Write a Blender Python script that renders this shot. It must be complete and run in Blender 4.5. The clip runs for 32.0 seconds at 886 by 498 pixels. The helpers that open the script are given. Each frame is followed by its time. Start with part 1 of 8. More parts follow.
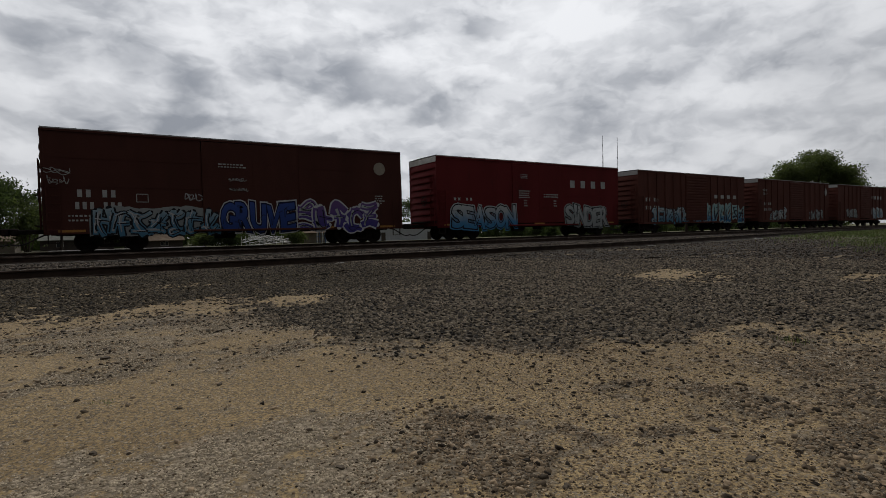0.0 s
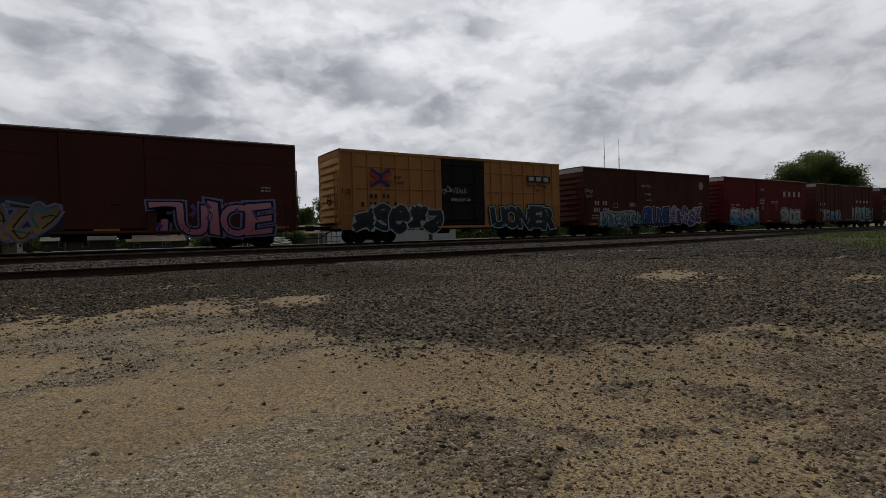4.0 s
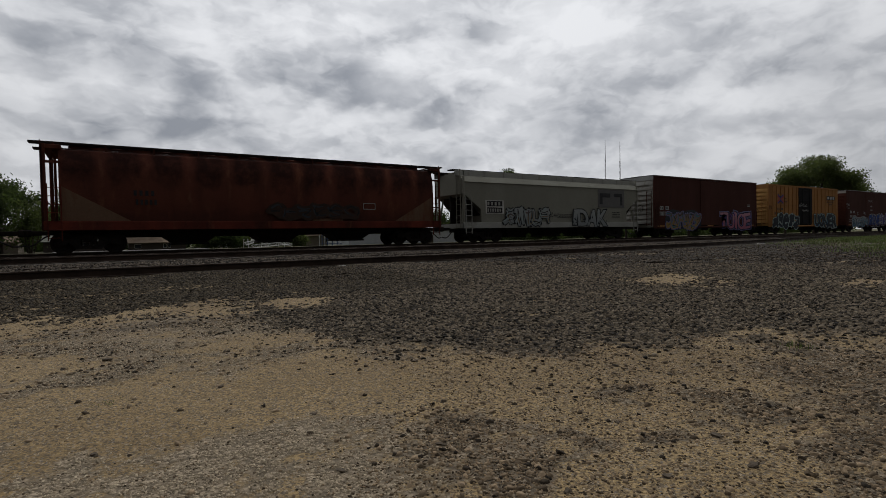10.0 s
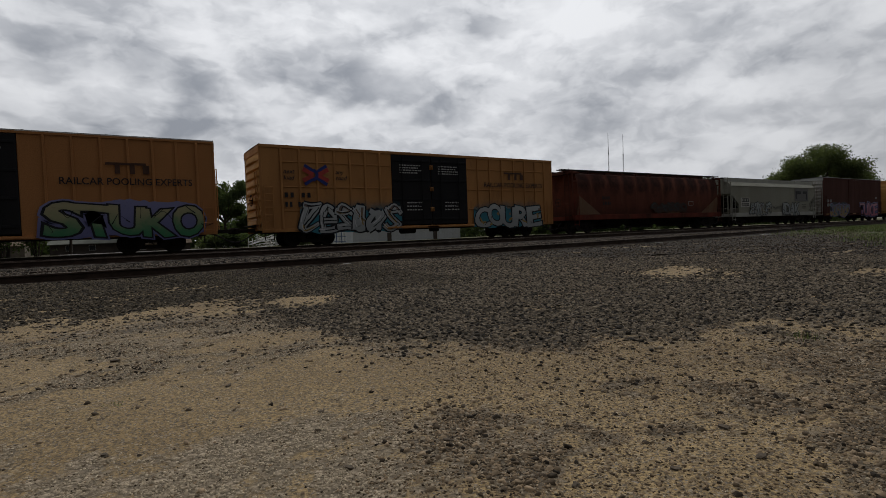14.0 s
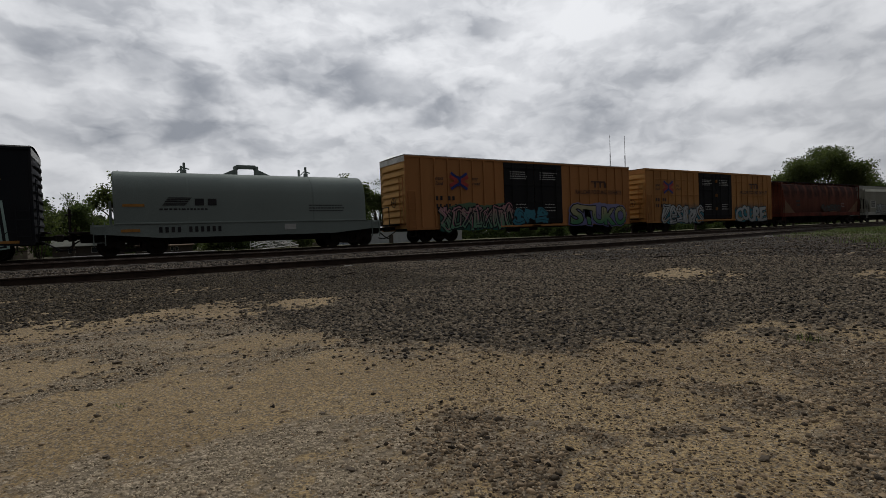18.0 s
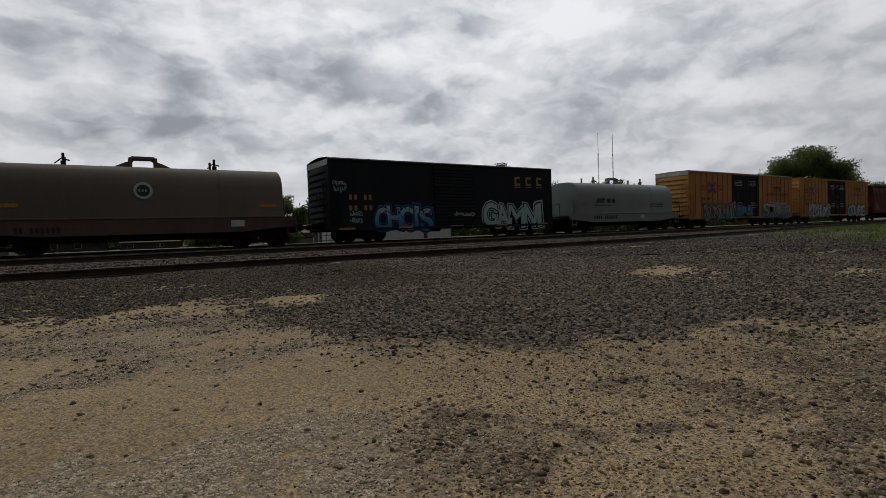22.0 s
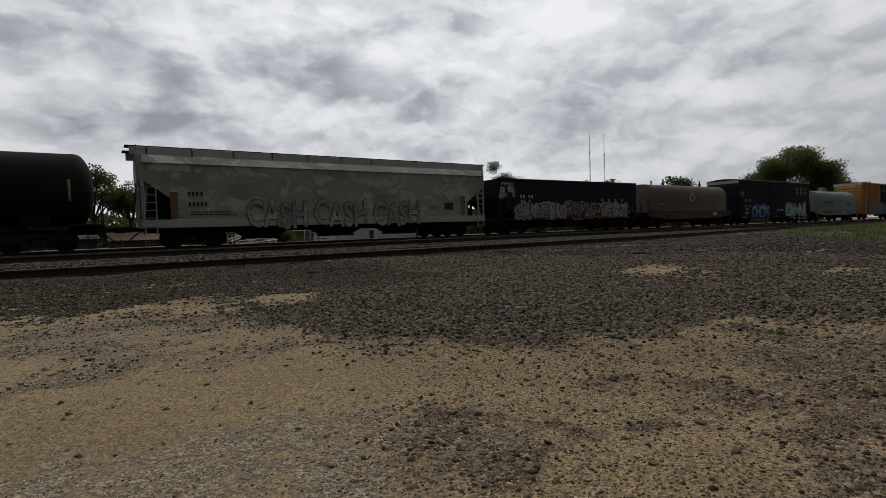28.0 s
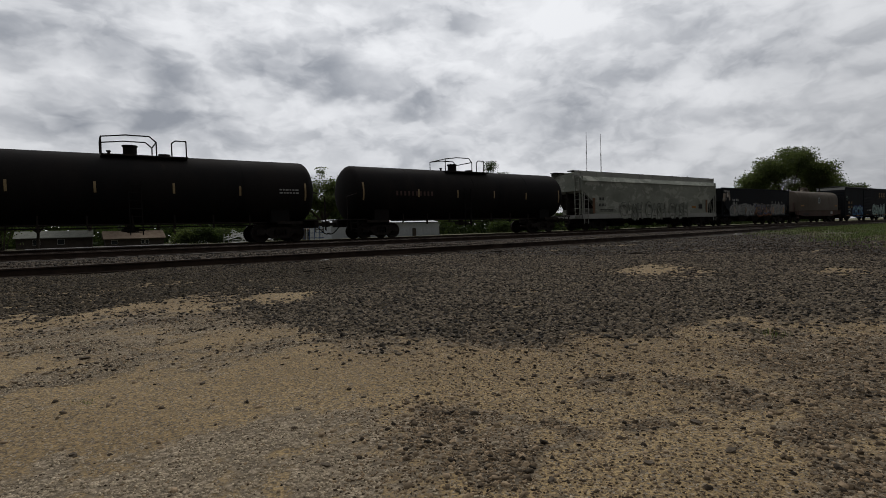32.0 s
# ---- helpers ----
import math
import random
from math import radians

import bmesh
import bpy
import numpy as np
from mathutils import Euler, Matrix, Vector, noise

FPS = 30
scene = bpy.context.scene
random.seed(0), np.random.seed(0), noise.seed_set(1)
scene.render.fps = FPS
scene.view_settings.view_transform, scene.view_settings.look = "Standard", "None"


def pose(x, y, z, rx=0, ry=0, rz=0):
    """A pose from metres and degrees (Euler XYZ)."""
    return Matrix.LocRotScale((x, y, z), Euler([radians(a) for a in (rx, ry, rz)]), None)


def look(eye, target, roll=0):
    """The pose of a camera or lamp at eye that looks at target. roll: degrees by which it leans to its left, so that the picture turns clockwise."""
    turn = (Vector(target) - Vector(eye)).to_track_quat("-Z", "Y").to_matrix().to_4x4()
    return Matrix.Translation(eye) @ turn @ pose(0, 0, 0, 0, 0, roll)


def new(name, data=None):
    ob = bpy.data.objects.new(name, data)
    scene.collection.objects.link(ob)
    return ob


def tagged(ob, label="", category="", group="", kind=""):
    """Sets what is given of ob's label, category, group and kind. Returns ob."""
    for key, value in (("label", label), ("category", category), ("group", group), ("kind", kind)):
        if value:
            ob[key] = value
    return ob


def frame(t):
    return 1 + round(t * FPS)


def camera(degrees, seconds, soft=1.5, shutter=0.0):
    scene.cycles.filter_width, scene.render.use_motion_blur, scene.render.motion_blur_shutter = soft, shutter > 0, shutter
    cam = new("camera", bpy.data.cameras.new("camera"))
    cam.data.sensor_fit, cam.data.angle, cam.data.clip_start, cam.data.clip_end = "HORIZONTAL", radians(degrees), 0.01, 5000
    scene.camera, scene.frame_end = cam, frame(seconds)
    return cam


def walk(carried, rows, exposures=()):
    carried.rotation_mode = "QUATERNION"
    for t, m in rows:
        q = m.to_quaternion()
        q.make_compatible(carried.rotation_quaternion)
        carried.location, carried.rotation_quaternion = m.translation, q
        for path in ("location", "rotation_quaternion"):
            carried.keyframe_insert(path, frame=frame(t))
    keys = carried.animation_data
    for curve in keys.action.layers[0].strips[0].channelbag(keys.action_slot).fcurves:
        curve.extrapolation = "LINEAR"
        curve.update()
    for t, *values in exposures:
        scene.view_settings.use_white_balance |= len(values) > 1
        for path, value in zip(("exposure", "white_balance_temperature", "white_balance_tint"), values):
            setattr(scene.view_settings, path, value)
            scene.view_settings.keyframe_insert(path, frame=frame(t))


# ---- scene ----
EYE = (0.0, 0.0, 0.36)
cam = camera(80.9, 32.0, soft=0.4)
walk(cam, [(t, pose(*EYE, rx, ry, rz)) for t, rx, ry, rz in (
    (0, 88.30, 1.45, -33.12), (0.5, 88.26, 1.38, -33.11), (1, 88.25, 1.40, -33.10), (1.5, 88.27, 1.52, -33.12),
    (2, 88.32, 1.55, -33.09), (2.5, 88.34, 1.50, -33.10), (3, 88.34, 1.40, -33.04), (3.5, 88.34, 1.42, -32.97),
    (5.5, 88.63, 1.50, -32.98), (6, 88.70, 1.44, -32.93), (6.5, 88.62, 1.45, -32.85), (7, 88.60, 1.63, -32.67),
    (7.5, 88.60, 1.79, -32.58), (8, 88.63, 1.77, -32.53), (8.5, 88.68, 1.67, -32.56), (9, 88.70, 1.47, -32.78),
    (9.5, 88.70, 1.28, -32.90), (10, 88.68, 1.15, -32.89), (10.5, 88.67, 1.08, -32.78), (11, 88.61, 1.09, -32.96),
    (11.5, 88.51, 1.19, -33.12), (12, 88.44, 1.37, -33.20), (12.5, 88.39, 1.51, -33.20), (13, 88.35, 1.62, -33.03),
    (13.5, 88.33, 1.78, -32.62), (14, 88.27, 2.14, -32.47), (14.5, 88.30, 2.37, -32.46), (16.5, 88.39, 2.16, -32.33),
    (17, 88.41, 2.19, -32.32), (17.5, 88.44, 2.20, -32.27), (18, 88.49, 2.16, -32.28), (18.5, 88.48, 2.23, -32.38),
    (19, 88.48, 2.12, -32.68), (19.5, 88.39, 1.99, -33.11), (20, 88.25, 1.98, -33.39), (20.5, 88.22, 2.11, -33.35),
    (21, 88.26, 2.12, -33.35), (21.5, 88.22, 2.00, -33.45), (22, 88.14, 1.97, -33.53), (22.5, 88.02, 2.04, -33.67),
    (23, 87.95, 2.17, -33.75), (23.5, 87.94, 2.07, -33.73), (24, 87.90, 1.90, -33.79), (24.5, 87.88, 1.88, -33.92),
    (25, 87.83, 2.02, -34.07), (25.5, 87.83, 2.10, -34.12), (27.5, 87.96, 1.82, -34.34), (28, 87.95, 1.84, -34.41),
    (28.5, 87.90, 1.98, -34.53), (29, 87.94, 2.00, -34.58), (29.5, 87.89, 1.95, -34.56), (30, 87.85, 1.82, -34.55),
    (30.5, 87.80, 1.73, -34.59), (31, 87.83, 1.68, -34.64), (31.5, 87.83, 1.72, -34.75), (32, 87.87, 1.64, -34.77),
)], exposures=((0, 0.05, 6500, 10), (3, 0.03, 6500, 10), (7, -0.06, 6500, 10), (13, 0.0, 6500, 10), (19, 0.0, 6500, 10), (24, 0.02, 6500, 10), (32, 0.04, 6500, 10)))

# ---- world and sun ----
SUN_AZ, SUN_EL = radians(62), radians(50)      # azimuth from +X towards +Y
SUN_DIR = Vector((math.cos(SUN_AZ) * math.cos(SUN_EL), math.sin(SUN_AZ) * math.cos(SUN_EL), math.sin(SUN_EL)))


class Nodes:
    """Short-hand for node trees."""

    def __init__(self, tree):
        self.tree = tree

    def node(self, kind, **inputs):
        n = self.tree.nodes.new(kind)
        for key, value in inputs.items():
            slot = int(key[1:]) if key[0] == "i" and key[1:].isdigit() else key.replace("_", " ")
            if hasattr(value, "links") and hasattr(value, "is_output"):
                self.tree.links.new(value, n.inputs[slot])
            else:
                n.inputs[slot].default_value = value
        return n

    def math(self, op, a, b=0.0, c=0.0, clamp=False):
        n = self.node("ShaderNodeMath", i0=a, i1=b, i2=c)
        n.operation, n.use_clamp = op, clamp
        return n.outputs[0]

    def vmath(self, op, a, b=(0, 0, 0), out=0):
        n = self.node("ShaderNodeVectorMath", i0=a, i1=b)
        n.operation = op
        return n.outputs[out]

    def noise(self, vec, scale, detail=4.0, rough=0.55, distortion=0.0):
        n = self.node("ShaderNodeTexNoise", Vector=vec, Scale=scale, Detail=detail, Roughness=rough, Distortion=distortion)
        return n.outputs[0]

    def ramp(self, fac, lo, hi, a=0.0, b=1.0):
        n = self.node("ShaderNodeMapRange", i0=fac, i1=lo, i2=hi, i3=a, i4=b)
        n.interpolation_type = "SMOOTHSTEP"
        return n.outputs[0]

    def mix(self, fac, a, b, mode="MIX"):
        n = self.tree.nodes.new("ShaderNodeMix")
        n.data_type, n.blend_type = "RGBA", mode
        for slot, value in ((0, fac), (6, a), (7, b)):
            if hasattr(value, "is_output"):
                self.tree.links.new(value, n.inputs[slot])
            else:
                n.inputs[slot].default_value = value if slot == 0 or len(value) == 4 else (*value, 1.0)
        return n.outputs[2]


def build_world():
    world = bpy.data.worlds.new("overcast_sky")
    scene.world = world
    world.use_nodes = True
    tree = world.node_tree
    tree.nodes.clear()
    k = Nodes(tree)
    way = k.node("ShaderNodeTexCoord").outputs["Generated"]
    sky = tree.nodes.new("ShaderNodeTexSky")
    sky.sky_type, sky.sun_disc = "NISHITA", False
    sky.sun_elevation, sky.sun_rotation = SUN_EL, math.pi / 2 - SUN_AZ
    blue = k.mix(1.0, sky.outputs[0], (0.11, 0.11, 0.11), "MULTIPLY")
    sep = k.node("ShaderNodeSeparateXYZ", Vector=way)
    up = k.math("MAXIMUM", sep.outputs[2], 0.0)
    # a low cloud sheet: flattened towards the horizon, torn by drift at two scales
    flat = k.node("ShaderNodeCombineXYZ", X=sep.outputs[0], Y=sep.outputs[1], Z=k.math("MULTIPLY", up, 1.9)).outputs[0]
    turned = k.node("ShaderNodeMapping", Vector=flat, Location=CLOUD_SHIFT).outputs[0]
    drift = k.node("ShaderNodeTexNoise", Vector=turned, Scale=8.0, Detail=3.5, Roughness=0.55).outputs[1]
    curl = k.node("ShaderNodeSeparateXYZ", Vector=k.vmath("SUBTRACT", drift, (0.5, 0.5, 0.5)))
    # azimuth and height over the horizon, in degrees
    az = k.math("ADD", k.math("MULTIPLY", k.math("ARCTAN2", sep.outputs[1], sep.outputs[0]), 180 / math.pi), k.math("MULTIPLY", curl.outputs[0], 9.0))
    el = k.math("ADD", k.math("MULTIPLY", k.math("ARCSINE", sep.outputs[2]), 180 / math.pi), k.math("MULTIPLY", curl.outputs[2], 6.0))
    bank = 0.0
    for rows, sign in ((DARK_CLOUDS, 1.0), (PALE_CLOUDS, -1.0)):
        for a, e, w, h, much in rows:
            u = k.math("MULTIPLY", k.math("SUBTRACT", az, a), 1 / (w * 1.15))
            v = k.math("MULTIPLY", k.math("SUBTRACT", el, e), 1 / (h * 1.15))
            d = k.math("ADD", k.math("MULTIPLY", u, u), k.math("MULTIPLY", v, v))
            bank = k.math("ADD", bank, k.math("MULTIPLY", k.math("EXPONENT", k.math("MULTIPLY", d, -1.0)), sign * much))
    bent = k.vmath("ADD", turned, k.vmath("MULTIPLY", k.vmath("SUBTRACT", drift, (0.5, 0.5, 0.5)), (0.10, 0.10, 0.10)))
    big = k.noise(bent, 2.6, 3.0, 0.5, 0.2)
    mid = k.noise(bent, 7.0, 5.0, 0.50, 0.1)
    fine = k.noise(bent, 22.0, 5.0, 0.6, 0.2)
    heap = tree.nodes.new("ShaderNodeTexVoronoi")
    heap.feature, heap.normalize = "SMOOTH_F1", True
    tree.links.new(bent, heap.inputs["Vector"])
    for key, value in (("Scale", 9.0), ("Detail", 4.0), ("Roughness", 0.55), ("Lacunarity", 2.2), ("Smoothness", 0.7)):
        heap.inputs[key].default_value = value
    dense = k.math("ADD", k.math("ADD", k.math("MULTIPLY", big, 0.7), k.math("MULTIPLY", mid, 0.75)), k.math("MULTIPLY", fine, 0.10))
    tuft = k.math("MULTIPLY", k.math("SUBTRACT", 0.34, heap.outputs["Distance"]), 0.55)
    thick = k.math("ADD", k.math("ADD", k.ramp(dense, 0.46, 1.12, 0.04, 0.62), tuft), k.math("MULTIPLY", bank, 0.62))
    even = k.ramp(up, 0.0, 0.10, 0.35, 1.0)
    thick = k.math("ADD", k.math("MULTIPLY", thick, even), k.math("MULTIPLY", k.math("SUBTRACT", 1.0, even), 0.40))
    # crowns that face the sun are paler than their undersides
    lit = k.vmath("ADD", bent, tuple(v * 0.025 for v in (SUN_DIR.x, SUN_DIR.y, SUN_DIR.z * 1.9)))
    relief = k.math("SUBTRACT", k.noise(bent, 9.0, 4.0, 0.52), k.noise(lit, 9.0, 4.0, 0.52))
    thick = k.math("SUBTRACT", thick, k.math("MULTIPLY", k.ramp(relief, -0.14, 0.14, -0.5, 0.5), k.math("MULTIPLY", even, 0.30)), 0.0, True)
    toward = k.vmath("DOT_PRODUCT", way, tuple(SUN_DIR), out=1)
    glow = k.ramp(toward, -0.15, 1.0, 0.10, 1.06)
    white = k.mix(k.ramp(thick, -0.15, 1.3), (0.835, 0.850, 0.880, 1), (0.225, 0.248, 0.292, 1))
    clouds = k.vmath("SCALE", white)
    tree.links.new(glow, clouds.node.inputs["Scale"])
    cover = k.ramp(dense, 0.40, 0.56, 0.93, 1.0)
    low = k.ramp(sep.outputs[2], -0.02, 0.0)
    both = k.mix(low, (0.09, 0.085, 0.075, 1), k.mix(cover, blue, clouds))
    back = k.node("ShaderNodeBackground", Color=both, Strength=1.0)
    tree.links.new(back.outputs[0], k.node("ShaderNodeOutputWorld").inputs[0])


CLOUD_SHIFT = (3.1, 1.7, 0.0)
# banks of cloud: azimuth, height over the horizon, half-width, half-height in degrees, and how much darker or paler
DARK_CLOUDS = ((82.3, 14.6, 2.2, 2.2, 0.80), (80.1, 11.7, 3.7, 1.8, 0.85), (90.1, 10.5, 2.1, 1.3, 0.50), (95.1, 17.4, 4.3, 1.6, 0.45), (87.1, 16.0, 2.8, 1.1, 0.40), (75.1, 18.1, 3.7, 1.9, 0.50),
               (70.0, 16.6, 4.1, 1.4, 0.45), (64.7, 15.2, 4.6, 1.3, 0.50), (57.7, 14.2, 3.4, 1.2, 0.50), (62.6, 21.3, 2.1, 1.6, 0.35), (54.6, 21.4, 3.1, 2.5, 0.35), (40.1, 12.1, 4.2, 1.9, 0.50),
               (46.5, 10.7, 3.6, 1.4, 0.35), (32.0, 7.8, 1.9, 0.9, 0.45), (30.9, 16.2, 5.0, 1.5, 0.25), (22.0, 14.7, 3.3, 1.6, 0.25), (18.9, 9.2, 3.1, 1.4, 0.22))
PALE_CLOUDS = ((84.5, 19.7, 4.5, 1.1, 0.35), (60.9, 17.8, 3.7, 1.2, 0.40), (70.4, 21.4, 4.7, 1.6, 0.30), (43.8, 19.9, 6.4, 2.7, 0.30), (96.0, 13.5, 2.3, 0.9, 0.25), (24.4, 7.2, 1.8, 0.7, 0.55),
               (68.5, 12.4, 6.6, 1.3, 0.25), (51.7, 17.9, 3.7, 1.4, 0.30), (74.2, 13.7, 2.8, 1.1, 0.35), (93.4, 11.2, 2.5, 0.7, 0.20), (26.7, 12.7, 5.1, 1.1, 0.20), (50.0, 13.3, 4.3, 0.8, 0.25))
build_world()
sun = new("sun", bpy.data.lights.new("sun", "SUN"))
sun.data.energy, sun.data.angle, sun.data.color = 1.0, radians(25), (1.0, 0.96, 0.9)
sun.matrix_world = look(SUN_DIR * 100, (0, 0, 0))


# ---- materials ----
def surface(name, colour, rough=0.7, metal=0.0, second=None, scale=3.0, amount=0.6, stretch=(1, 1, 1), fine=30.0, bump=0.15, dust=None, dust_lo=0.45, dust_hi=0.7, island=0.0, gloss=0.18):
    """A weathered surface: two colours in broad stains, a fine grain, an optional layer of dust or rust in patches."""
    m = bpy.data.materials.new(name)
    m.use_nodes = True
    tree = m.node_tree
    tree.nodes.clear()
    k = Nodes(tree)
    at = k.node("ShaderNodeTexCoord").outputs["Object"]
    info = k.node("ShaderNodeObjectInfo")
    at = k.vmath("ADD", at, k.node("ShaderNodeCombineXYZ", X=k.math("MULTIPLY", info.outputs["Random"], 37.0), Y=0.0, Z=k.math("MULTIPLY", info.outputs["Random"], 11.0)).outputs[0])
    long = k.node("ShaderNodeMapping", Vector=at, Scale=stretch).outputs[0]
    second = second or tuple(c * 0.55 for c in colour)
    broad = k.noise(long, scale, 5.0, 0.6, 0.3)
    grain = k.noise(at, fine, 4.0, 0.6)
    col = k.mix(k.math("MULTIPLY", k.ramp(broad, 0.35, 0.68), amount), (*colour, 1), (*second, 1))
    if dust:
        spots = k.noise(long, scale * 2.3, 8.0, 0.68, 0.4)
        col = k.mix(k.ramp(spots, dust_lo, dust_hi), col, (*dust, 1))
    shade = k.ramp(grain, 0.2, 0.8, 0.82, 1.15)
    if island:
        geo = k.node("ShaderNodeNewGeometry")
        shade = k.math("MULTIPLY", shade, k.ramp(geo.outputs["Random Per Island"], 0.0, 1.0, 1 - island, 1 + island))
    sc = k.vmath("SCALE", col)
    tree.links.new(shade, sc.node.inputs["Scale"])
    bs = k.node("ShaderNodeBsdfPrincipled", Base_Color=sc, Roughness=k.ramp(broad, 0.3, 0.7, rough - 0.08, min(1.0, rough + 0.08)), Metallic=metal)
    bs.inputs["Specular IOR Level"].default_value = gloss
    bm_ = k.node("ShaderNodeBump", Strength=bump, Distance=0.01, Height=grain)
    tree.links.new(bm_.outputs[0], bs.inputs["Normal"])
    tree.links.new(bs.outputs[0], k.node("ShaderNodeOutputMaterial").inputs[0])
    return m


def paint(name, colour, second=None, dust=(0.10, 0.06, 0.04), lo=0.58, hi=0.78, amount=0.5, rough=0.72):
    """Freight car paint with vertical streaks and rust."""
    return surface(name, colour, rough, 0.0, second, 0.55, amount, (1.0, 1.0, 0.28), 24.0, 0.08, dust, lo, hi, gloss=0.06)


def leaf_surface(name, colour, second):
    """Thin leaves: some of the light goes through."""
    m = surface(name, colour, 0.75, 0.0, second, 0.6, 0.8, island=0.5, bump=0.0)
    tree = m.node_tree
    k = Nodes(tree)
    out = [n for n in tree.nodes if n.type == "OUTPUT_MATERIAL"][0]
    bs = [n for n in tree.nodes if n.type == "BSDF_PRINCIPLED"][0]
    thin = k.node("ShaderNodeBsdfTranslucent", Color=(colour[0] * 1.5, colour[1] * 1.6, colour[2] * 0.9, 1))
    both = k.node("ShaderNodeMixShader", i0=0.45, i1=bs.outputs[0], i2=thin.outputs[0])
    tree.links.new(both.outputs[0], out.inputs[0])
    return m


STEEL = surface("dark_steel", (0.030, 0.026, 0.024), 0.8, 0.2, (0.018, 0.015, 0.013), 4.0, 0.7, fine=40.0, dust=(0.048, 0.031, 0.022))
WHEEL = surface("wheel_steel", (0.032, 0.028, 0.026), 0.7, 0.4, (0.045, 0.027, 0.018), 6.0, 0.6)
RAIL = surface("rail_steel", (0.060, 0.040, 0.030), 0.75, 0.2, (0.03, 0.022, 0.018), 3.0, 0.7, (1, 1, 1), 60.0, 0.2)
RAILHEAD = surface("rail_head", (0.30, 0.29, 0.28), 0.32, 0.9, (0.18, 0.15, 0.13), 5.0, 0.6)
TIE = surface("old_tie", (0.085, 0.07, 0.058), 0.9, 0.0, (0.04, 0.034, 0.03), 2.5, 0.8, (1, 0.2, 1), 40.0, 0.5)
WHITE = surface("white_paint", (0.62, 0.61, 0.57), 0.6, 0.0, (0.40, 0.37, 0.33), 1.6, 0.7, fine=20.0)
MARK = surface("lettering_white", (0.44, 0.44, 0.42), 0.6, 0.0, (0.35, 0.34, 0.33), 2.0, 0.6)
BLACKMARK = surface("lettering_black", (0.02, 0.02, 0.022), 0.6, 0.0, (0.06, 0.05, 0.05), 2.0, 0.5)
ORANGE = surface("reflective_yellow", (0.42, 0.20, 0.05), 0.5, 0.0, (0.25, 0.11, 0.03), 5.0, 0.6)


# ---- mesh helpers ----
class Shape:
    """Collects vertices and faces for one mesh."""

    def __init__(self):
        self.v, self.f = [], []

    def add(self, verts, faces):
        n = len(self.v)
        self.v += [tuple(p) for p in verts]
        self.f += [tuple(i + n for i in face) for face in faces]
        return self

    def box(self, x0, x1, y0, y1, z0, z1, b=0.0):
        if b <= 0:
            vs = [(x, y, z) for z in (z0, z1) for y in (y0, y1) for x in (x0, x1)]
            return self.add(vs, [(0, 2, 3, 1), (4, 5, 7, 6), (0, 1, 5, 4), (2, 6, 7, 3), (0, 4, 6, 2), (1, 3, 7, 5)])
        b = min(b, (x1 - x0) * 0.45, (y1 - y0) * 0.45, (z1 - z0) * 0.45)
        vs, key = [], {}
        for sx in (0, 1):
            for sy in (0, 1):
                for sz in (0, 1):
                    c = (x1 if sx else x0, y1 if sy else y0, z1 if sz else z0)
                    s = (-1 if sx else 1, -1 if sy else 1, -1 if sz else 1)
                    for ax in range(3):
                        p = [c[i] + (0 if i == ax else s[i] * b) for i in range(3)]
                        key[sx, sy, sz, ax] = len(vs)
                        vs.append(p)
        fs = []
        for ax in range(3):
            o = [i for i in range(3) if i != ax]
            for side in (0, 1):
                ring = []
                for p, q in ((0, 0), (1, 0), (1, 1), (0, 1)):
                    s = [0, 0, 0]
                    s[ax], s[o[0]], s[o[1]] = side, p, q
                    ring.append(key[(*s, ax)])
                flip = (side == 0) != (ax == 1)
                fs.append(tuple(ring[::-1]) if flip else tuple(ring))
            for p in (0, 1):
                for q in (0, 1):
                    e = []
                    for r in (0, 1):
                        s = [0, 0, 0]
                        s[ax], s[o[0]], s[o[1]] = r, p, q
                        e.append((key[(*s, o[0])], key[(*s, o[1])]))
                    fs.append((e[0][0], e[0][1], e[1][1], e[1][0]))
        for sx in (0, 1):
            for sy in (0, 1):
                for sz in (0, 1):
                    fs.append(tuple(key[sx, sy, sz, a] for a in range(3)))
        return self.add(vs, fs)

    def tube(self, a, b, r, n=8, r2=None, caps=True):
        a, b = Vector(a), Vector(b)
        d = (b - a).normalized()
        u = d.orthogonal().normalized()
        w = d.cross(u)
        r2 = r if r2 is None else r2
        vs = [c + (u * math.cos(2 * math.pi * i / n) + w * math.sin(2 * math.pi * i / n)) * q for c, q in ((a, r), (b, r2)) for i in range(n)]
        fs = [(i, (i + 1) % n, n + (i + 1) % n, n + i) for i in range(n)]
        if caps:
            fs += [tuple(range(n))[::-1], tuple(range(n, 2 * n))]
        return self.add(vs, fs)

    def path(self, points, r, n=6):
        for a, b in zip(points, points[1:]):
            self.tube(a, b, r, n)
        return self

    def extrude_x(self, profile, x0, x1, closed=True, caps=True):
        """A profile of (y, z) points, run from x0 to x1."""
        n = len(profile)
        vs = [(x, y, z) for x in (x0, x1) for y, z in profile]
        fs = [(i, (i + 1) % n, n + (i + 1) % n, n + i) for i in range(n if closed else n - 1)]
        if caps and closed:
            fs += [tuple(range(n))[::-1], tuple(range(n, 2 * n))]
        return self.add(vs, fs)

    def extrude_y(self, outline, y0, y1):
        """An outline of (x, z) points, run from y0 to y1."""
        n = len(outline)
        vs = [(x, y, z) for y in (y0, y1) for x, z in outline]
        fs = [(i, n + i, n + (i + 1) % n, (i + 1) % n) for i in range(n)]
        fs += [tuple(range(n)), tuple(range(n, 2 * n))[::-1]]
        return self.add(vs, fs)

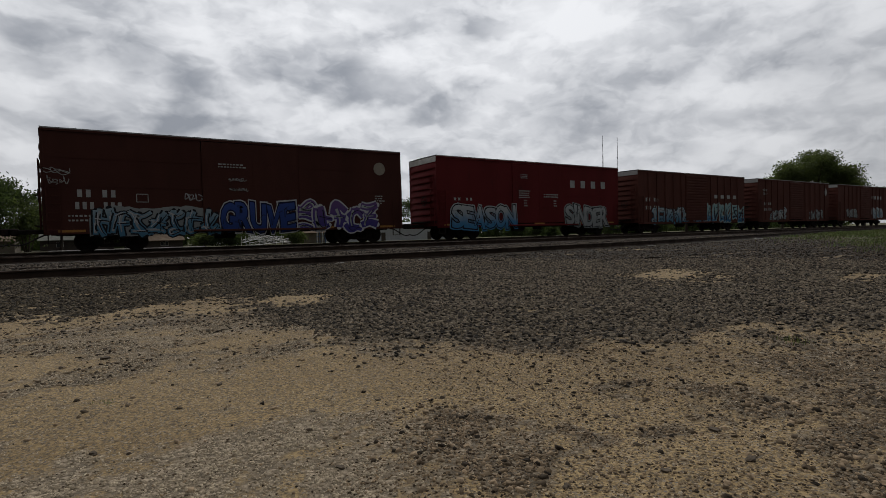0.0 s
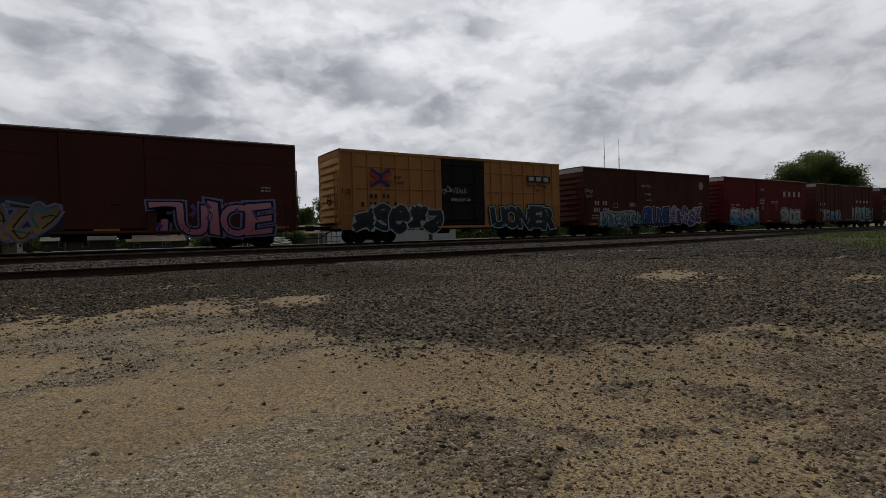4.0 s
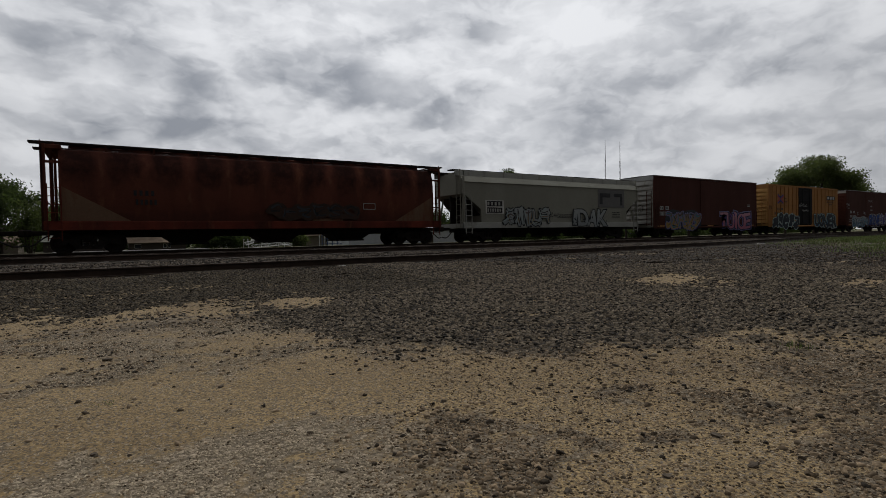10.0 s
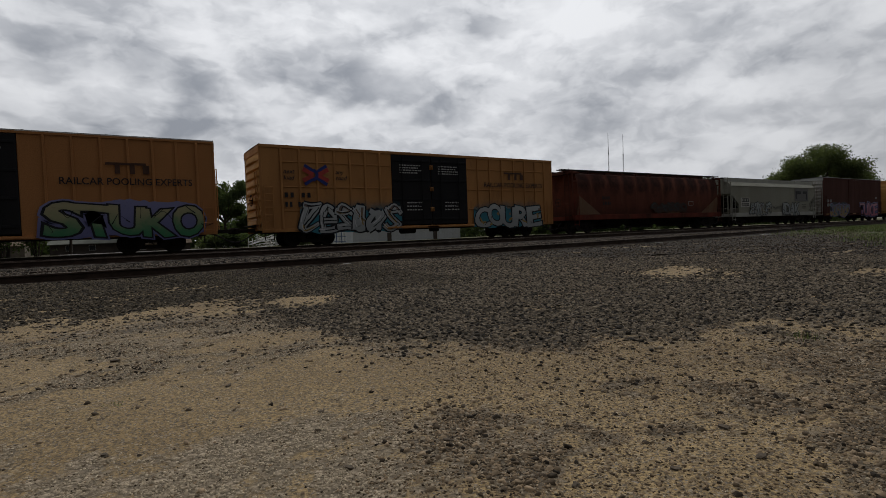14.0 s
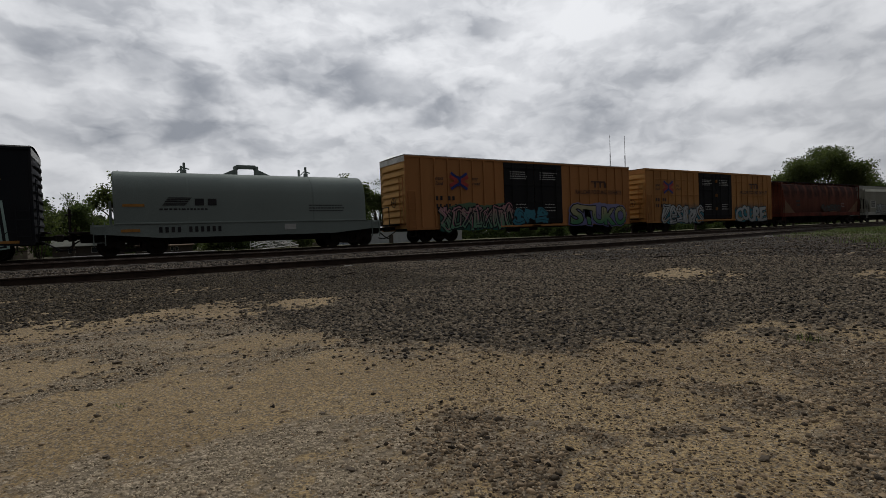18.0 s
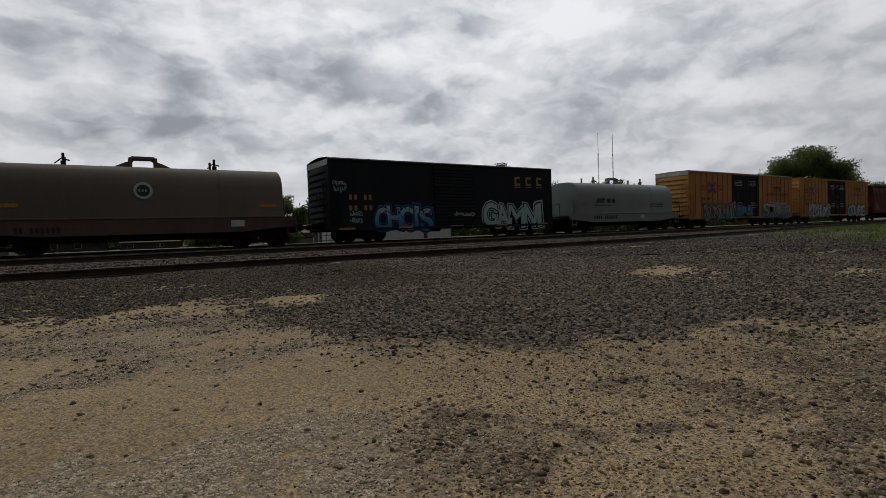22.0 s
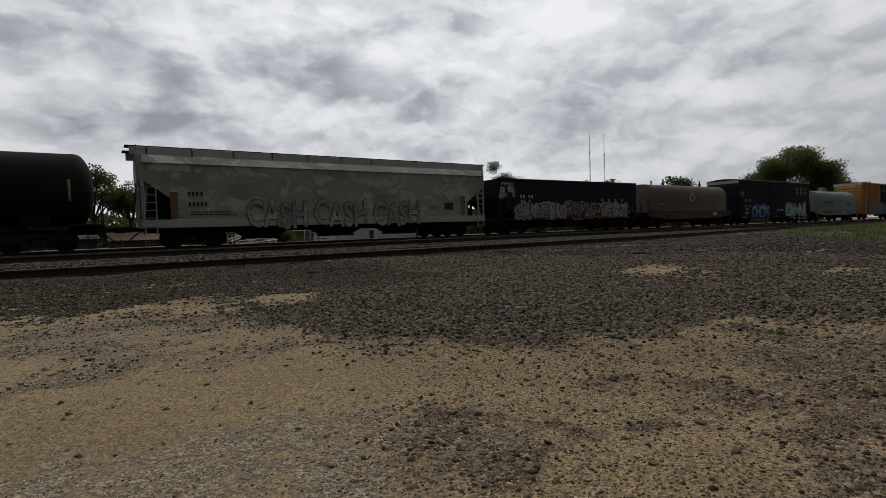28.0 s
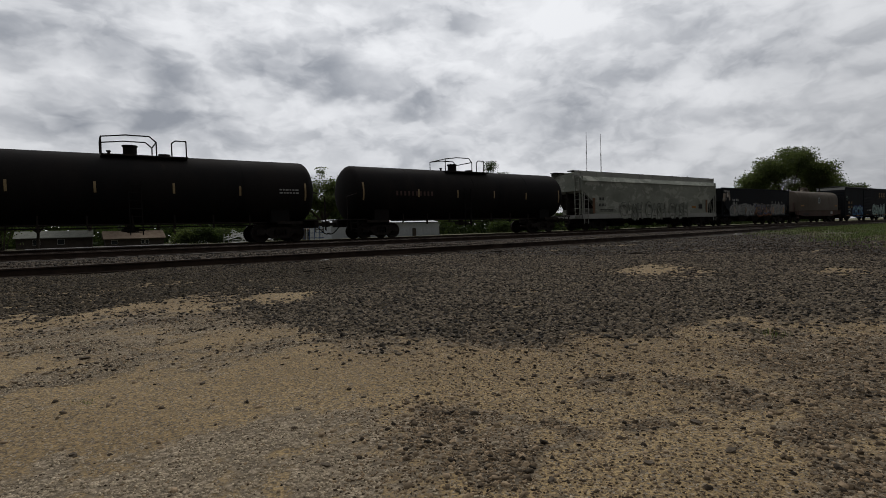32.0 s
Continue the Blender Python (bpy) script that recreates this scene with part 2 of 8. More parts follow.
    def lathe_x(self, profile, n=32, y=0.0, z=0.0):
        """Turns (x, radius) pairs round the axis along x."""
        vs, fs = [], []
        for x, r in profile:
            vs += [(x, y + r * math.cos(2 * math.pi * i / n), z + r * math.sin(2 * math.pi * i / n)) for i in range(n)]
        for j in range(len(profile) - 1):
            fs += [(j * n + i, (j + 1) * n + i, (j + 1) * n + (i + 1) % n, j * n + (i + 1) % n) for i in range(n)]
        m = (len(profile) - 1) * n
        fs += [tuple(range(n)), tuple(range(m, m + n))[::-1]]
        return self.add(vs, fs)

    def mesh(self, name, material, sharp=35):
        me = bpy.data.meshes.new(name)
        me.from_pydata(self.v, [], self.f)
        me.materials.append(material)
        fix = bmesh.new()
        fix.from_mesh(me)
        if len(self.f) < 60000:
            bmesh.ops.recalc_face_normals(fix, faces=fix.faces)
        fix.to_mesh(me)
        fix.free()
        if sharp:
            me.shade_smooth()
            me.set_sharp_from_angle(angle=radians(sharp))
        return me


def part(name, shape, material, parent, label="", at=(0, 0, 0)):
    """Links a shape (or a ready mesh) as one mesh object under a thing or a part."""
    me = shape if isinstance(shape, bpy.types.Mesh) else shape.mesh(name, material)
    ob = new(name, me)
    ob.parent = parent
    ob.location = at
    return tagged(ob, label)


def thing(name, label, category, group="", kind="", at=(0, 0, 0)):
    ob = new(name)
    ob.empty_display_size = 0.2
    ob.location = at
    return tagged(ob, label, category, group, kind)


def solid(name, shape, material, label, category="", group="", kind="", at=(0, 0, 0), sharp=35):
    ob = new(name, shape if isinstance(shape, bpy.types.Mesh) else shape.mesh(name, material, sharp))
    ob.location = at
    return tagged(ob, label, category, group, kind)


def fast_mesh(name, verts, faces, material):
    """A mesh from arrays; all faces have the same number of corners."""
    me = bpy.data.meshes.new(name)
    n = faces.shape[1]
    me.vertices.add(len(verts))
    me.vertices.foreach_set("co", np.ascontiguousarray(verts, dtype=np.float32).ravel())
    me.loops.add(faces.size)
    me.loops.foreach_set("vertex_index", np.ascontiguousarray(faces, dtype=np.int32).ravel())
    me.polygons.add(len(faces))
    me.polygons.foreach_set("loop_start", np.arange(0, faces.size, n, dtype=np.int32))
    me.materials.append(material)
    me.update(calc_edges=True)
    me.validate()
    return me


# ---- ground ----
TRACK_Y = 26.95          # centre line of the main track
MID_Y = 19.35            # centre line of the track before it
SIDE_Y = 12.85           # centre line of the siding


def siding_y(x):
    """The siding runs level with the other tracks, then swings into the middle one."""
    u = min(max((x - 8) / 57.0, 0), 1)
    return SIDE_Y + (MID_Y - SIDE_Y) * u * u * (3 - 2 * u)


def ease(a, b, x):
    u = np.clip((x - a) / (b - a), 0, 1)
    return u * u * (3 - 2 * u)


def lumps(x, y, seed, size):
    """Smooth value noise on arrays, about 0 to 1."""
    gen = np.random.default_rng(seed)
    table = gen.random((64, 64))
    gx, gy = x / size, y / size
    ix, iy = np.floor(gx).astype(int), np.floor(gy).astype(int)
    fx, fy = gx - ix, gy - iy
    fx, fy = fx * fx * (3 - 2 * fx), fy * fy * (3 - 2 * fy)
    t = lambda a, b: table[a % 64, b % 64]
    return (t(ix, iy) * (1 - fx) + t(ix + 1, iy) * fx) * (1 - fy) + (t(ix, iy + 1) * (1 - fx) + t(ix + 1, iy + 1) * fx) * fy


def ground_z(x, y):
    z = -0.39 + 0.10 * ease(8.2, 11.6, y)
    # gravel is filled in to the rail heads behind the siding's near rail
    u = np.clip((x - 8) / 57.0, 0, 1)
    side = SIDE_Y + (MID_Y - SIDE_Y) * u * u * (3 - 2 * u)
    z = z + 0.135 * ease(-0.70, -0.42, y - side) * ease(70, 50, x) - 0.06 * ease(15.6, 16.8, y) - 0.04 * ease(29.6, 31.5, y) - 0.05 * ease(33.5, 37.0, y) - 1.05 * ease(48, 120, y)
    near = ease(30, 10, np.hypot(x, y))
    z = z + near * ((lumps(x, y, 3, 1.7) - 0.5) * 0.05 + (lumps(x, y, 4, 0.45) - 0.5) * 0.022)
    return z


# patches in the yard: centre x, y, half-size across and along the line from the standpoint
SANDY = ((-0.67, 6.15, 0.40, 0.53), (0.30, 6.57, 0.32, 0.33), (1.06, 5.95, 0.34, 0.30), (1.82, 6.03, 0.38, 0.51), (0.85, 3.95, 0.42, 0.36), (-0.38, 3.86, 0.36, 0.24), (-0.04, 3.17, 0.43, 0.17), (0.22, 2.68, 0.46, 0.24),
         (-0.16, 2.66, 0.30, 0.21), (-0.25, 2.44, 0.15, 0.14), (0.55, 2.70, 0.39, 0.19), (1.00, 2.59, 0.41, 0.28), (2.52, 1.50, 0.26, 0.21), (2.74, 1.95, 0.19, 0.16), (1.96, 2.11, 0.49, 0.24),
         (1.73, 1.37, 0.26, 0.17), (1.70, 0.92, 0.20, 0.15), (1.68, 1.70, 0.20, 0.17), (1.11, 2.15, 0.21, 0.26), (1.39, 0.90, 0.18, 0.09))
STONY = ((1.11, 1.69, 0.20, 0.17), (0.93, 1.55, 0.12, 0.10), (1.08, 1.22, 0.16, 0.12), (1.48, 1.27, 0.06, 0.10), (2.08, 1.54, 0.20, 0.13), (2.35, 1.17, 0.23, 0.18), (2.19, 0.79, 0.16, 0.29), (3.06, 1.21, 0.29, 0.24),
         (0.46, 5.25, 0.99, 0.32), (-0.45, 4.57, 0.43, 0.29), (0.22, 3.71, 0.37, 0.21), (0.86, 3.37, 0.24, 0.17), (-0.15, 3.45, 0.40, 0.10), (-0.35, 5.3, 0.5, 0.3), (0.05, 4.25, 0.6, 0.12), (1.30, 4.3, 0.30, 0.4), (2.38, 2.30, 0.51, 0.14), (1.44, 3.09, 0.22, 0.17), (3.66, 1.21, 0.23, 0.31), (2.75, 0.85, 0.30, 0.45), (3.3, 0.75, 0.30, 0.6), (1.9, 0.62, 0.14, 0.2), (1.67, 1.12, 0.08, 0.08))
FAR_SAND = ((7.5, 4.9, 0.62, 0.85), (8.8, 2.8, 0.35, 0.6))
GREYISH = ((0.21, 1.77, 0.35, 0.21), (0.52, 1.93, 0.24, 0.16), (-0.04, 2.00, 0.17, 0.20), (0.82, 1.99, 0.16, 0.10), (0.60, 1.48, 0.15, 0.15), (-0.33, 3.27, 0.13, 0.15))
# where the dark ballast begins: bearing in degrees from +X, and distance
EDGE_BEARING = (5, 16.6, 27.8, 38.2, 47.0, 59.5, 68.7, 73.3, 79.9, 89.6, 97.7, 105)
EDGE_AWAY = (5.4, 4.75, 3.95, 3.60, 3.45, 3.40, 3.85, 4.75, 5.9, 6.5, 6.5, 6.6)


def patches(x, y, rows, grow=1.0):
    m = np.zeros_like(x)
    for cx, cy, a, b in rows:
        d = math.hypot(cx, cy)
        ux, uy = cx / d, cy / d
        dx, dy = x - cx, y - cy
        m = np.maximum(m, np.exp(-((dx * ux + dy * uy) / (b * grow)) ** 2 - ((dx * uy - dy * ux) / (a * grow)) ** 2))
    return m


def ragged(x, y):
    """Pushes places about, so that the edges of patches tear into streaks."""
    far = np.minimum(np.hypot(x, y), 4.5)
    dx = (lumps(x, y, 51, 0.5) - 0.5) * 0.12 * far + (lumps(x, y, 52, 0.14) - 0.5) * 0.06 * far
    dy = (lumps(x, y, 53, 0.45) - 0.5) * 0.12 * far + (lumps(x, y, 54, 0.13) - 0.5) * 0.07 * far
    return x + dx, y + dy


def ballast_mask(x, y, wide=1.0):
    """1 where the coarse dark gravel lies, 0 on the worn yard."""
    x, y = ragged(x, y)
    away = np.hypot(x, y)
    edge = np.interp(np.degrees(np.arctan2(y, x)), EDGE_BEARING, EDGE_AWAY)
    wob = (lumps(x, y, 11, 0.8) - 0.5) * 1.0 + (lumps(x, y, 12, 0.16) - 0.5) * 1.5 + (lumps(x, y, 13, 0.3) - 0.5) * 0.9
    return ease(-1.9 * wide, 1.5, (away - edge) / (0.10 * away) + wob)


def stony_mask(x, y):
    return patches(*ragged(x, y), STONY, 1.1)


def sand_mask(x, y):
    p = ragged(x, y)
    m = 0.44 * (1 - ballast_mask(x, y)) + 1.25 * patches(*p, FAR_SAND) + 0.80 * patches(*p, SANDY) - 0.55 * patches(*p, STONY, 1.1) - 0.62 * patches(*p, GREYISH, 1.15)
    m = m + 0.20 * ease(5.6, 6.4, y) * ease(3.2, 1.2, x) * ease(11.5, 9.5, y) + (lumps(x * 0.3, y, 7, 0.13) - 0.5) * 0.42 + (lumps(x * 0.4, y, 8, 0.45) - 0.5) * 0.34 + (lumps(x, y, 9, 0.09) - 0.5) * 0.45 + (lumps(x, y, 10, 0.045) - 0.5) * 0.50
    return np.clip((m - 0.02) / 0.62, 0, 1)


def ground_material():
    m = bpy.data.materials.new("gravel_and_sand")
    m.use_nodes = True
    tree = m.node_tree
    tree.nodes.clear()
    k = Nodes(tree)
    at = k.node("ShaderNodeTexCoord").outputs["Object"]
    sand = k.node("ShaderNodeAttribute")
    sand.attribute_name = "sand"
    grass = k.node("ShaderNodeAttribute")
    grass.attribute_name = "grass"
    coarse = k.node("ShaderNodeAttribute")
    coarse.attribute_name = "ballast"
    grime = k.node("ShaderNodeAttribute")
    grime.attribute_name = "grime"
    broad, grain, mottle = k.noise(at, 0.8, 5.0), k.noise(at, 55.0, 5.0, 0.65), k.noise(at, 9.0, 6.0, 0.7)
    lump = k.noise(at, 6.0, 8.0, 0.8)
    cell = k.node("ShaderNodeTexVoronoi", Vector=at, Scale=38.0)
    pebble = k.node("ShaderNodeTexVoronoi", Vector=at, Scale=70.0)
    tone = k.node("ShaderNodeSeparateColor", Color=cell.outputs["Color"]).outputs[0]
    stone = k.mix(k.ramp(tone, 0.0, 1.0), (0.013, 0.011, 0.008, 1), (0.066, 0.051, 0.035, 1))
    pale = k.mix(k.ramp(tone, 0.0, 1.0), (0.205, 0.160, 0.108, 1), (0.38, 0.308, 0.218, 1))
    stone = k.mix(coarse.outputs["Fac"], pale, stone)
    uneven = k.vmath("SCALE", stone)
    depth = k.math("ADD", 0.30, k.math("MULTIPLY", coarse.outputs["Fac"], 0.55))
    patchy = k.math("ADD", 1.0, k.math("MULTIPLY", depth, k.ramp(lump, 0.34, 0.66, -1.0, 0.8)))
    tree.links.new(patchy, uneven.node.inputs["Scale"])
    stone = uneven
    stone = k.mix(k.ramp(cell.outputs["Distance"], 0.34, 0.80), stone, k.mix(coarse.outputs["Fac"], (0.150, 0.120, 0.084, 1), (0.026, 0.021, 0.016, 1)))
    earth = k.mix(k.ramp(broad, 0.3, 0.7), (0.42, 0.302, 0.150, 1), (0.285, 0.198, 0.095, 1))
    earth = k.mix(k.ramp(grain, 0.35, 0.68), earth, (0.165, 0.118, 0.064, 1))
    spot = k.node("ShaderNodeSeparateColor", Color=pebble.outputs["Color"]).outputs[0]
    earth = k.mix(k.math("MULTIPLY", k.ramp(spot, 0.72, 0.80), k.ramp(pebble.outputs["Distance"], 0.42, 0.25)), earth, (0.16, 0.14, 0.12, 1))
    grit = k.node("ShaderNodeTexVoronoi", Vector=at, Scale=120.0)
    speck = k.node("ShaderNodeSeparateColor", Color=grit.outputs["Color"])
    earth = k.mix(k.ramp(speck.outputs[1], 0.50, 0.90, 0.0, 0.85), earth, (0.10, 0.08, 0.058, 1))
    earth = k.mix(k.ramp(speck.outputs[2], 0.84, 0.97, 0.0, 0.5), earth, (0.38, 0.32, 0.24, 1))
    edge = k.ramp(k.math("ADD", sand.outputs["Fac"], k.math("ADD", k.math("MULTIPLY", k.math("SUBTRACT", grain, 0.5), 1.1), k.math("MULTIPLY", k.math("SUBTRACT", mottle, 0.5), 1.5))), 0.22, 0.72)
    col = k.mix(edge, stone, earth)
    soil = k.mix(k.ramp(broad, 0.3, 0.7), (0.085, 0.095, 0.04, 1), (0.12, 0.10, 0.06, 1))
    col = k.mix(grass.outputs["Fac"], col, soil)
    col = k.mix(k.math("MULTIPLY", grime.outputs["Fac"], 0.85), col, (0.027, 0.022, 0.015, 1))
    bs = k.node("ShaderNodeBsdfPrincipled", Base_Color=col, Roughness=0.95)
    bs.inputs["Specular IOR Level"].default_value = 0.2
    rise = k.math("ADD", k.math("MULTIPLY", k.math("SUBTRACT", 1.0, cell.outputs["Distance"]), k.math("SUBTRACT", 1.0, edge)), k.math("ADD", k.math("MULTIPLY", grain, 0.6), k.math("MULTIPLY", mottle, 1.4)))
    bump = k.node("ShaderNodeBump", Strength=0.9, Distance=0.02, Height=rise)
    tree.links.new(bump.outputs[0], bs.inputs["Normal"])
    tree.links.new(bs.outputs[0], k.node("ShaderNodeOutputMaterial").inputs[0])
    return m


GROUND = ground_material()


def steps(fine0, fine1, d, far0, far1, grow=1.22):
    mid = list(np.arange(fine0, fine1 + d, d))
    out, s = [], d
    x = fine1 + d
    while x < far1:
        s *= grow
        x += s
        out.append(x)
    low, s, x = [], d, fine0
    while x > far0:
        s *= grow
        x -= s
        low.append(x)
    return np.array(low[::-1] + mid + out)


def build_ground():
    xs, ys = steps(-2.0, 12.0, 0.05, -3500, 3500, 1.09), steps(0.4, 9.0, 0.045, -3500, 3500, 1.075)
    ys = np.unique(np.concatenate([ys, np.arange(11.8, 19.2, 0.11)]))
    gx, gy = np.meshgrid(xs, ys)
    x, y = gx.ravel(), gy.ravel()
    z = ground_z(x, y)
    nx, ny = len(xs), len(ys)
    i = np.arange(nx * ny).reshape(ny, nx)
    faces = np.stack([i[:-1, :-1], i[:-1, 1:], i[1:, 1:], i[1:, :-1]], -1).reshape(-1, 4)
    me = fast_mesh("ground", np.stack([x, y, z], 1), faces, GROUND)
    me.attributes.new("sand", "FLOAT", "POINT").data.foreach_set("value", sand_mask(x, y).astype(np.float32))
    meadow = ease(0, 8, x - (16 + (y - 4) * 1.15)) * ease(3.4, 5.0, y)
    side = np.array([siding_y(q) for q in xs])[None].repeat(ny, 0).ravel()
    far = np.maximum(ease(37, 46, y), meadow * ease(-1.2, -2.0, y - side))
    dirt = np.maximum(ease(3.6, 2.2, np.abs(y - TRACK_Y)), 0.6 * ease(1.5, 1.0, side - y) * ease(-0.2, 0.2, side - y))
    dirt = np.maximum(dirt, 0.9 * ease(15.8, 16.8, y) * ease(40.0, 32.0, y))
    dirt = np.maximum(dirt, 0.78 * ease(6.0, 8.0, y + 0.8 * (lumps(x * 0.4, y, 15, 1.3) - 0.5)) * ease(9.0, 1.0, x) * (1 - sand_mask(x, y)))
    for key, value in (("grass", far), ("ballast", np.maximum(ballast_mask(x, y), np.maximum(0.55 * stony_mask(x, y), 0.3 * ease(0.5, 1.2, x / np.maximum(y, 0.2))))), ("grime", dirt)):
        me.attributes.new(key, "FLOAT", "POINT").data.foreach_set("value", np.clip(value, 0, 1).astype(np.float32))
    me.shade_smooth()
    solid("ground", me, GROUND, "sandy yard ground with grey gravel and ballast", "ground", kind="structure")


build_ground()

# ---- tracks ----
RAIL_FORM = [(-0.07, -0.17), (0.07, -0.17), (0.07, -0.158), (0.012, -0.14), (0.010, -0.04), (0.036, -0.03), (0.036, -0.003), (0.028, 0.0), (-0.028, 0.0), (-0.036, -0.003), (-0.036, -0.03), (-0.010, -0.04), (-0.012, -0.14), (-0.07, -0.158)]


def rail_shape(offset, line, xs, top):
    s = Shape()
    rows = []
    for x in xs:
        slope = line(x + 0.5) - line(x - 0.5)
        n = Vector((-slope, 1, 0)).normalized()
        c = Vector((x, line(x), top)) + n * offset
        rows.append([c + n * y + Vector((0, 0, z)) for y, z in RAIL_FORM])
    n = len(RAIL_FORM)
    s.v = [tuple(p) for r in rows for p in r]
    for j in range(len(rows) - 1):
        s.f += [(j * n + i, j * n + (i + 1) % n, (j + 1) * n + (i + 1) % n, (j + 1) * n + i) for i in range(n)]
    return s


def build_track(name, line, xs, top, tie_from, tie_to, label):
    track = thing(name, label, "railway track", kind="structure")
    for off in (-0.7525, 0.7525):
        part("rail", rail_shape(off, line, xs, top), RAIL, track, "rust-brown steel rail")
    tie = Shape().box(-0.11, 0.11, -1.3, 1.3, -0.18, 0, 0.012).mesh("tie", TIE)
    plate = Shape()
    for off in (-0.7525, 0.7525):
        plate.box(-0.09, 0.09, off - 0.17, off + 0.17, 0.0, 0.014)
    plate = plate.mesh("tie_plate", RAIL)
    x = tie_from
    while x < tie_to:
        slope = line(x + 0.5) - line(x - 0.5)
        t = part("tie", tie, TIE, track, at=(x, line(x), top - 0.186 + random.uniform(-0.006, 0.006)))
        t.rotation_euler = (0, 0, math.atan(slope) + random.uniform(-0.02, 0.02))
        x += 0.53 + random.uniform(-0.03, 0.03)
    return track


SIDE_TOP = -0.115
build_track("siding_track", siding_y, list(np.arange(-128, 8, 20.0)) + list(np.arange(8, 66, 3.0)), SIDE_TOP, -14, 62, "rusty siding track on half-buried wooden ties")
build_track("middle_track", lambda x: MID_Y, [-400, -100, 0, 100, 420], 0.0, -14, 80, "middle track rails on dark wooden ties and ballast")
build_track("main_track", lambda x: TRACK_Y, [-400, -100, 0, 100, 420], 0.0, -14, 90, "main track rails on dark wooden ties and ballast")
# ---- freight car parts ----
HALF = 1.58              # half the width of a car body
CARS = []
TRUCKS = []


def truck_meshes():
    bolster = Shape().box(-0.22, 0.22, -1.05, 1.05, 0.42, 0.66, 0.03).box(-0.18, 0.18, -0.2, 0.2, 0.62, 0.8, 0.02)
    frame_ = Shape()
    for s in (-1, 1):
        frame_.extrude_y([(s * 1.12, 0.34), (s * 1.12, 0.58), (s * 0.66, 0.60), (s * 0.38, 0.72), (0, 0.74), (0, 0.60), (s * 0.30, 0.58), (s * 0.30, 0.30), (0, 0.30), (0, 0.16), (s * 0.42, 0.16), (s * 0.72, 0.44), (s * 0.76, 0.34)], -0.09, 0.09)
    springs = Shape()
    for x in (-0.19, 0.0, 0.19):
        for i in range(5):
            springs.tube((x, 0, 0.31 + i * 0.055), (x, 0, 0.345 + i * 0.055), 0.075, 10)
    wheels = Shape()
    for s in (-1, 1):
        y0 = s * 0.70
        prof = [(0.0, 0.07), (0.0, 0.15), (0.03, 0.17), (0.03, 0.32), (0.0, 0.34), (0.0, 0.42), (0.105, 0.425), (0.12, 0.455), (0.15, 0.455), (0.15, 0.34), (0.09, 0.32), (0.09, 0.17), (0.15, 0.15), (0.15, 0.07)]
        n, vs, fs = 28, [], []
        for d, r in prof:
            vs += [(r * math.cos(2 * math.pi * i / n), s * (0.83 - d), r * math.sin(2 * math.pi * i / n)) for i in range(n)]
        for j in range(len(prof) - 1):
            fs += [(j * n + i, (j + 1) * n + i, (j + 1) * n + (i + 1) % n, j * n + (i + 1) % n) for i in range(n)]
        wheels.add(vs, fs)
    wheels.tube((0, -1.0, 0), (0, 1.0, 0), 0.075, 12)
    for a in range(3):
        wheels.box(0.2 * math.cos(a * 2.1) - 0.02, 0.2 * math.cos(a * 2.1) + 0.02, -0.815, -0.79, 0.2 * math.sin(a * 2.1) - 0.02, 0.2 * math.sin(a * 2.1) + 0.02)
    cap = Shape().tube((0, -0.13, 0), (0, -0.02, 0), 0.085, 12).box(-0.13, 0.13, -0.07, 0.09, -0.03, 0.15, 0.02)
    return [s.mesh(n, m) for s, n, m in ((bolster, "truck", STEEL), (frame_, "side_frame", STEEL), (springs, "spring_group", STEEL), (wheels, "wheelset", WHEEL), (cap, "bearing_cap", STEEL))]


TRUCK = truck_meshes()
SPINNING = []


def add_trucks(car, centres):
    for x in centres:
        truck = part("truck", TRUCK[0], STEEL, car, "dark cast-steel two-axle truck", at=(x, 0, 0))
        for s in (-1, 1):
            part("side_frame", TRUCK[1], STEEL, truck, at=(0, s * 1.0, 0))
            part("spring_group", TRUCK[2], STEEL, truck, at=(0, s * 1.0, 0))
            SPINNING.append(part("wheelset", TRUCK[3], WHEEL, truck, at=(s * 0.89, 0, 0.42)))
            cap = part("bearing_cap", TRUCK[4], STEEL, truck, at=(s * 0.89, -1.0, 0.42))


def coupler_shape(s, x0, x1, z=0.84):
    c = Shape().box(min(x0, x1 - s * 0.25), max(x0, x1 - s * 0.25), -0.09, 0.09, z - 0.09, z + 0.09, 0.02)
    xa, xb = sorted((x1 - s * 0.28, x1))
    c.box(xa, xb, -0.17, 0.13, z - 0.15, z + 0.15, 0.05)
    c.box(*sorted((x1 - s * 0.06, x1 + s * 0.06)), -0.19, -0.04, z - 0.13, z + 0.13, 0.04)
    return c


def hose_shape(s, x0, x1):
    pts = []
    for i in range(13):
        u = i / 12
        pts.append((x0 + (x1 - x0) * u, -0.32 - 0.1 * math.sin(u * 3.1), 0.72 - 0.42 * math.sin(u * math.pi * 0.62) ** 2))
    return Shape().path(pts, 0.032, 6)


def add_couplers(car, body_half, reach, metal=None):
    """reach: from the car's centre to the pulling face."""
    for s in (-1, 1):
        part("coupler", coupler_shape(s, s * (body_half - 0.5), s * reach), STEEL, car, "rusty knuckle coupler")
        part("brake_hose", hose_shape(s, s * (body_half - 0.1), s * (reach - 0.02)), BLACKMARK, car, "black rubber brake hose")


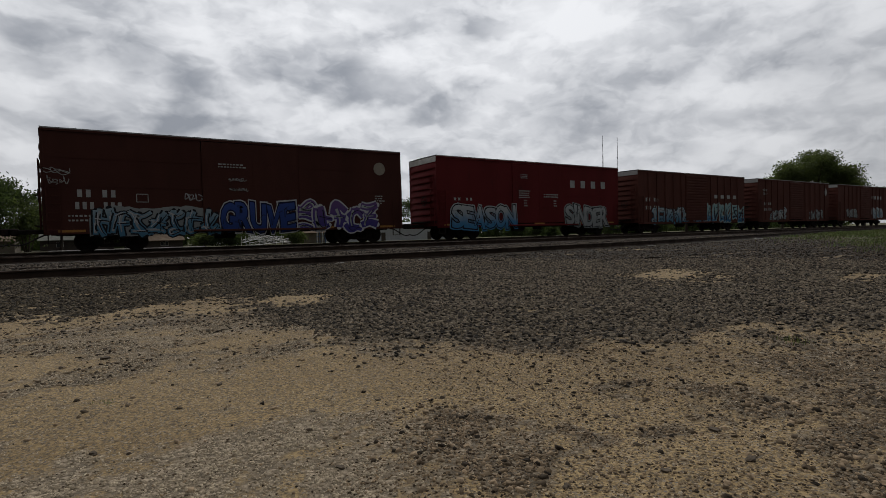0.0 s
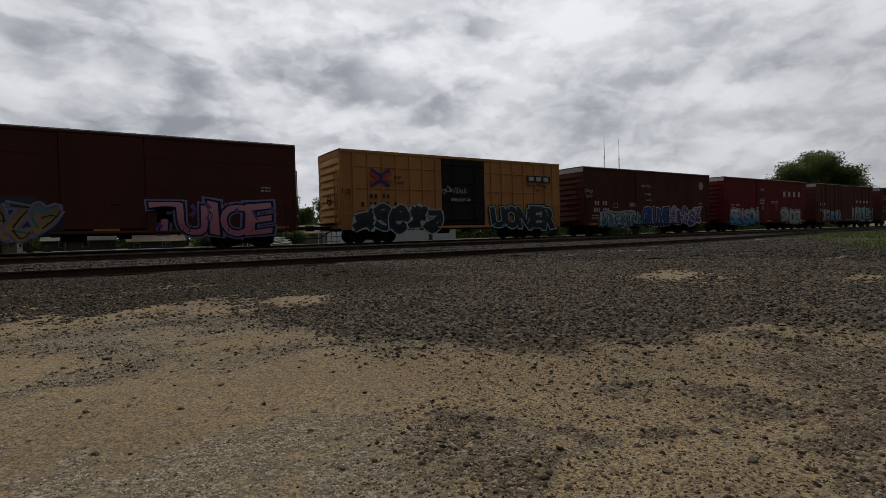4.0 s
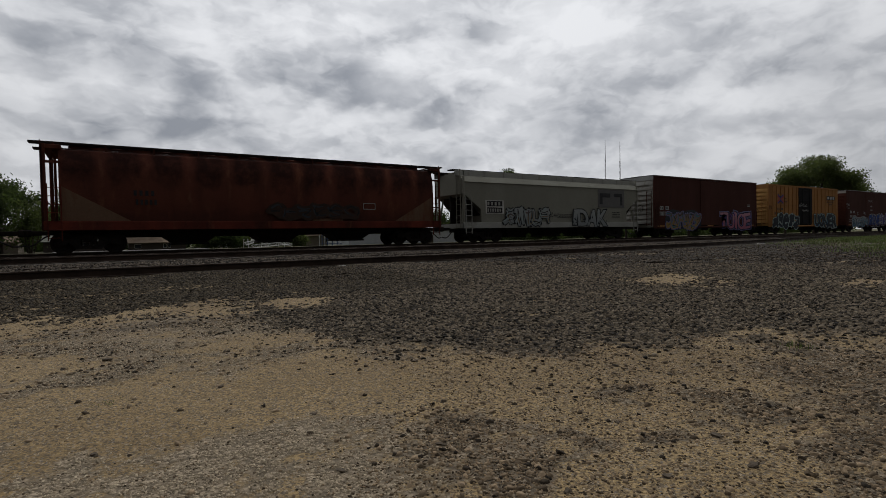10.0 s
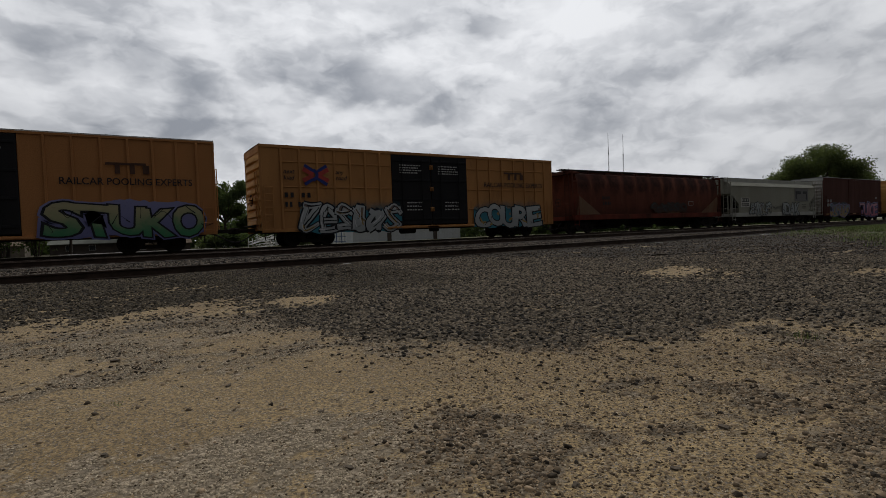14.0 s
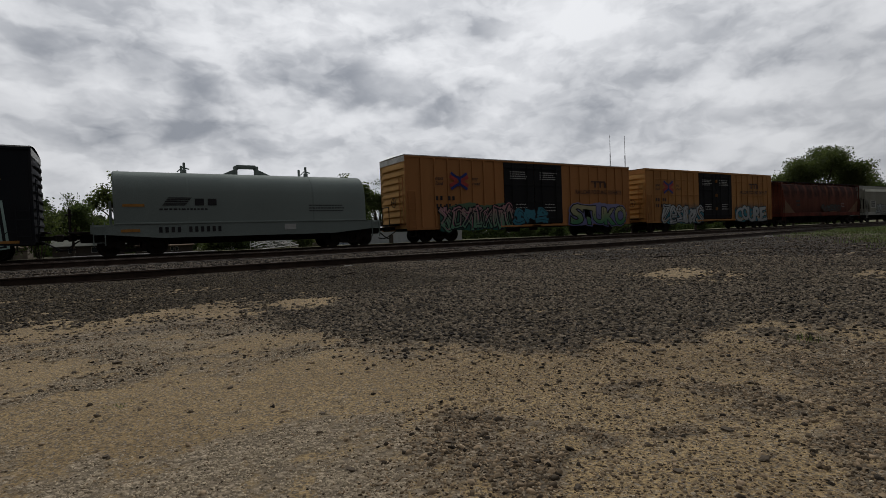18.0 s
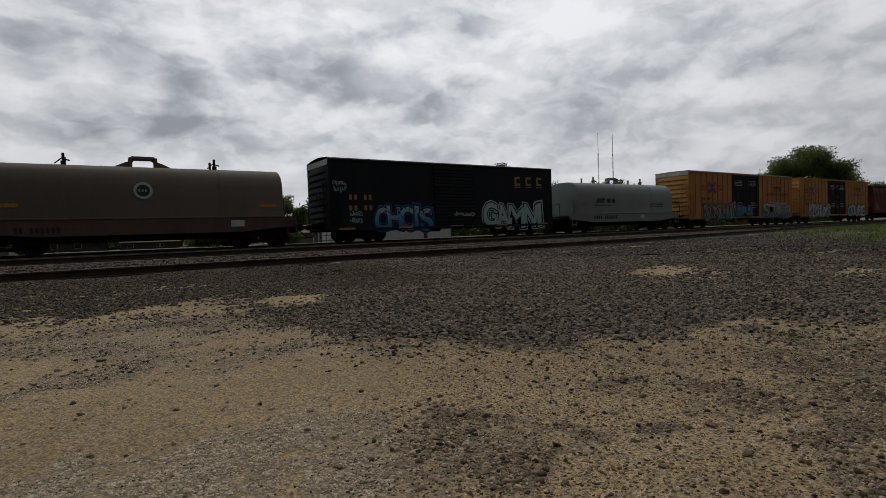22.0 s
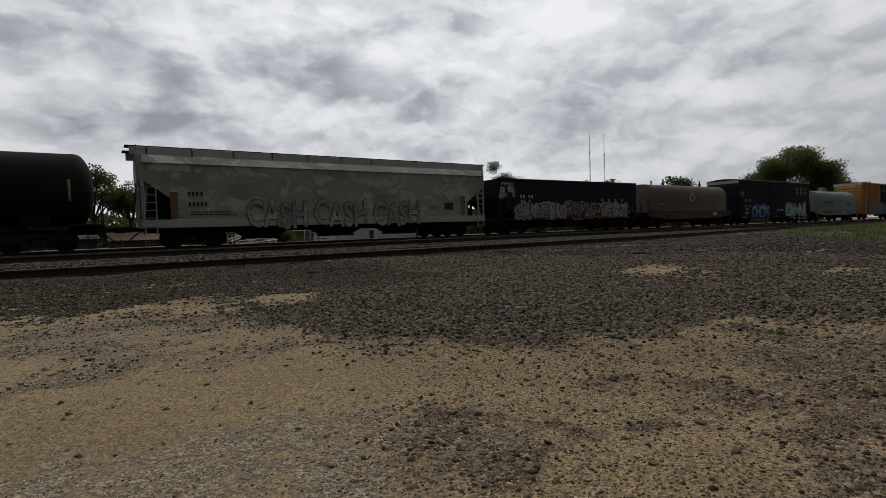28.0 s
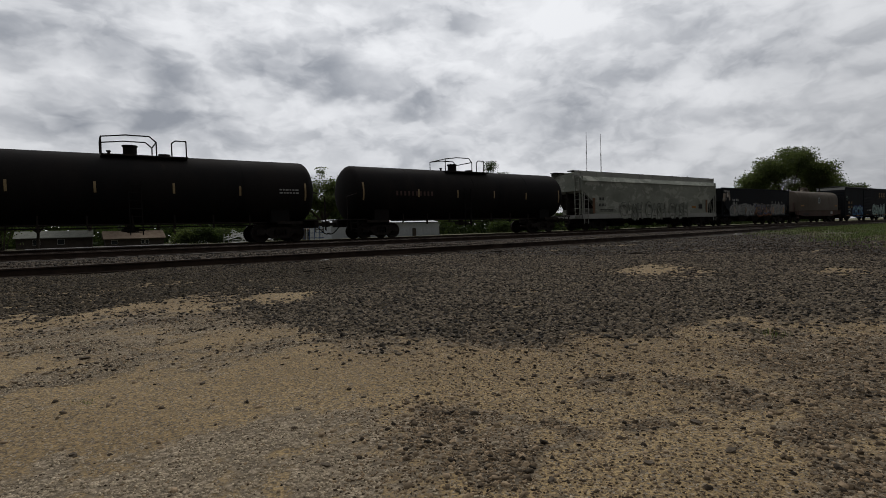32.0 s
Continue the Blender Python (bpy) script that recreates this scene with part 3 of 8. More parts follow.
def ladder_shape(x, w, y, z0, z1, along="x", pitch=0.33):
    s = Shape()
    a, b = x - w / 2, x + w / 2
    if along == "x":
        for q in (a, b):
            s.box(q - 0.02, q + 0.02, y - 0.02, y + 0.02, z0, z1)
        z = z0 + 0.12
        while z < z1:
            s.tube((a, y - 0.02, z), (b, y - 0.02, z), 0.014, 6)
            z += pitch
    else:
        for q in (a, b):
            s.box(y - 0.02, y + 0.02, q - 0.02, q + 0.02, z0, z1)
        z = z0 + 0.12
        while z < z1:
            s.tube((y, a, z), (y, b, z), 0.014, 6)
            z += pitch
    return s


def step_shape(x, y, z0, z1, w=0.42):
    s = Shape()
    for q in (x - w / 2, x + w / 2):
        s.box(q - 0.02, q + 0.02, y - 0.02, y + 0.02, z0, z1)
    return s.box(x - w / 2, x + w / 2, y - 0.05, y + 0.05, z0, z0 + 0.03)


def brake_wheel_shape(x, y, z, r=0.27):
    s = Shape()
    n = 18
    ring = [(x, y + r * math.cos(2 * math.pi * i / n), z + r * math.sin(2 * math.pi * i / n)) for i in range(n + 1)]
    s.path(ring, 0.018, 6)
    for i in range(4):
        s.tube((x, y, z), ring[int(i * n / 4)], 0.012, 5)
    return s.tube((x - 0.12, y, z), (x + 0.12, y, z), 0.03, 8)


# ---- lettering and spray paint ----
def add_bars(car, name, x, z, w, h, count, material, y=None, gap=0.52, label=""):
    """Plain bars where initials and numbers stand."""
    y = -HALF - 0.012 if y is None else y
    step = w / count
    bar = Shape().box(0, step * (1 - gap), y, y + 0.004, 0, h).mesh(name, material)
    for i in range(count):
        part(name, bar, material, car, label, at=(x + i * step, 0, z))


def text_mesh(body, size, material, y, x, z, offset=0.0, slant=0.0, squeeze=1.0, wave=0.0, name="lettering"):
    """Built-in font, laid flat on a side that faces the viewer."""
    curve = bpy.data.curves.new(name, "FONT")
    curve.body, curve.size, curve.offset, curve.shear, curve.resolution_u = body, size, offset, slant, 3
    ob = bpy.data.objects.new(name, curve)
    scene.collection.objects.link(ob)
    me = bpy.data.meshes.new_from_object(ob.evaluated_get(bpy.context.evaluated_depsgraph_get()))
    bpy.data.objects.remove(ob)
    for v in me.vertices:
        u, w = v.co.x * squeeze, v.co.y
        v.co = (x + u + wave * 0.3 * math.sin(w * 5 + u), y, z + w + wave * math.sin(u * 2.2) + wave * 0.6 * math.sin(u * 5.1 + 1))
    me.materials.clear()
    me.materials.append(material)
    return me


def spray(name, low, high, z0, z1):
    """Spray paint that fades from one colour to another up the piece."""
    m = bpy.data.materials.new(name)
    m.use_nodes = True
    tree = m.node_tree
    tree.nodes.clear()
    k = Nodes(tree)
    at = k.node("ShaderNodeTexCoord").outputs["Object"]
    z = k.node("ShaderNodeSeparateXYZ", Vector=at).outputs[2]
    cloud = k.noise(at, 2.2, 5.0, 0.6, 0.5)
    f = k.ramp(k.math("ADD", z, k.math("MULTIPLY", cloud, 0.9)), z0 + 0.3, z1 + 0.5)
    col = k.mix(f, (*low, 1), (*high, 1))
    col = k.mix(k.ramp(k.noise(at, 5.0, 6.0, 0.7), 0.60, 0.75, 0.0, 0.55), col, tuple(c * 0.35 for c in high) + (1,))
    bs = k.node("ShaderNodeBsdfPrincipled", Base_Color=col, Roughness=0.65)
    bs.inputs["Specular IOR Level"].default_value = 0.1
    tree.links.new(bs.outputs[0], k.node("ShaderNodeOutputMaterial").inputs[0])
    return m


def overspray(name, colour, z0, z1):
    """Thin spray that lets the car's paint through, more so towards its upper edge."""
    m = spray(name, colour, colour, z0, z1)
    tree = m.node_tree
    k = Nodes(tree)
    out = [n for n in tree.nodes if n.type == "OUTPUT_MATERIAL"][0]
    bs = [n for n in tree.nodes if n.type == "BSDF_PRINCIPLED"][0]
    at = k.node("ShaderNodeTexCoord").outputs["Object"]
    z = k.node("ShaderNodeSeparateXYZ", Vector=at).outputs[2]
    f = k.ramp(k.math("ADD", z, k.math("MULTIPLY", k.noise(at, 1.6, 5.0, 0.6), 0.8)), z0, z1, 0.92, 0.0)
    both = k.node("ShaderNodeMixShader", i0=f, i1=k.node("ShaderNodeBsdfTransparent").outputs[0], i2=bs.outputs[0])
    tree.links.new(both.outputs[0], out.inputs[0])
    return m


def stroke(s, pts, w, y, taper=1.0):
    """A flat band along (x, z) points."""
    n = len(pts)
    vs = []
    for i, (x, z) in enumerate(pts):
        a, b = pts[max(i - 1, 0)], pts[min(i + 1, n - 1)]
        dx, dz = b[0] - a[0], b[1] - a[1]
        d = math.hypot(dx, dz) or 1
        h = w / 2 * (1 + (taper - 1) * i / max(n - 1, 1))
        vs += [(x - dz / d * h, y, z + dx / d * h), (x + dz / d * h, y, z - dx / d * h)]
    s.add(vs, [(2 * i, 2 * i + 1, 2 * i + 3, 2 * i + 2) for i in range(n - 1)])


def curve_points(ctrl, n=10):
    """A smooth run through control points."""
    out = []
    p = [ctrl[0]] + list(ctrl) + [ctrl[-1]]
    for i in range(1, len(p) - 2):
        for j in range(n):
            t = j / n
            out.append(tuple(0.5 * ((2 * p[i][k]) + (-p[i - 1][k] + p[i + 1][k]) * t + (2 * p[i - 1][k] - 5 * p[i][k] + 4 * p[i + 1][k] - p[i + 2][k]) * t * t + (-p[i - 1][k] + 3 * p[i][k] - 3 * p[i + 1][k] + p[i + 2][k]) * t ** 3) for k in (0, 1)))
    return out + [tuple(ctrl[-1])]


KNOTS = (((0.2, 0.05), (0.12, 0.5), (0.22, 0.95)), ((0.8, 0.05), (0.88, 0.5), (0.75, 0.95)), ((0.1, 0.9), (0.5, 0.82), (0.92, 0.92)), ((0.05, 0.12), (0.5, 0.2), (0.95, 0.08)), ((0.1, 0.9), (0.5, 0.5), (0.9, 0.1)),
         ((0.1, 0.1), (0.5, 0.5), (0.9, 0.9)), ((0.15, 0.5), (0.5, 0.58), (0.9, 0.48)), ((0.5, 1.0), (0.42, 0.5), (0.55, 0.0)), ((0.1, 0.3), (0.4, 0.02), (0.85, 0.25)), ((0.15, 0.7), (0.5, 1.02), (0.9, 0.7)))


def add_graffiti(car, x0, x1, z0, z1, count, fill, outline, shine=None, seed=0, cloud=None, y=None, thick=0.34, haze=1.0, label="spray-painted graffiti piece"):
    """An unreadable piece: knots of crossing bands with an outline, inner lines, highlights and a cloud behind."""
    rnd = random.Random(seed)
    y = (-HALF - 0.013) if y is None else y
    step = (x1 - x0) / count
    h = z1 - z0
    body, edge, glint, inner, back, accent = Shape(), Shape(), Shape(), Shape(), Shape(), Shape()
    w = thick * min(step, h)
    for i in range(count):
        runs = rnd.sample(KNOTS, 4)
        up, grow, lean = rnd.uniform(-0.06, 0.06) * h, rnd.uniform(0.9, 1.08), rnd.uniform(-0.2, 0.2)
        e = i * 0.0012
        for j, run_ in enumerate(runs):
            ctrl = []
            for u, v in run_:
                u, v = u + rnd.uniform(-0.12, 0.12), v + rnd.uniform(-0.10, 0.10)
                ctrl.append((x0 + step * (i - 0.1 + 1.2 * (u + lean * (v - 0.5))), z0 + up + (0.06 + 0.88 * v * grow) * h))
            pts = curve_points(ctrl, 5)
            wide = w * rnd.uniform(0.75, 1.2)
            taper = rnd.uniform(0.6, 1.3)
            stroke(edge, pts, wide + 0.11 * h, y - 0.004 - e - j * 0.00005, taper)
            for c in (pts[0], pts[-1]):
                disc(edge, c, wide * 0.45, y - 0.004 - e - j * 0.00005, 7)
            stroke(body, pts, wide, y - 0.0045 - e - j * 0.00005, taper)
            if rnd.random() < 0.5:
                stroke(accent, pts[1:-2], wide * 0.5, y - 0.0047 - e, 0.4)
            if rnd.random() < 0.75:
                stroke(inner, [(a + rnd.uniform(-0.03, 0.03) + wide * 0.2, b) for a, b in pts[2:-1]], rnd.uniform(0.03, 0.08), y - 0.0049 - e, 0.6)
            if rnd.random() < 0.7:
                cut = rnd.randrange(0, 4)
                stroke(glint, [(a - wide * 0.24, b + wide * 0.20) for a, b in pts[cut:cut + 5]], wide * 0.16, y - 0.0051 - e)
    if cloud:
        spray_cloud(back, x0, x1, z0, z0 + h * 1.04 * haze, y, rnd)
        part("graffiti_cloud", back, cloud, car, "soft sprayed background of the graffiti")
    piece = part("graffiti", body, fill, car, label)
    part("outline", edge, outline, piece)
    part("inner_line", inner, INK, piece)
    part("accent", accent, FILL[rnd.choice(("grey", "cyan", "lilac", "gold", "silver", "night"))], piece)
    if shine:
        part("highlight", glint, shine, piece)
    return piece


def spray_cloud(s, x0, x1, z0, z1, y, rnd):
    """A sprayed patch with a softly lumpy outline."""
    n = max(12, int((x1 - x0) * 6))
    h, phase = z1 - z0, rnd.uniform(0, 6)
    vs = []
    for i in range(n + 1):
        u = i / n
        fall = min(1.0, 6 * u, 6 * (1 - u)) ** 0.5
        top = z1 - 0.10 * h * (1 - fall) * 4 + 0.05 * h * math.sin(u * n * 0.42 + phase) + rnd.uniform(-0.03, 0.03) * h
        low = z0 + 0.04 * h * math.sin(u * n * 0.6 + phase) + rnd.uniform(-0.02, 0.02) * h
        vs += [(x0 - 0.12 + (x1 - x0 + 0.24) * u, y, low), (x0 - 0.12 + (x1 - x0 + 0.24) * u, y, max(low + 0.1, top))]
    s.add(vs, [(2 * i, 2 * i + 2, 2 * i + 3, 2 * i + 1) for i in range(n)])


def add_letters(car, word, x0, x1, z0, z1, fill, outline, halo=None, seed=0, y=None, cloud=None, haze=1.1, tight=0.10, fat=0.035, accent=None, label="bold spray-painted letter with an outline"):
    """A readable sprayed word: swollen letters that lean on one another, each with its outline and halo."""
    rnd = random.Random(seed)
    y = (-HALF - 0.013) if y is None else y
    n, h = len(word), z1 - z0
    if cloud:
        back = Shape()
        spray_cloud(back, x0, x1, z0, z0 + h * haze, y + 0.002, rnd)
        part("graffiti_cloud", back, cloud, car, "soft sprayed background of the graffiti")
    wide = [0.55 if ch in "I1i" else 1.25 if ch in "MW" else 1.0 for ch in word]
    unit = (x1 - x0) / sum(wide)
    x = x0
    for i, ch in enumerate(word):
        w = unit * wide[i]
        up, grow, lean, flare = rnd.uniform(-0.05, 0.05), rnd.uniform(0.94, 1.08), rnd.uniform(-0.16, 0.16), rnd.uniform(-0.14, 0.14)
        ref = text_mesh(ch, 1.0, fill, 0, 0, 0, fat)
        a0, a1 = min(v.co.x for v in ref.vertices), max(v.co.x for v in ref.vertices)
        c0, c1 = min(v.co.z for v in ref.vertices), max(v.co.z for v in ref.vertices)
        letter = None
        for name, mat, off, dy in (("graffiti_letter", fill, fat, 0.004), ("outline", outline, fat + 0.040, 0.002), ("halo", halo, fat + 0.075, 0.0)):
            if mat is None:
                continue
            me = ref if off == fat else text_mesh(ch, 1.0, mat, 0, 0, 0, off)
            me.materials.clear()
            me.materials.append(mat)
            for v in me.vertices:
                u, q = (v.co.x - a0) / (a1 - a0), (v.co.z - c0) / (c1 - c0)
                u = 0.5 + (u - 0.5) * (0.62 if ch in "I1" else 1.0)
                bow = 0.05 * math.sin(q * 3.4 + i * 1.7)
                v.co = (x + w * (0.5 + (u - 0.5) * (1 + tight + flare * (q - 0.5)) + lean * (q - 0.5) + bow), y - dy - 0.0007 * i, z0 + h * (up + q * grow + 0.05 * math.sin(u * 3.0 + i)))
            if letter is None:
                letter = part(name, me, mat, car, label)
            else:
                part(name, me, mat, letter)
        lines, specks = Shape(), Shape()
        for j in range(4):
            p = [(x + w * rnd.uniform(0.0, 1.0), z0 + h * rnd.uniform(0.08, 0.95))]
            for _ in range(2):
                p.append((p[-1][0] + w * rnd.uniform(-0.35, 0.35), min(z1, max(z0, p[-1][1] + h * rnd.uniform(-0.35, 0.35)))))
            if j < 2:
                stroke(lines, curve_points(p, 4), rnd.uniform(0.02, 0.05), y - 0.0052 - 0.0007 * i, 0.5)
            else:
                stroke(specks, p[:2], rnd.uniform(0.05, 0.16) * h, y - 0.0046 - 0.0007 * i, rnd.uniform(0.3, 0.8))
        part("inner_line", lines, INK, letter)
        if accent:
            part("accent", specks, accent, letter)
        x += w


def disc(s, c, r, y, n=16, squash=1.0):
    s.add([(c[0] + r * math.cos(2 * math.pi * i / n), y, c[1] + squash * r * math.sin(2 * math.pi * i / n)) for i in range(n)], [tuple(range(n))])


def add_tag(car, x, z, w, h, material, seed, y=None, width=0.03):
    """A thin looping scrawl that cannot be read."""
    rnd = random.Random(seed)
    y = -HALF - 0.012 if y is None else y
    s = Shape()
    for row in range(2 if h > 0.5 else 1):
        hh = h / (2 if h > 0.5 else 1)
        n = max(13, int(w / hh * 9))
        zz = z + (h - hh) * (1 - row)
        ctrl = []
        for i in range(n):
            a = i * 2.1 + rnd.uniform(-0.7, 0.7)
            ctrl.append((x + w * i / (n - 1) + 0.26 * hh * math.cos(a) * rnd.uniform(0.2, 2.0), zz + hh * (0.5 + 0.52 * math.sin(a) * rnd.uniform(0.2, 1.1))))
        cut = rnd.randrange(3, n - 2)
        for piece in (ctrl[:cut], ctrl[cut:]):
            if len(piece) > 1:
                stroke(s, curve_points(piece, 6), width, y - 0.001 * row, rnd.uniform(0.5, 1.2))
    return part("scrawled_tag", s, material, car)


# ---- box cars ----
def add_side(car, length, z0, z1, side, material, holes=()):
    y = -HALF if side < 0 else HALF
    xs = [-length / 2] + [q for a, b in holes for q in (a, b)] + [length / 2]
    for a, b in zip(xs[::2], xs[1::2]):
        if b - a > 0.02:
            part("side_wall", Shape().box(a, b, *sorted((y, y - side * 0.06)), z0, z1), material, car)


def roof_shape(length, z1, peak, ribs, roof_rib=0.009):
    s = Shape()
    prof = [(-HALF - 0.03, z1 - 0.02), (-HALF - 0.03, z1 + 0.03), (-0.6, z1 + peak * 0.86), (0, z1 + peak), (0.6, z1 + peak * 0.86), (HALF + 0.03, z1 + 0.03), (HALF + 0.03, z1 - 0.02)]
    s.extrude_x(prof, -length / 2, length / 2)
    step = length / ribs
    for i in range(ribs + 1):
        x = -length / 2 + i * step
        w = 0.05
        s.extrude_x([(p, q + roof_rib) for p, q in prof[1:-1]] + [(HALF * 0.9, z1), (-HALF * 0.9, z1)], max(x - w, -length / 2), min(x + w, length / 2))
    return s


def end_shape(s_, half, z0, z1, peak):
    e = Shape()
    xa, xb = sorted((s_ * (half - 0.05), s_ * half))
    e.add([(x, y, z) for x in (xa, xb) for y, z in ((-HALF, z0), (HALF, z0), (HALF, z1), (0, z1 + peak - 0.04), (-HALF, z1))],
          [(0, 1, 2, 3, 4), (9, 8, 7, 6, 5), (0, 5, 6, 1), (1, 6, 7, 2), (2, 7, 8, 3), (3, 8, 9, 4), (4, 9, 5, 0)])
    return e


def end_rib_mesh(material, z_h=0.40, depth=0.13):
    """One pressed corrugation of an end wall, tapering at its tips; it points along +x."""
    s = Shape()
    n = 9
    rows = []
    for i in range(n):
        u = -1 + 2 * i / (n - 1)
        k = (1 - abs(u) ** 3)
        y = u * (HALF - 0.10)
        rows.append([(0, y, -z_h / 2 * (0.4 + 0.6 * k)), (depth * k, y, -z_h * 0.34), (depth * k, y, -z_h * 0.1), (0, y, z_h / 2 * (0.4 + 0.6 * k))])
    s.v = [p for r in rows for p in r]
    for j in range(n - 1):
        for i in range(3):
            s.f.append((j * 4 + i, (j + 1) * 4 + i, (j + 1) * 4 + i + 1, j * 4 + i + 1))
    return s.mesh("end_rib", material)


def box_car(name, label, u0, u1, colour, z0=0.70, z1=4.88, peak=0.05, end_paint=None, roof=None, posts=(), post_w=0.11, bands=(), doors=(), door_paint=None, door_style="plug", flaps=True, trucks=3.0, panel_lines=()):
    half = (u1 - u0) / 2
    car = thing(name, label, "freight car", "freight train cars")
    CARS.append((car, (u0 + u1) / 2))
    L = half * 2
    end_paint, roof = end_paint or colour, roof or WHITE
    add_side(car, L, z0 + 0.1, z1, -1, colour, [(a, b) for a, b in doors])
    add_side(car, L, z0 + 0.1, z1, 1, colour)
    part("floor", Shape().box(-half, half, -HALF + 0.07, HALF - 0.07, 1.0, 1.1), STEEL, car)
    part("roof", roof_shape(L, z1, peak, 14), roof, car, "ribbed steel roof")
    part("side_sill", Shape().box(-half, half, -HALF - 0.02, -HALF + 0.05, z0, z0 + 0.16, 0.01), colour, car)
    part("side_sill", Shape().box(-half, half, HALF - 0.05, HALF + 0.02, z0, z0 + 0.16, 0.01), colour, car)
    part("top_chord", Shape().box(-half, half, -HALF - 0.035, -HALF + 0.02, z1 - 0.12, z1 - 0.02, 0.01), colour, car)
    part("centre_sill", Shape().box(-half + 0.3, half - 0.3, -0.35, 0.35, 0.66, 0.98), STEEL, car, "dark underframe beam")
    cross = Shape()
    for i in range(7):
        x = -half * 0.55 + i * half * 1.1 / 6
        cross.box(x - 0.06, x + 0.06, -HALF + 0.1, HALF - 0.1, 0.74, 1.0)
    part("cross_bearers", cross, STEEL, car)
    part("brake_gear", Shape().tube((-1.6, -0.7, 0.62), (-0.7, -0.7, 0.62), 0.2, 14).box(0.4, 0.9, -0.85, -0.5, 0.5, 0.78, 0.03).tube((-half * 0.7, -0.55, 0.7), (half * 0.7, -0.55, 0.7), 0.03, 6), STEEL, car, "brake reservoir and pipe below the floor")
    rib = end_rib_mesh(end_paint)
    for s in (-1, 1):
        wall = part("end_wall", end_shape(s, half, z0 + 0.1, z1, peak), end_paint, car)
        for i in range(9):
            r = part("end_rib", rib, end_paint, wall, at=(s * half, 0, z0 + 0.55 + i * (z1 - z0 - 0.9) / 8.6))
            if s < 0:
                r.rotation_euler = (0, 0, math.pi)
        part("top_end_panel", Shape().box(*sorted((s * half, s * (half + 0.03))), -HALF + 0.02, HALF - 0.02, z1 - 0.34, z1 - 0.03, 0.01), roof, wall)
        part("corner_post", Shape().box(*sorted((s * (half - 0.09), s * (half + 0.012))), -HALF - 0.012, -HALF + 0.09, z0 + 0.12, z1 - 0.03, 0.01), colour, car)
        part("ladder", ladder_shape(s * (half - 0.34), 0.42, -HALF - 0.075, 0.78, 2.2 if s > 0 else 2.9), colour, car)
        part("sill_step", step_shape(s * (half - 0.34), -HALF + 0.02, 0.34, z0 + 0.05), STEEL, car)
        part("end_ladder", ladder_shape(-HALF + 0.38, 0.42, s * (half + 0.10), 0.9, z1 - 1.2, "y"), colour, car)
        part("end_platform", Shape().box(*sorted((s * half, s * (half + 0.34))), -0.9, 0.9, 1.05, 1.09), STEEL, car, "open steel crossover platform")
    part("brake_wheel", brake_wheel_shape(-half - 0.2, -0.45, 2.3), STEEL, car, "spoked hand-brake wheel")
    if posts:
        post = Shape().box(-post_w / 2, post_w / 2, -HALF - 0.055, -HALF, z0 + 0.16, z1 - 0.12, 0.015).mesh("side_post", colour)
        for x in posts:
            part("side_post", post, colour, car, at=(x, 0, 0))
    for zb in bands:
        edges = [-half] + [q for a, b in doors for q in (a, b)] + [half]
        for a, b in zip(edges[::2], edges[1::2]):
            part("side_band", Shape().box(a + 0.9 if a == -half else a + 0.1, b - 0.9 if b == half else b - 0.1, -HALF - 0.03, -HALF, zb - 0.03, zb + 0.03, 0.01), colour, car)
    for zb in panel_lines:
        part("side_seam", Shape().box(-half + 0.1, half - 0.1, -HALF - 0.008, -HALF, zb - 0.02, zb + 0.02), colour, car)
    for a, b in doors:
        add_door(car, a, b, z0 + 0.22, z1 - 0.14, door_paint or colour, door_style)
        part("door_track", Shape().box(a - 0.4, b + 1.3 if door_style != "plug" else b + 0.4, -HALF - 0.13, -HALF - 0.02, z0 + 0.02, z0 + 0.12, 0.015), colour, car)
    add_trucks(car, (-half + trucks - 0.75, half - trucks + 0.75))
    add_couplers(car, half, half + 1.2)
    return car


def add_door(car, a, b, z0, z1, material, style):
    y = -HALF
    door = part("door", Shape().box(a + 0.02, b - 0.02, y - 0.03, y + 0.03, z0, z1, 0.01), material, car, "large steel side door")
    if style == "flush":
        for x in (a + 0.02, (a + b) / 2, b - 0.06):
            part("door_seam", Shape().box(x, x + 0.04, y - 0.036, y - 0.03, z0, z1), material, door)
        part("door_lever", Shape().box((a + b) / 2 + 0.2, (a + b) / 2 + 0.55, y - 0.06, y - 0.03, z0 + 1.0, z0 + 1.06, 0.01), material, door)
    elif style == "ribbed":
        n = 16
        slat = Shape().box(a + 0.08, b - 0.08, y - 0.065, y - 0.028, -0.07, 0.07, 0.03).mesh("door_rib", material)
        for i in range(n):
            part("door_rib", slat, material, door, at=(0, 0, z0 + 0.25 + i * (z1 - z0 - 0.4) / (n - 1)))
    else:
        for i in range(4):
            z = z0 + 0.3 + i * (z1 - z0 - 0.6) / 3
            part("door_beam", Shape().box(a + 0.06, b - 0.06, y - 0.06, y - 0.03, z - 0.06, z + 0.06, 0.015), material, door)
        for x in (a + (b - a) * 0.25, a + (b - a) * 0.75):
            part("locking_bar", Shape().tube((x, y - 0.085, z0 + 0.1), (x, y - 0.085, z1 - 0.1), 0.025, 8), material, door)
            part("door_lever", Shape().box(x - 0.28, x + 0.04, y - 0.13, y - 0.10, z0 + 1.02, z0 + 1.08, 0.01).tube((x, y - 0.06, z0 + 1.05), (x, y - 0.14, z0 + 1.05), 0.05, 8), material, door)
    return door


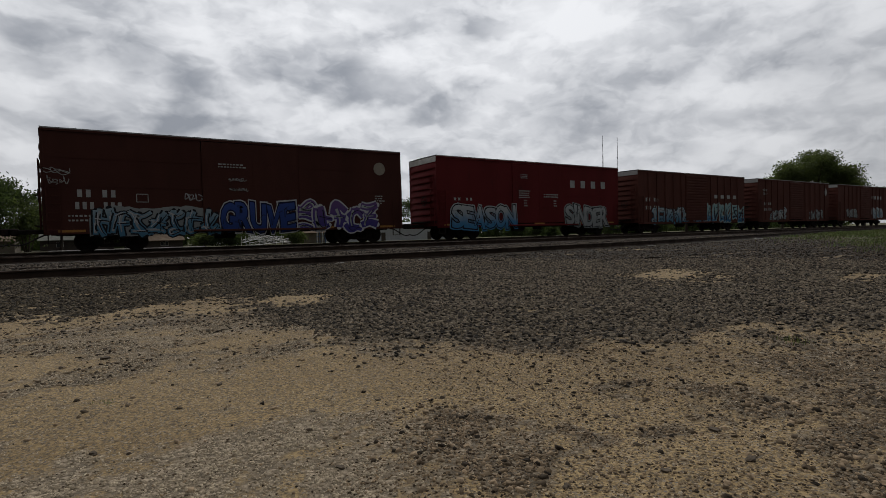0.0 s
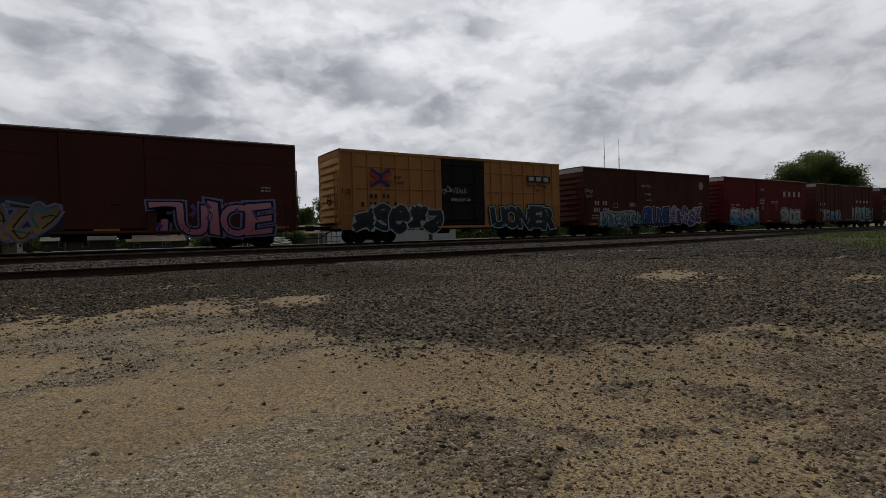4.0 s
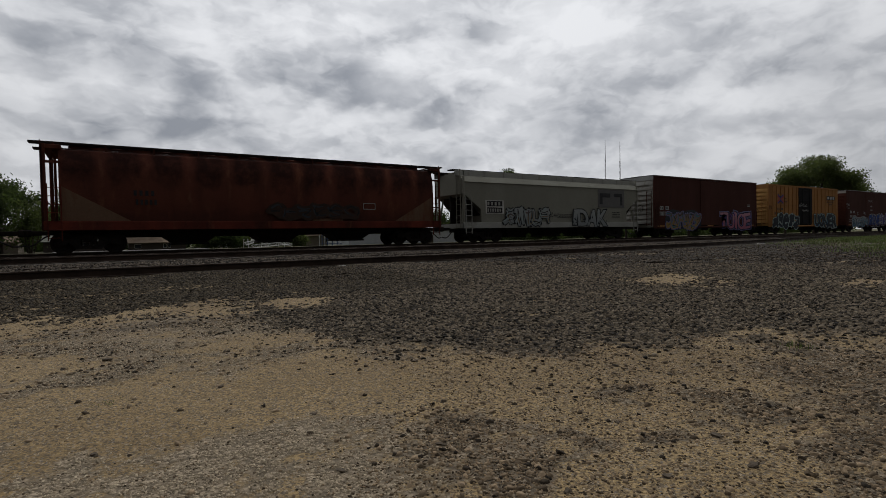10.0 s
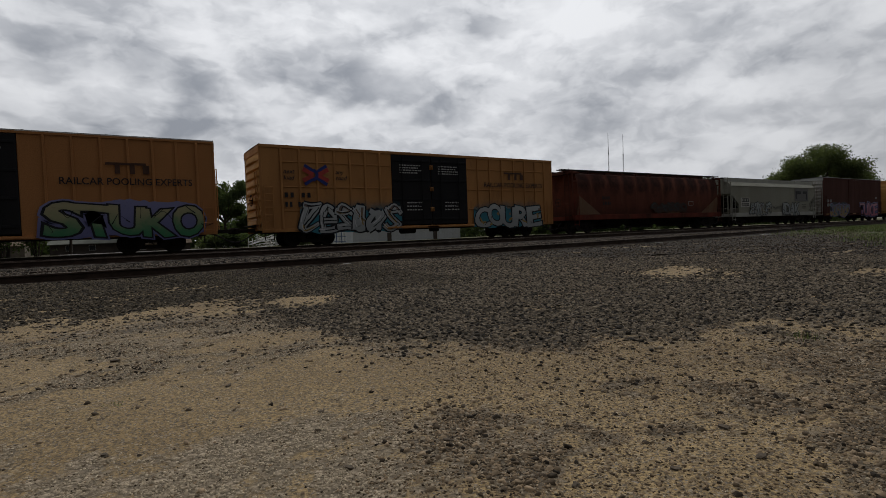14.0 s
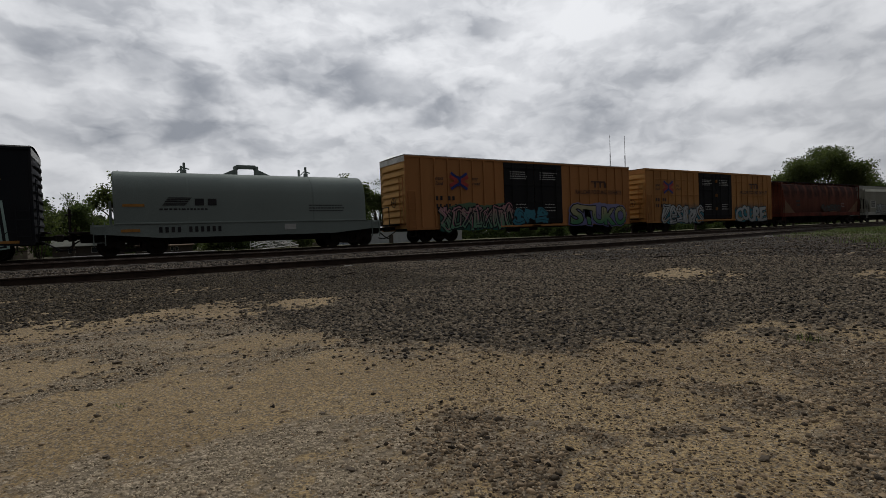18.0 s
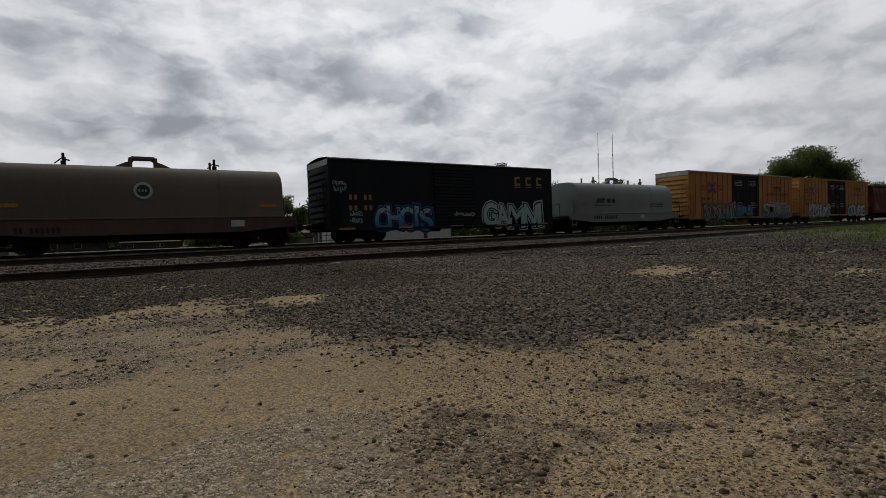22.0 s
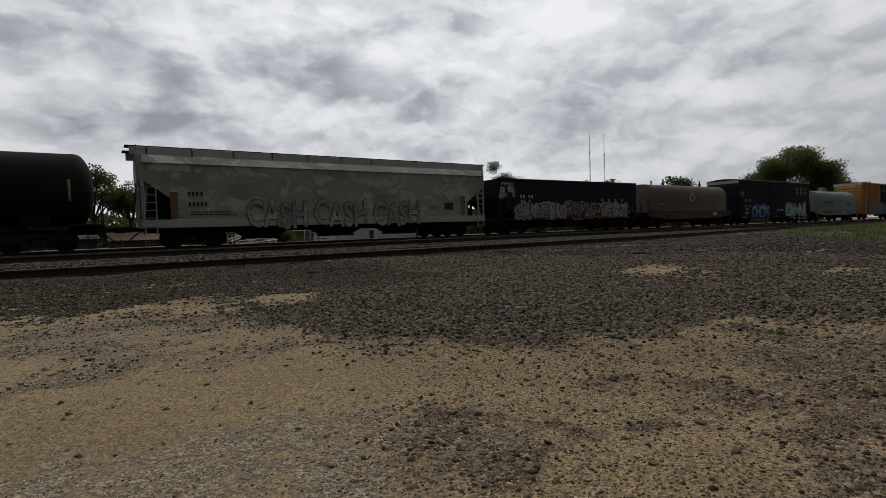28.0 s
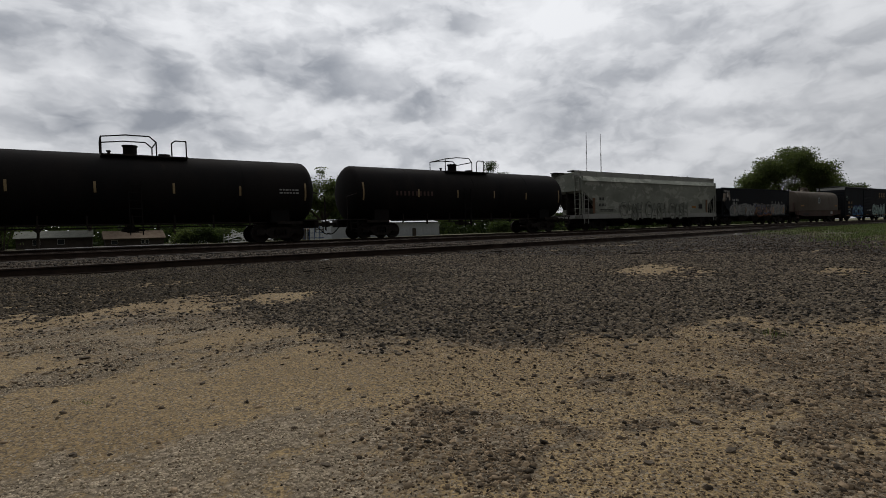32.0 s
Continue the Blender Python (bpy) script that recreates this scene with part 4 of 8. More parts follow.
# ---- covered hoppers ----
def hopper_car(name, label, u0, u1, colour, z_run=4.40, eave=3.95, sill=0.85, round_side=False, open_end=0.0, chutes=3, roof_mat=None, sill_mat=None, fascia=False):
    half = (u1 - u0) / 2
    car = thing(name, label, "freight car", "freight train cars")
    CARS.append((car, (u0 + u1) / 2))
    sill_mat, roof_mat = sill_mat or colour, roof_mat or colour
    body = half - open_end
    low = sill + 0.34
    if round_side:
        n = 14
        prof = []
        for i in range(n + 1):
            a = i / n
            prof.append((-HALF + 0.10 - 0.10 * math.sin(a * math.pi) + 0.35 * max(0, a - 0.82) ** 1 * 2, low + (eave - low) * a))
        prof += [(-0.7, eave + 0.18), (0, eave + 0.22), (0.7, eave + 0.18)] + [(-y, z) for y, z in prof[::-1]]
    else:
        prof = [(-HALF + 0.02, low), (-HALF + 0.02, eave - 0.36), (-HALF - 0.03, eave - 0.35), (-HALF + 0.24, eave - 0.02), (-0.75, eave + 0.2), (0, eave + 0.24), (0.75, eave + 0.2), (HALF - 0.24, eave - 0.02), (HALF + 0.03, eave - 0.35), (HALF - 0.02, eave - 0.36), (HALF - 0.02, low)]
    # full-height middle, and ends cut by the slope sheets
    cut0, cut1 = body - 1.35, body - 0.12
    s = Shape().extrude_x(prof, -body if open_end else -cut0, body if open_end else cut0)
    n = len(prof)
    for e in () if open_end else (-1, 1):
        rows = []
        for x, lift in ((cut0, 0.0), (cut0 + 0.02, 0.82), (cut1, 1.70), (body, 1.75)):
            rows.append([(e * x, y, max(z, low + lift)) for y, z in prof])
        s.v0 = len(s.v)
        vs = [p for r in rows for p in r]
        fs = [(j * n + i, j * n + (i + 1) % n, (j + 1) * n + (i + 1) % n, (j + 1) * n + i) for j in range(3) for i in range(n)]
        fs += [tuple(range(3 * n, 4 * n))]
        s.add(vs, fs)
    part("body", s, colour, car, "smooth-sided steel hopper body")
    part("side_sill", Shape().box(-half, half, -HALF - 0.03, -HALF + 0.09, sill, sill + 0.36, 0.012), sill_mat, car)
    part("side_sill", Shape().box(-half, half, HALF - 0.09, HALF + 0.03, sill, sill + 0.36, 0.012), sill_mat, car)
    part("centre_sill", Shape().box(-half + 0.2, half - 0.2, -0.3, 0.3, 0.62, 0.92), STEEL, car, "dark underframe beam")
    for s_ in (-1, 1):
        part("end_sill", Shape().box(*sorted((s_ * (half - 0.14), s_ * half)), -HALF, HALF, sill + 0.02, sill + 0.3, 0.01), sill_mat, car)
        if not open_end:
            part("slope_sheet", Shape().add([(s_ * (cut0 - 0.4), -HALF + 0.12, low), (s_ * (cut0 - 0.4), HALF - 0.12, low), (s_ * (cut1 - 0.05), HALF - 0.12, low + 1.7), (s_ * (cut1 - 0.05), -HALF + 0.12, low + 1.7), (s_ * (cut0 - 0.45), -HALF + 0.12, low), (s_ * (cut0 - 0.45), HALF - 0.12, low), (s_ * (cut1 - 0.1), HALF - 0.12, low + 1.7), (s_ * (cut1 - 0.1), -HALF + 0.12, low + 1.7)], [(0, 1, 2, 3), (4, 7, 6, 5), (0, 4, 5, 1), (3, 2, 6, 7), (0, 3, 7, 4), (1, 5, 6, 2)]), STEEL, car)
            part("shear_plate", Shape().extrude_y([(s_ * (cut0 - 0.5), low), (s_ * (half - 0.1), low), (s_ * (half - 0.1), low + 1.75), (s_ * (cut0 - 0.5), low + 1.75)], -0.06, 0.06), STEEL, car)
        for q in (-1, 1):
            part("corner_post", Shape().box(*sorted((s_ * (half - 0.12), s_ * (half - 0.02))), *sorted((q * (HALF - 0.1), q * HALF)), sill + 0.3, eave + (0.2 if open_end else -0.02), 0.01), colour, car)
            if not open_end:
                part("end_brace", Shape().tube((s_ * (half - 0.1), q * (HALF - 0.3), sill + 0.3), (s_ * (cut1 - 0.2), q * (HALF - 0.5), low + 1.6), 0.06, 6), colour, car)
        part("ladder", ladder_shape(s_ * (half - 0.36), 0.44, -HALF - 0.05, 0.5, 2.75), sill_mat, car)
        part("end_ladder", ladder_shape(-HALF + 0.45, 0.42, s_ * (half + 0.05), sill, z_run, "y"), colour, car)
        part("end_platform", Shape().box(*sorted((s_ * (half - 0.7), s_ * half)), -HALF + 0.1, HALF - 0.1, sill + 0.3, sill + 0.34), STEEL, car)
        if not open_end:
            part("air_reservoir", Shape().tube((s_ * (half - 0.62), -0.75, 1.5), (s_ * (half - 0.62), 0.2, 1.5), 0.22, 14), STEEL, car)
        if open_end:
            for q in (-0.55, 0.55, 1.2):
                part("bay_post", Shape().box(*sorted((s_ * (half - 0.3), s_ * (half - 0.24))), q - 0.04, q + 0.04, sill + 0.3, eave + 0.1, 0.01), colour, car)
            part("bay_rail", Shape().tube((s_ * (half - 0.05), -HALF + 0.1, 2.1), (s_ * (half - 0.05), HALF - 0.1, 2.1), 0.03, 6), colour, car)
            part("roof_bow", Shape().box(*sorted((s_ * (body - 0.1), s_ * half)), -HALF + 0.04, HALF - 0.04, eave + 0.02, eave + 0.18, 0.01).box(*sorted((s_ * (body - 0.1), s_ * half)), -HALF + 0.02, -HALF + 0.1, eave - 0.55, eave - 0.45), colour, car)
    # running board, coaming and hatches
    for q in (-1, 1):
        board = Shape()
        for i in range(4):
            board.box(-half - 0.45, half + 0.45, q * 0.85 - 0.27 + i * 0.145, q * 0.85 - 0.27 + i * 0.145 + 0.1, z_run - 0.06, z_run)
        if fascia:
            part("roof_edge", Shape().box(-half - 0.3, half + 0.3, *sorted((q * 1.10, q * 1.16)), eave + 0.04, z_run - 0.05, 0.01), sill_mat, car)
        part("running_board", board, STEEL, car, "steel grating walkway along the roof")
    brace = Shape().box(-0.025, 0.025, -1.18, 1.18, 0, 0.05).box(-0.03, 0.03, -1.16, -1.1, eave + 0.05 - z_run, 0.03).box(-0.03, 0.03, 1.1, 1.16, eave + 0.05 - z_run, 0.03).mesh("board_bracket", colour)
    for i in range(11):
        part("board_bracket", brace, colour, car, at=(-half + 0.35 + i * (2 * half - 0.7) / 10, 0, z_run - 0.1))
    part("hatch_coaming", Shape().box(-half + 0.8, half - 0.8, -0.36, 0.36, eave + 0.18, eave + 0.34, 0.03), roof_mat, car)
    cover = Shape().box(-0.8, 0.8, -0.4, 0.4, 0, 0.07, 0.03).mesh("hatch_cover", roof_mat)
    k = int(2 * half / 1.9)
    for i in range(k):
        part("hatch_cover", cover, roof_mat, car, at=(-half + 1.6 + i * (2 * half - 3.2) / (k - 1), 0, eave + 0.34))
    span = 2 * (half - 3.3)
    for i in range(chutes):
        x = -span / 2 + span * (i + 0.5) / chutes
        w = span / chutes / 2 * 0.96
        c = Shape()
        vs = [(x - w, -1.35, low), (x + w, -1.35, low), (x + w, 1.35, low), (x - w, 1.35, low), (x - 0.72, -0.62, 0.36), (x + 0.72, -0.62, 0.36), (x + 0.72, 0.62, 0.36), (x - 0.72, 0.62, 0.36)]
        c.add(vs, [(0, 1, 5, 4), (1, 2, 6, 5), (2, 3, 7, 6), (3, 0, 4, 7), (4, 5, 6, 7), (0, 3, 2, 1)])
        chute = part("hopper_chute", c, STEEL, car, "sloping steel discharge chute")
        part("outlet_gate", Shape().box(x - 0.8, x + 0.8, -0.7, 0.7, 0.26, 0.36, 0.02).tube((x + 0.2, -0.85, 0.31), (x + 0.2, 0.85, 0.31), 0.04, 8), STEEL, chute)
    inset = 1.45 if open_end else 2.2
    add_trucks(car, (-half + inset, half - inset))
    add_couplers(car, half, half + (0.8 if open_end else 0.75))
    part("brake_wheel", brake_wheel_shape(-half - 0.12, -0.35, 2.2), STEEL, car, "spoked hand-brake wheel")
    return car


# ---- coil cars ----
def coil_car(name, label, u0, u1, colour, frame_half, frame_mat, top=3.66, deck=1.30, sill=0.70, brackets=True):
    half = (u1 - u0) / 2
    car = thing(name, label, "freight car", "freight train cars")
    CARS.append((car, (u0 + u1) / 2))
    prof = []
    n = 18
    for i in range(n + 1):
        a = math.pi * i / n
        c, s_ = math.cos(a), math.sin(a)
        e = 0.62
        prof.append((-(HALF + 0.01) * math.copysign(abs(c) ** e, c), deck + 0.9 + (top - deck - 0.9) * s_ ** e))
    prof = [(-HALF - 0.01, deck)] + prof + [(HALF + 0.01, deck)]
    s = Shape()
    rows = []
    for x, k in ((-half, 0.965), (-half + 0.02, 0.985), (-half + 0.07, 1.0), (half - 0.07, 1.0), (half - 0.02, 0.985), (half, 0.965)):
        rows.append([(x, y * k, deck + (z - deck) * (k if z > deck + 0.1 else 1)) for y, z in prof])
    m = len(prof)
    s.v = [p for r in rows for p in r]
    s.f = [(j * m + i, (j + 1) * m + i, (j + 1) * m + i + 1, j * m + i + 1) for j in range(5) for i in range(m - 1)] + [tuple(range(m)), tuple(range(5 * m, 6 * m))[::-1]]
    hood = part("hood", s, colour, car, "rounded removable steel coil hood")
    part("hood_lip", Shape().box(-half, half, -HALF - 0.04, -HALF + 0.03, deck, deck + 0.07, 0.01), colour, hood)
    for x in (-half * 0.5, half * 0.5):
        part("stacking_bracket", Shape().box(x - 0.05, x + 0.05, -0.62, -0.52, top - 0.25, top + 0.46, 0.01).box(x - 0.05, x + 0.05, 0.52, 0.62, top - 0.25, top + 0.46, 0.01).box(x - 0.09, x + 0.09, -0.65, -0.49, top - 0.14, top + 0.14, 0.01).tube((x, -0.57, top + 0.22), (x + 0.22, -0.57, top + 0.16), 0.03, 6).tube((x, -0.57, top + 0.3), (x - 0.3, -0.57, top + 0.02), 0.025, 6), STEEL if colour is not HOODGREEN else colour, hood)
        part("hood_band", Shape().extrude_x([(y - 0.006 * (1 if y > 0 else -1) * -1, z + 0.006) for y, z in prof] + [(y * 0.98, z - 0.03) for y, z in prof[::-1]], x - 0.04, x + 0.04), colour, hood)
    arch = Shape().path([(-0.52, 0, top - 0.02), (-0.47, 0, top + 0.30), (-0.36, 0, top + 0.40), (0.36, 0, top + 0.40), (0.47, 0, top + 0.30), (0.52, 0, top - 0.02)], 0.075, 8)
    arch.box(-0.46, 0.46, -0.14, 0.14, top + 0.36, top + 0.52, 0.03)
    for q in (-1, 1):
        arch.box(*sorted((q * 0.42, q * 0.56)), -0.2, 0.2, top - 0.04, top + 0.46, 0.02)
        arch.extrude_y([(q * 0.5, top - 0.03), (q * 1.25, top - 0.03), (q * 0.72, top + 0.22), (q * 0.5, top + 0.30)], -0.16, 0.16)
    part("lifting_lug", arch, colour, hood, "steel lifting loop on the hood")
    fh = frame_half
    part("side_sill", Shape().extrude_y([(-fh, sill + 0.24), (-fh, deck), (fh, deck), (fh, sill + 0.24), (fh - 2.6, sill), (-fh + 2.6, sill)], -HALF - 0.015, -HALF + 0.1), frame_mat, car, "steel side sill")
    part("side_sill", Shape().extrude_y([(-fh, sill + 0.24), (-fh, deck), (fh, deck), (fh, sill + 0.24), (fh - 2.6, sill), (-fh + 2.6, sill)], HALF - 0.1, HALF + 0.015), frame_mat, car)
    part("deck", Shape().box(-fh, fh, -HALF + 0.1, HALF - 0.1, deck - 0.12, deck - 0.01), frame_mat, car)
    part("centre_sill", Shape().box(-fh - 0.4, fh + 0.4, -0.4, 0.4, 0.6, 0.95), STEEL, car)
    part("coil_trough", Shape().extrude_x([(-1.25, 1.18), (-0.75, 0.42), (0.75, 0.42), (1.25, 1.18)], -fh + 2.9, fh - 2.9), STEEL, car, "dark trough that carries the coils")
    for s_ in (-1, 1):
        part("end_platform", Shape().box(*sorted((s_ * fh, s_ * (fh + 0.75))), -1.3, 1.3, 0.98, 1.05, 0.01), STEEL, car)
        part("hand_rail", Shape().path([(s_ * (fh + 0.7), -1.25, 1.05), (s_ * (fh + 0.7), -1.25, 2.0), (s_ * (fh + 0.7), -0.4, 2.0), (s_ * (fh + 0.7), -0.4, 1.05)], 0.025, 6), STEEL, car)
        part("bulkhead_post", Shape().box(*sorted((s_ * (half + 0.06), s_ * (half + 0.16))), -1.2, -1.05, deck, 2.3, 0.01).box(*sorted((s_ * (half + 0.06), s_ * (half + 0.16))), 1.05, 1.2, deck, 2.3, 0.01), frame_mat, car)
        part("ladder", ladder_shape(s_ * (fh - 0.3), 0.4, -HALF - 0.05, 0.45, deck + 0.1), frame_mat, car)
    add_trucks(car, (-fh + 1.5, fh - 1.5))
    add_couplers(car, fh + 0.4, fh + 1.25)
    part("brake_wheel", brake_wheel_shape(-fh - 0.75, -0.3, 1.8), STEEL, car, "spoked hand-brake wheel")
    return car


# ---- open hopper ----
def open_hopper(name, label, u0, u1, colour, top=3.52, sill=0.88):
    half = (u1 - u0) / 2
    car = thing(name, label, "freight car", "freight train cars")
    CARS.append((car, (u0 + u1) / 2))
    y = -HALF + 0.06
    out = [(-half + 1.75, sill), (half - 1.75, sill), (half - 0.2, 2.05), (half - 0.1, 2.35), (half, 2.45), (half, top), (-half, top), (-half, 2.45), (-half + 0.1, 2.35), (-half + 0.2, 2.05)]
    for q in (-1, 1):
        part("side_wall", Shape().extrude_y(out, *sorted((q * (HALF + 0.006), q * (HALF - 0.05)))), colour, car)
        part("top_chord", Shape().box(-half - 0.05, half + 0.05, *sorted((q * (HALF - 0.14), q * (HALF + 0.02))), top - 0.1, top + 0.04, 0.015), colour, car)
        part("side_sill", Shape().box(-half, half, *sorted((q * (HALF - 0.14), q * HALF)), sill - 0.05, sill + 0.14, 0.015), colour, car)
    for s in (-1, 1):
        part("end_wall", Shape().box(*sorted((s * (half - 0.08), s * half)), -HALF + 0.1, HALF - 0.1, 2.3, top), colour, car)
        a, b = s * (half - 0.06), s * (half - 2.6)
        part("slope_sheet", Shape().add([(a, -HALF + 0.12, 2.35), (a, HALF - 0.12, 2.35), (b, HALF - 0.12, 0.75), (b, -HALF + 0.12, 0.75), (a, -HALF + 0.12, 2.30), (a, HALF - 0.12, 2.30), (b, HALF - 0.12, 0.70), (b, -HALF + 0.12, 0.70)], [(0, 1, 2, 3), (4, 7, 6, 5), (0, 4, 5, 1), (3, 2, 6, 7), (0, 3, 7, 4), (1, 5, 6, 2)]), colour, car)
        for q in (-1, 1):
            part("end_post", Shape().box(*sorted((s * (half - 0.16), s * half)), *sorted((q * (HALF - 0.14), q * (HALF - 0.02))), sill, 2.5, 0.01), colour, car)
            part("diagonal_brace", Shape().tube((s * (half - 0.1), q * (HALF - 0.1), sill + 0.2), (s * (half - 1.0), q * (HALF - 0.1), 1.75), 0.05, 6).tube((s * (half - 1.2), q * (HALF - 0.1), sill + 0.1), (s * (half - 0.3), q * (HALF - 0.1), 2.2), 0.045, 6), colour, car)
        part("end_sill", Shape().box(*sorted((s * (half - 0.1), s * half)), -HALF + 0.1, HALF - 0.1, sill - 0.05, sill + 0.22), colour, car)
        part("ladder", ladder_shape(s * (half - 0.35), 0.42, -HALF - 0.02, 0.5, 2.4), colour, car)
    part("load", Shape().box(-half + 0.1, half - 0.1, -HALF + 0.12, HALF - 0.12, 2.55, 2.75), BLACKMARK, car, "dark load inside the open car")
    part("centre_sill", Shape().box(-half - 0.2, half + 0.2, -0.3, 0.3, 0.62, 0.92), STEEL, car)
    for i in range(3):
        x = (i - 1) * 2.6
        c = Shape().add([(x - 1.25, -1.4, sill), (x + 1.25, -1.4, sill), (x + 1.25, 1.4, sill), (x - 1.25, 1.4, sill), (x - 0.4, -1.2, 0.34), (x + 0.4, -1.2, 0.34), (x + 0.4, 1.2, 0.34), (x - 0.4, 1.2, 0.34)], [(0, 1, 5, 4), (1, 2, 6, 5), (2, 3, 7, 6), (3, 0, 4, 7), (4, 5, 6, 7), (0, 3, 2, 1)])
        part("hopper_chute", c, STEEL, car)
    part("brake_wheel", brake_wheel_shape(-half - 0.18, -0.9, 2.75), STEEL, car, "spoked hand-brake wheel")
    add_trucks(car, (-half + 1.75, half - 1.75))
    add_couplers(car, half, half + 0.95)
    return car


# ---- tank cars ----
STRIP = surface("strip_yellow", (0.40, 0.30, 0.16), 0.5, 0.0, (0.25, 0.17, 0.08), 3.0, 0.7)


def tank_car(name, label, u0, u1, colour, dome, r=1.53, zc=2.53, strips=()):
    half = (u1 - u0) / 2
    car = thing(name, label, "freight car", "freight train cars")
    CARS.append((car, (u0 + u1) / 2))
    prof = []
    h = 0.62
    for i in range(9):
        a = math.pi / 2 * i / 8
        prof.append((-half + h - h * math.cos(a), max(0.03, r * math.sin(a))))
    prof += [(-x, q) for x, q in prof[::-1]]
    part("tank", Shape().lathe_x(prof, 40, 0, zc), colour, car, "black cylindrical steel tank")
    for x in (-half * 0.55, 0.02, half * 0.55):
        part("weld_band", Shape().lathe_x([(x - 0.03, r), (x - 0.03, r + 0.008), (x + 0.03, r + 0.008), (x + 0.03, r)], 40, 0, zc), colour, car)
    top = zc + r
    part("dome", Shape().tube((dome, 0, top - 0.06), (dome, 0, top + 0.38), 0.27, 20).tube((dome, 0, top + 0.36), (dome, 0, top + 0.42), 0.31, 20), colour, car, "bolted protective housing over the valves")
    rails = Shape()
    for y in (-0.85, 0.85):
        rails.path([(dome - 1.1, y, top - 0.3), (dome - 1.1, y, top + 0.62), (dome - 0.2, y, top + 0.74), (dome + 0.7, y, top + 0.74), (dome + 0.95, y, top + 0.5), (dome + 0.95, y, top - 0.3)], 0.028, 6)
    for x, z in ((-1.1, 0.62), (0.95, 0.5)):
        rails.tube((dome + x, -0.85, top + z), (dome + x, 0.85, top + z), 0.028, 6)
    part("safety_rail", rails, STEEL, car, "tubular safety rail round the dome")
    part("dome_platform", Shape().box(dome - 1.1, dome + 2.2, -1.0, -0.45, top - 0.16, top - 0.10).box(dome - 1.1, dome + 2.2, 0.45, 1.0, top - 0.16, top - 0.10), STEEL, car)
    part("manway", Shape().tube((dome + 1.35, 0, top - 0.05), (dome + 1.35, 0, top + 0.10), 0.25, 16).path([(dome + 1.6, -0.5, top - 0.1), (dome + 1.6, -0.5, top + 0.55), (dome + 1.75, -0.5, top + 0.68), (dome + 2.2, -0.5, top + 0.68), (dome + 2.2, -0.5, top - 0.1)], 0.028, 6), STEEL, car)
    part("vent_valve", Shape().tube((dome - 0.8, 0.1, top - 0.05), (dome - 0.8, 0.1, top + 0.16), 0.06, 8).tube((dome - 0.8, 0.1, top + 0.12), (dome - 0.8, 0.1, top + 0.18), 0.09, 8), STEEL, car)
    part("side_ladder", ladder_shape(dome, 0.46, -r - 0.06, 0.5, zc + 0.3), colour, car)
    for s in (-1, 1):
        part("saddle", Shape().extrude_x([(-1.2, 0.95), (1.2, 0.95), (1.2, 1.75), (0.7, 1.3), (0, 1.1), (-0.7, 1.3), (-1.2, 1.75)], *sorted((s * (half - 2.4), s * (half - 1.5)))), colour, car)
        part("stub_sill", Shape().box(*sorted((s * (half - 2.9), s * (half + 0.35))), -0.35, 0.35, 0.66, 1.02, 0.02), STEEL, car)
        part("end_platform", Shape().box(*sorted((s * (half - 0.9), s * (half + 0.3))), -HALF + 0.05, HALF - 0.05, 1.02, 1.07), STEEL, car)
        part("hand_rail", Shape().path([(s * (half + 0.25), -HALF + 0.1, 0.5), (s * (half + 0.25), -HALF + 0.1, 2.25), (s * (half - 0.35), -HALF + 0.1, 2.45)], 0.025, 6).path([(s * (half + 0.25), HALF - 0.1, 0.5), (s * (half + 0.25), HALF - 0.1, 2.25)], 0.025, 6), STEEL, car)
        part("ladder", ladder_shape(s * (half - 0.1), 0.4, -HALF + 0.02, 0.42, 1.05), STEEL, car)
        part("side_bearer", Shape().box(*sorted((s * (half - 2.2), s * (half - 0.9))), -HALF + 0.1, -HALF + 0.2, 0.86, 1.0), STEEL, car)
    for i, (x, zz, hh) in enumerate(strips):
        seg = 6
        s = Shape()
        for j in range(seg):
            a0, a1 = [math.asin(max(-0.98, min(0.98, (zz - hh / 2 + hh * q / seg - zc) / r))) for q in (j, j + 1)]
            s.add([(x + dx, -(r + 0.006) * math.cos(a), zc + (r + 0.006) * math.sin(a)) for a in (a0, a1) for dx in (-0.045, 0.045)], [(0, 1, 3, 2)])
        part("reflective_strip", s, STRIP, car, "pale yellow reflective strip")
    part("brake_pipe", Shape().tube((-half + 2.6, -1.05, 0.96), (half - 2.6, -1.05, 0.96), 0.035, 7).tube((-half + 2.6, -0.6, 0.84), (half - 2.6, -0.6, 0.84), 0.025, 6), STEEL, car, "steel brake pipe below the tank")
    for i in range(7):
        x = -half + 3.4 + i * (2 * half - 6.8) / 6
        part("pipe_hanger", Shape().box(x - 0.03, x + 0.03, -1.10, -1.0, 0.80 - 0.06 * (i % 2), 1.35), STEEL, car)
    part("bottom_outlet", Shape().tube((0, 0, zc - r + 0.05), (0, 0, 0.62), 0.16, 12).box(-0.3, 0.3, -0.3, 0.3, 0.66, 0.84, 0.03).tube((-0.4, -0.5, 0.72), (0.5, -0.5, 0.72), 0.05, 8), STEEL, car)
    add_trucks(car, (-half + 1.95, half - 1.95))
    add_couplers(car, half + 0.2, half + 0.95)
    return car


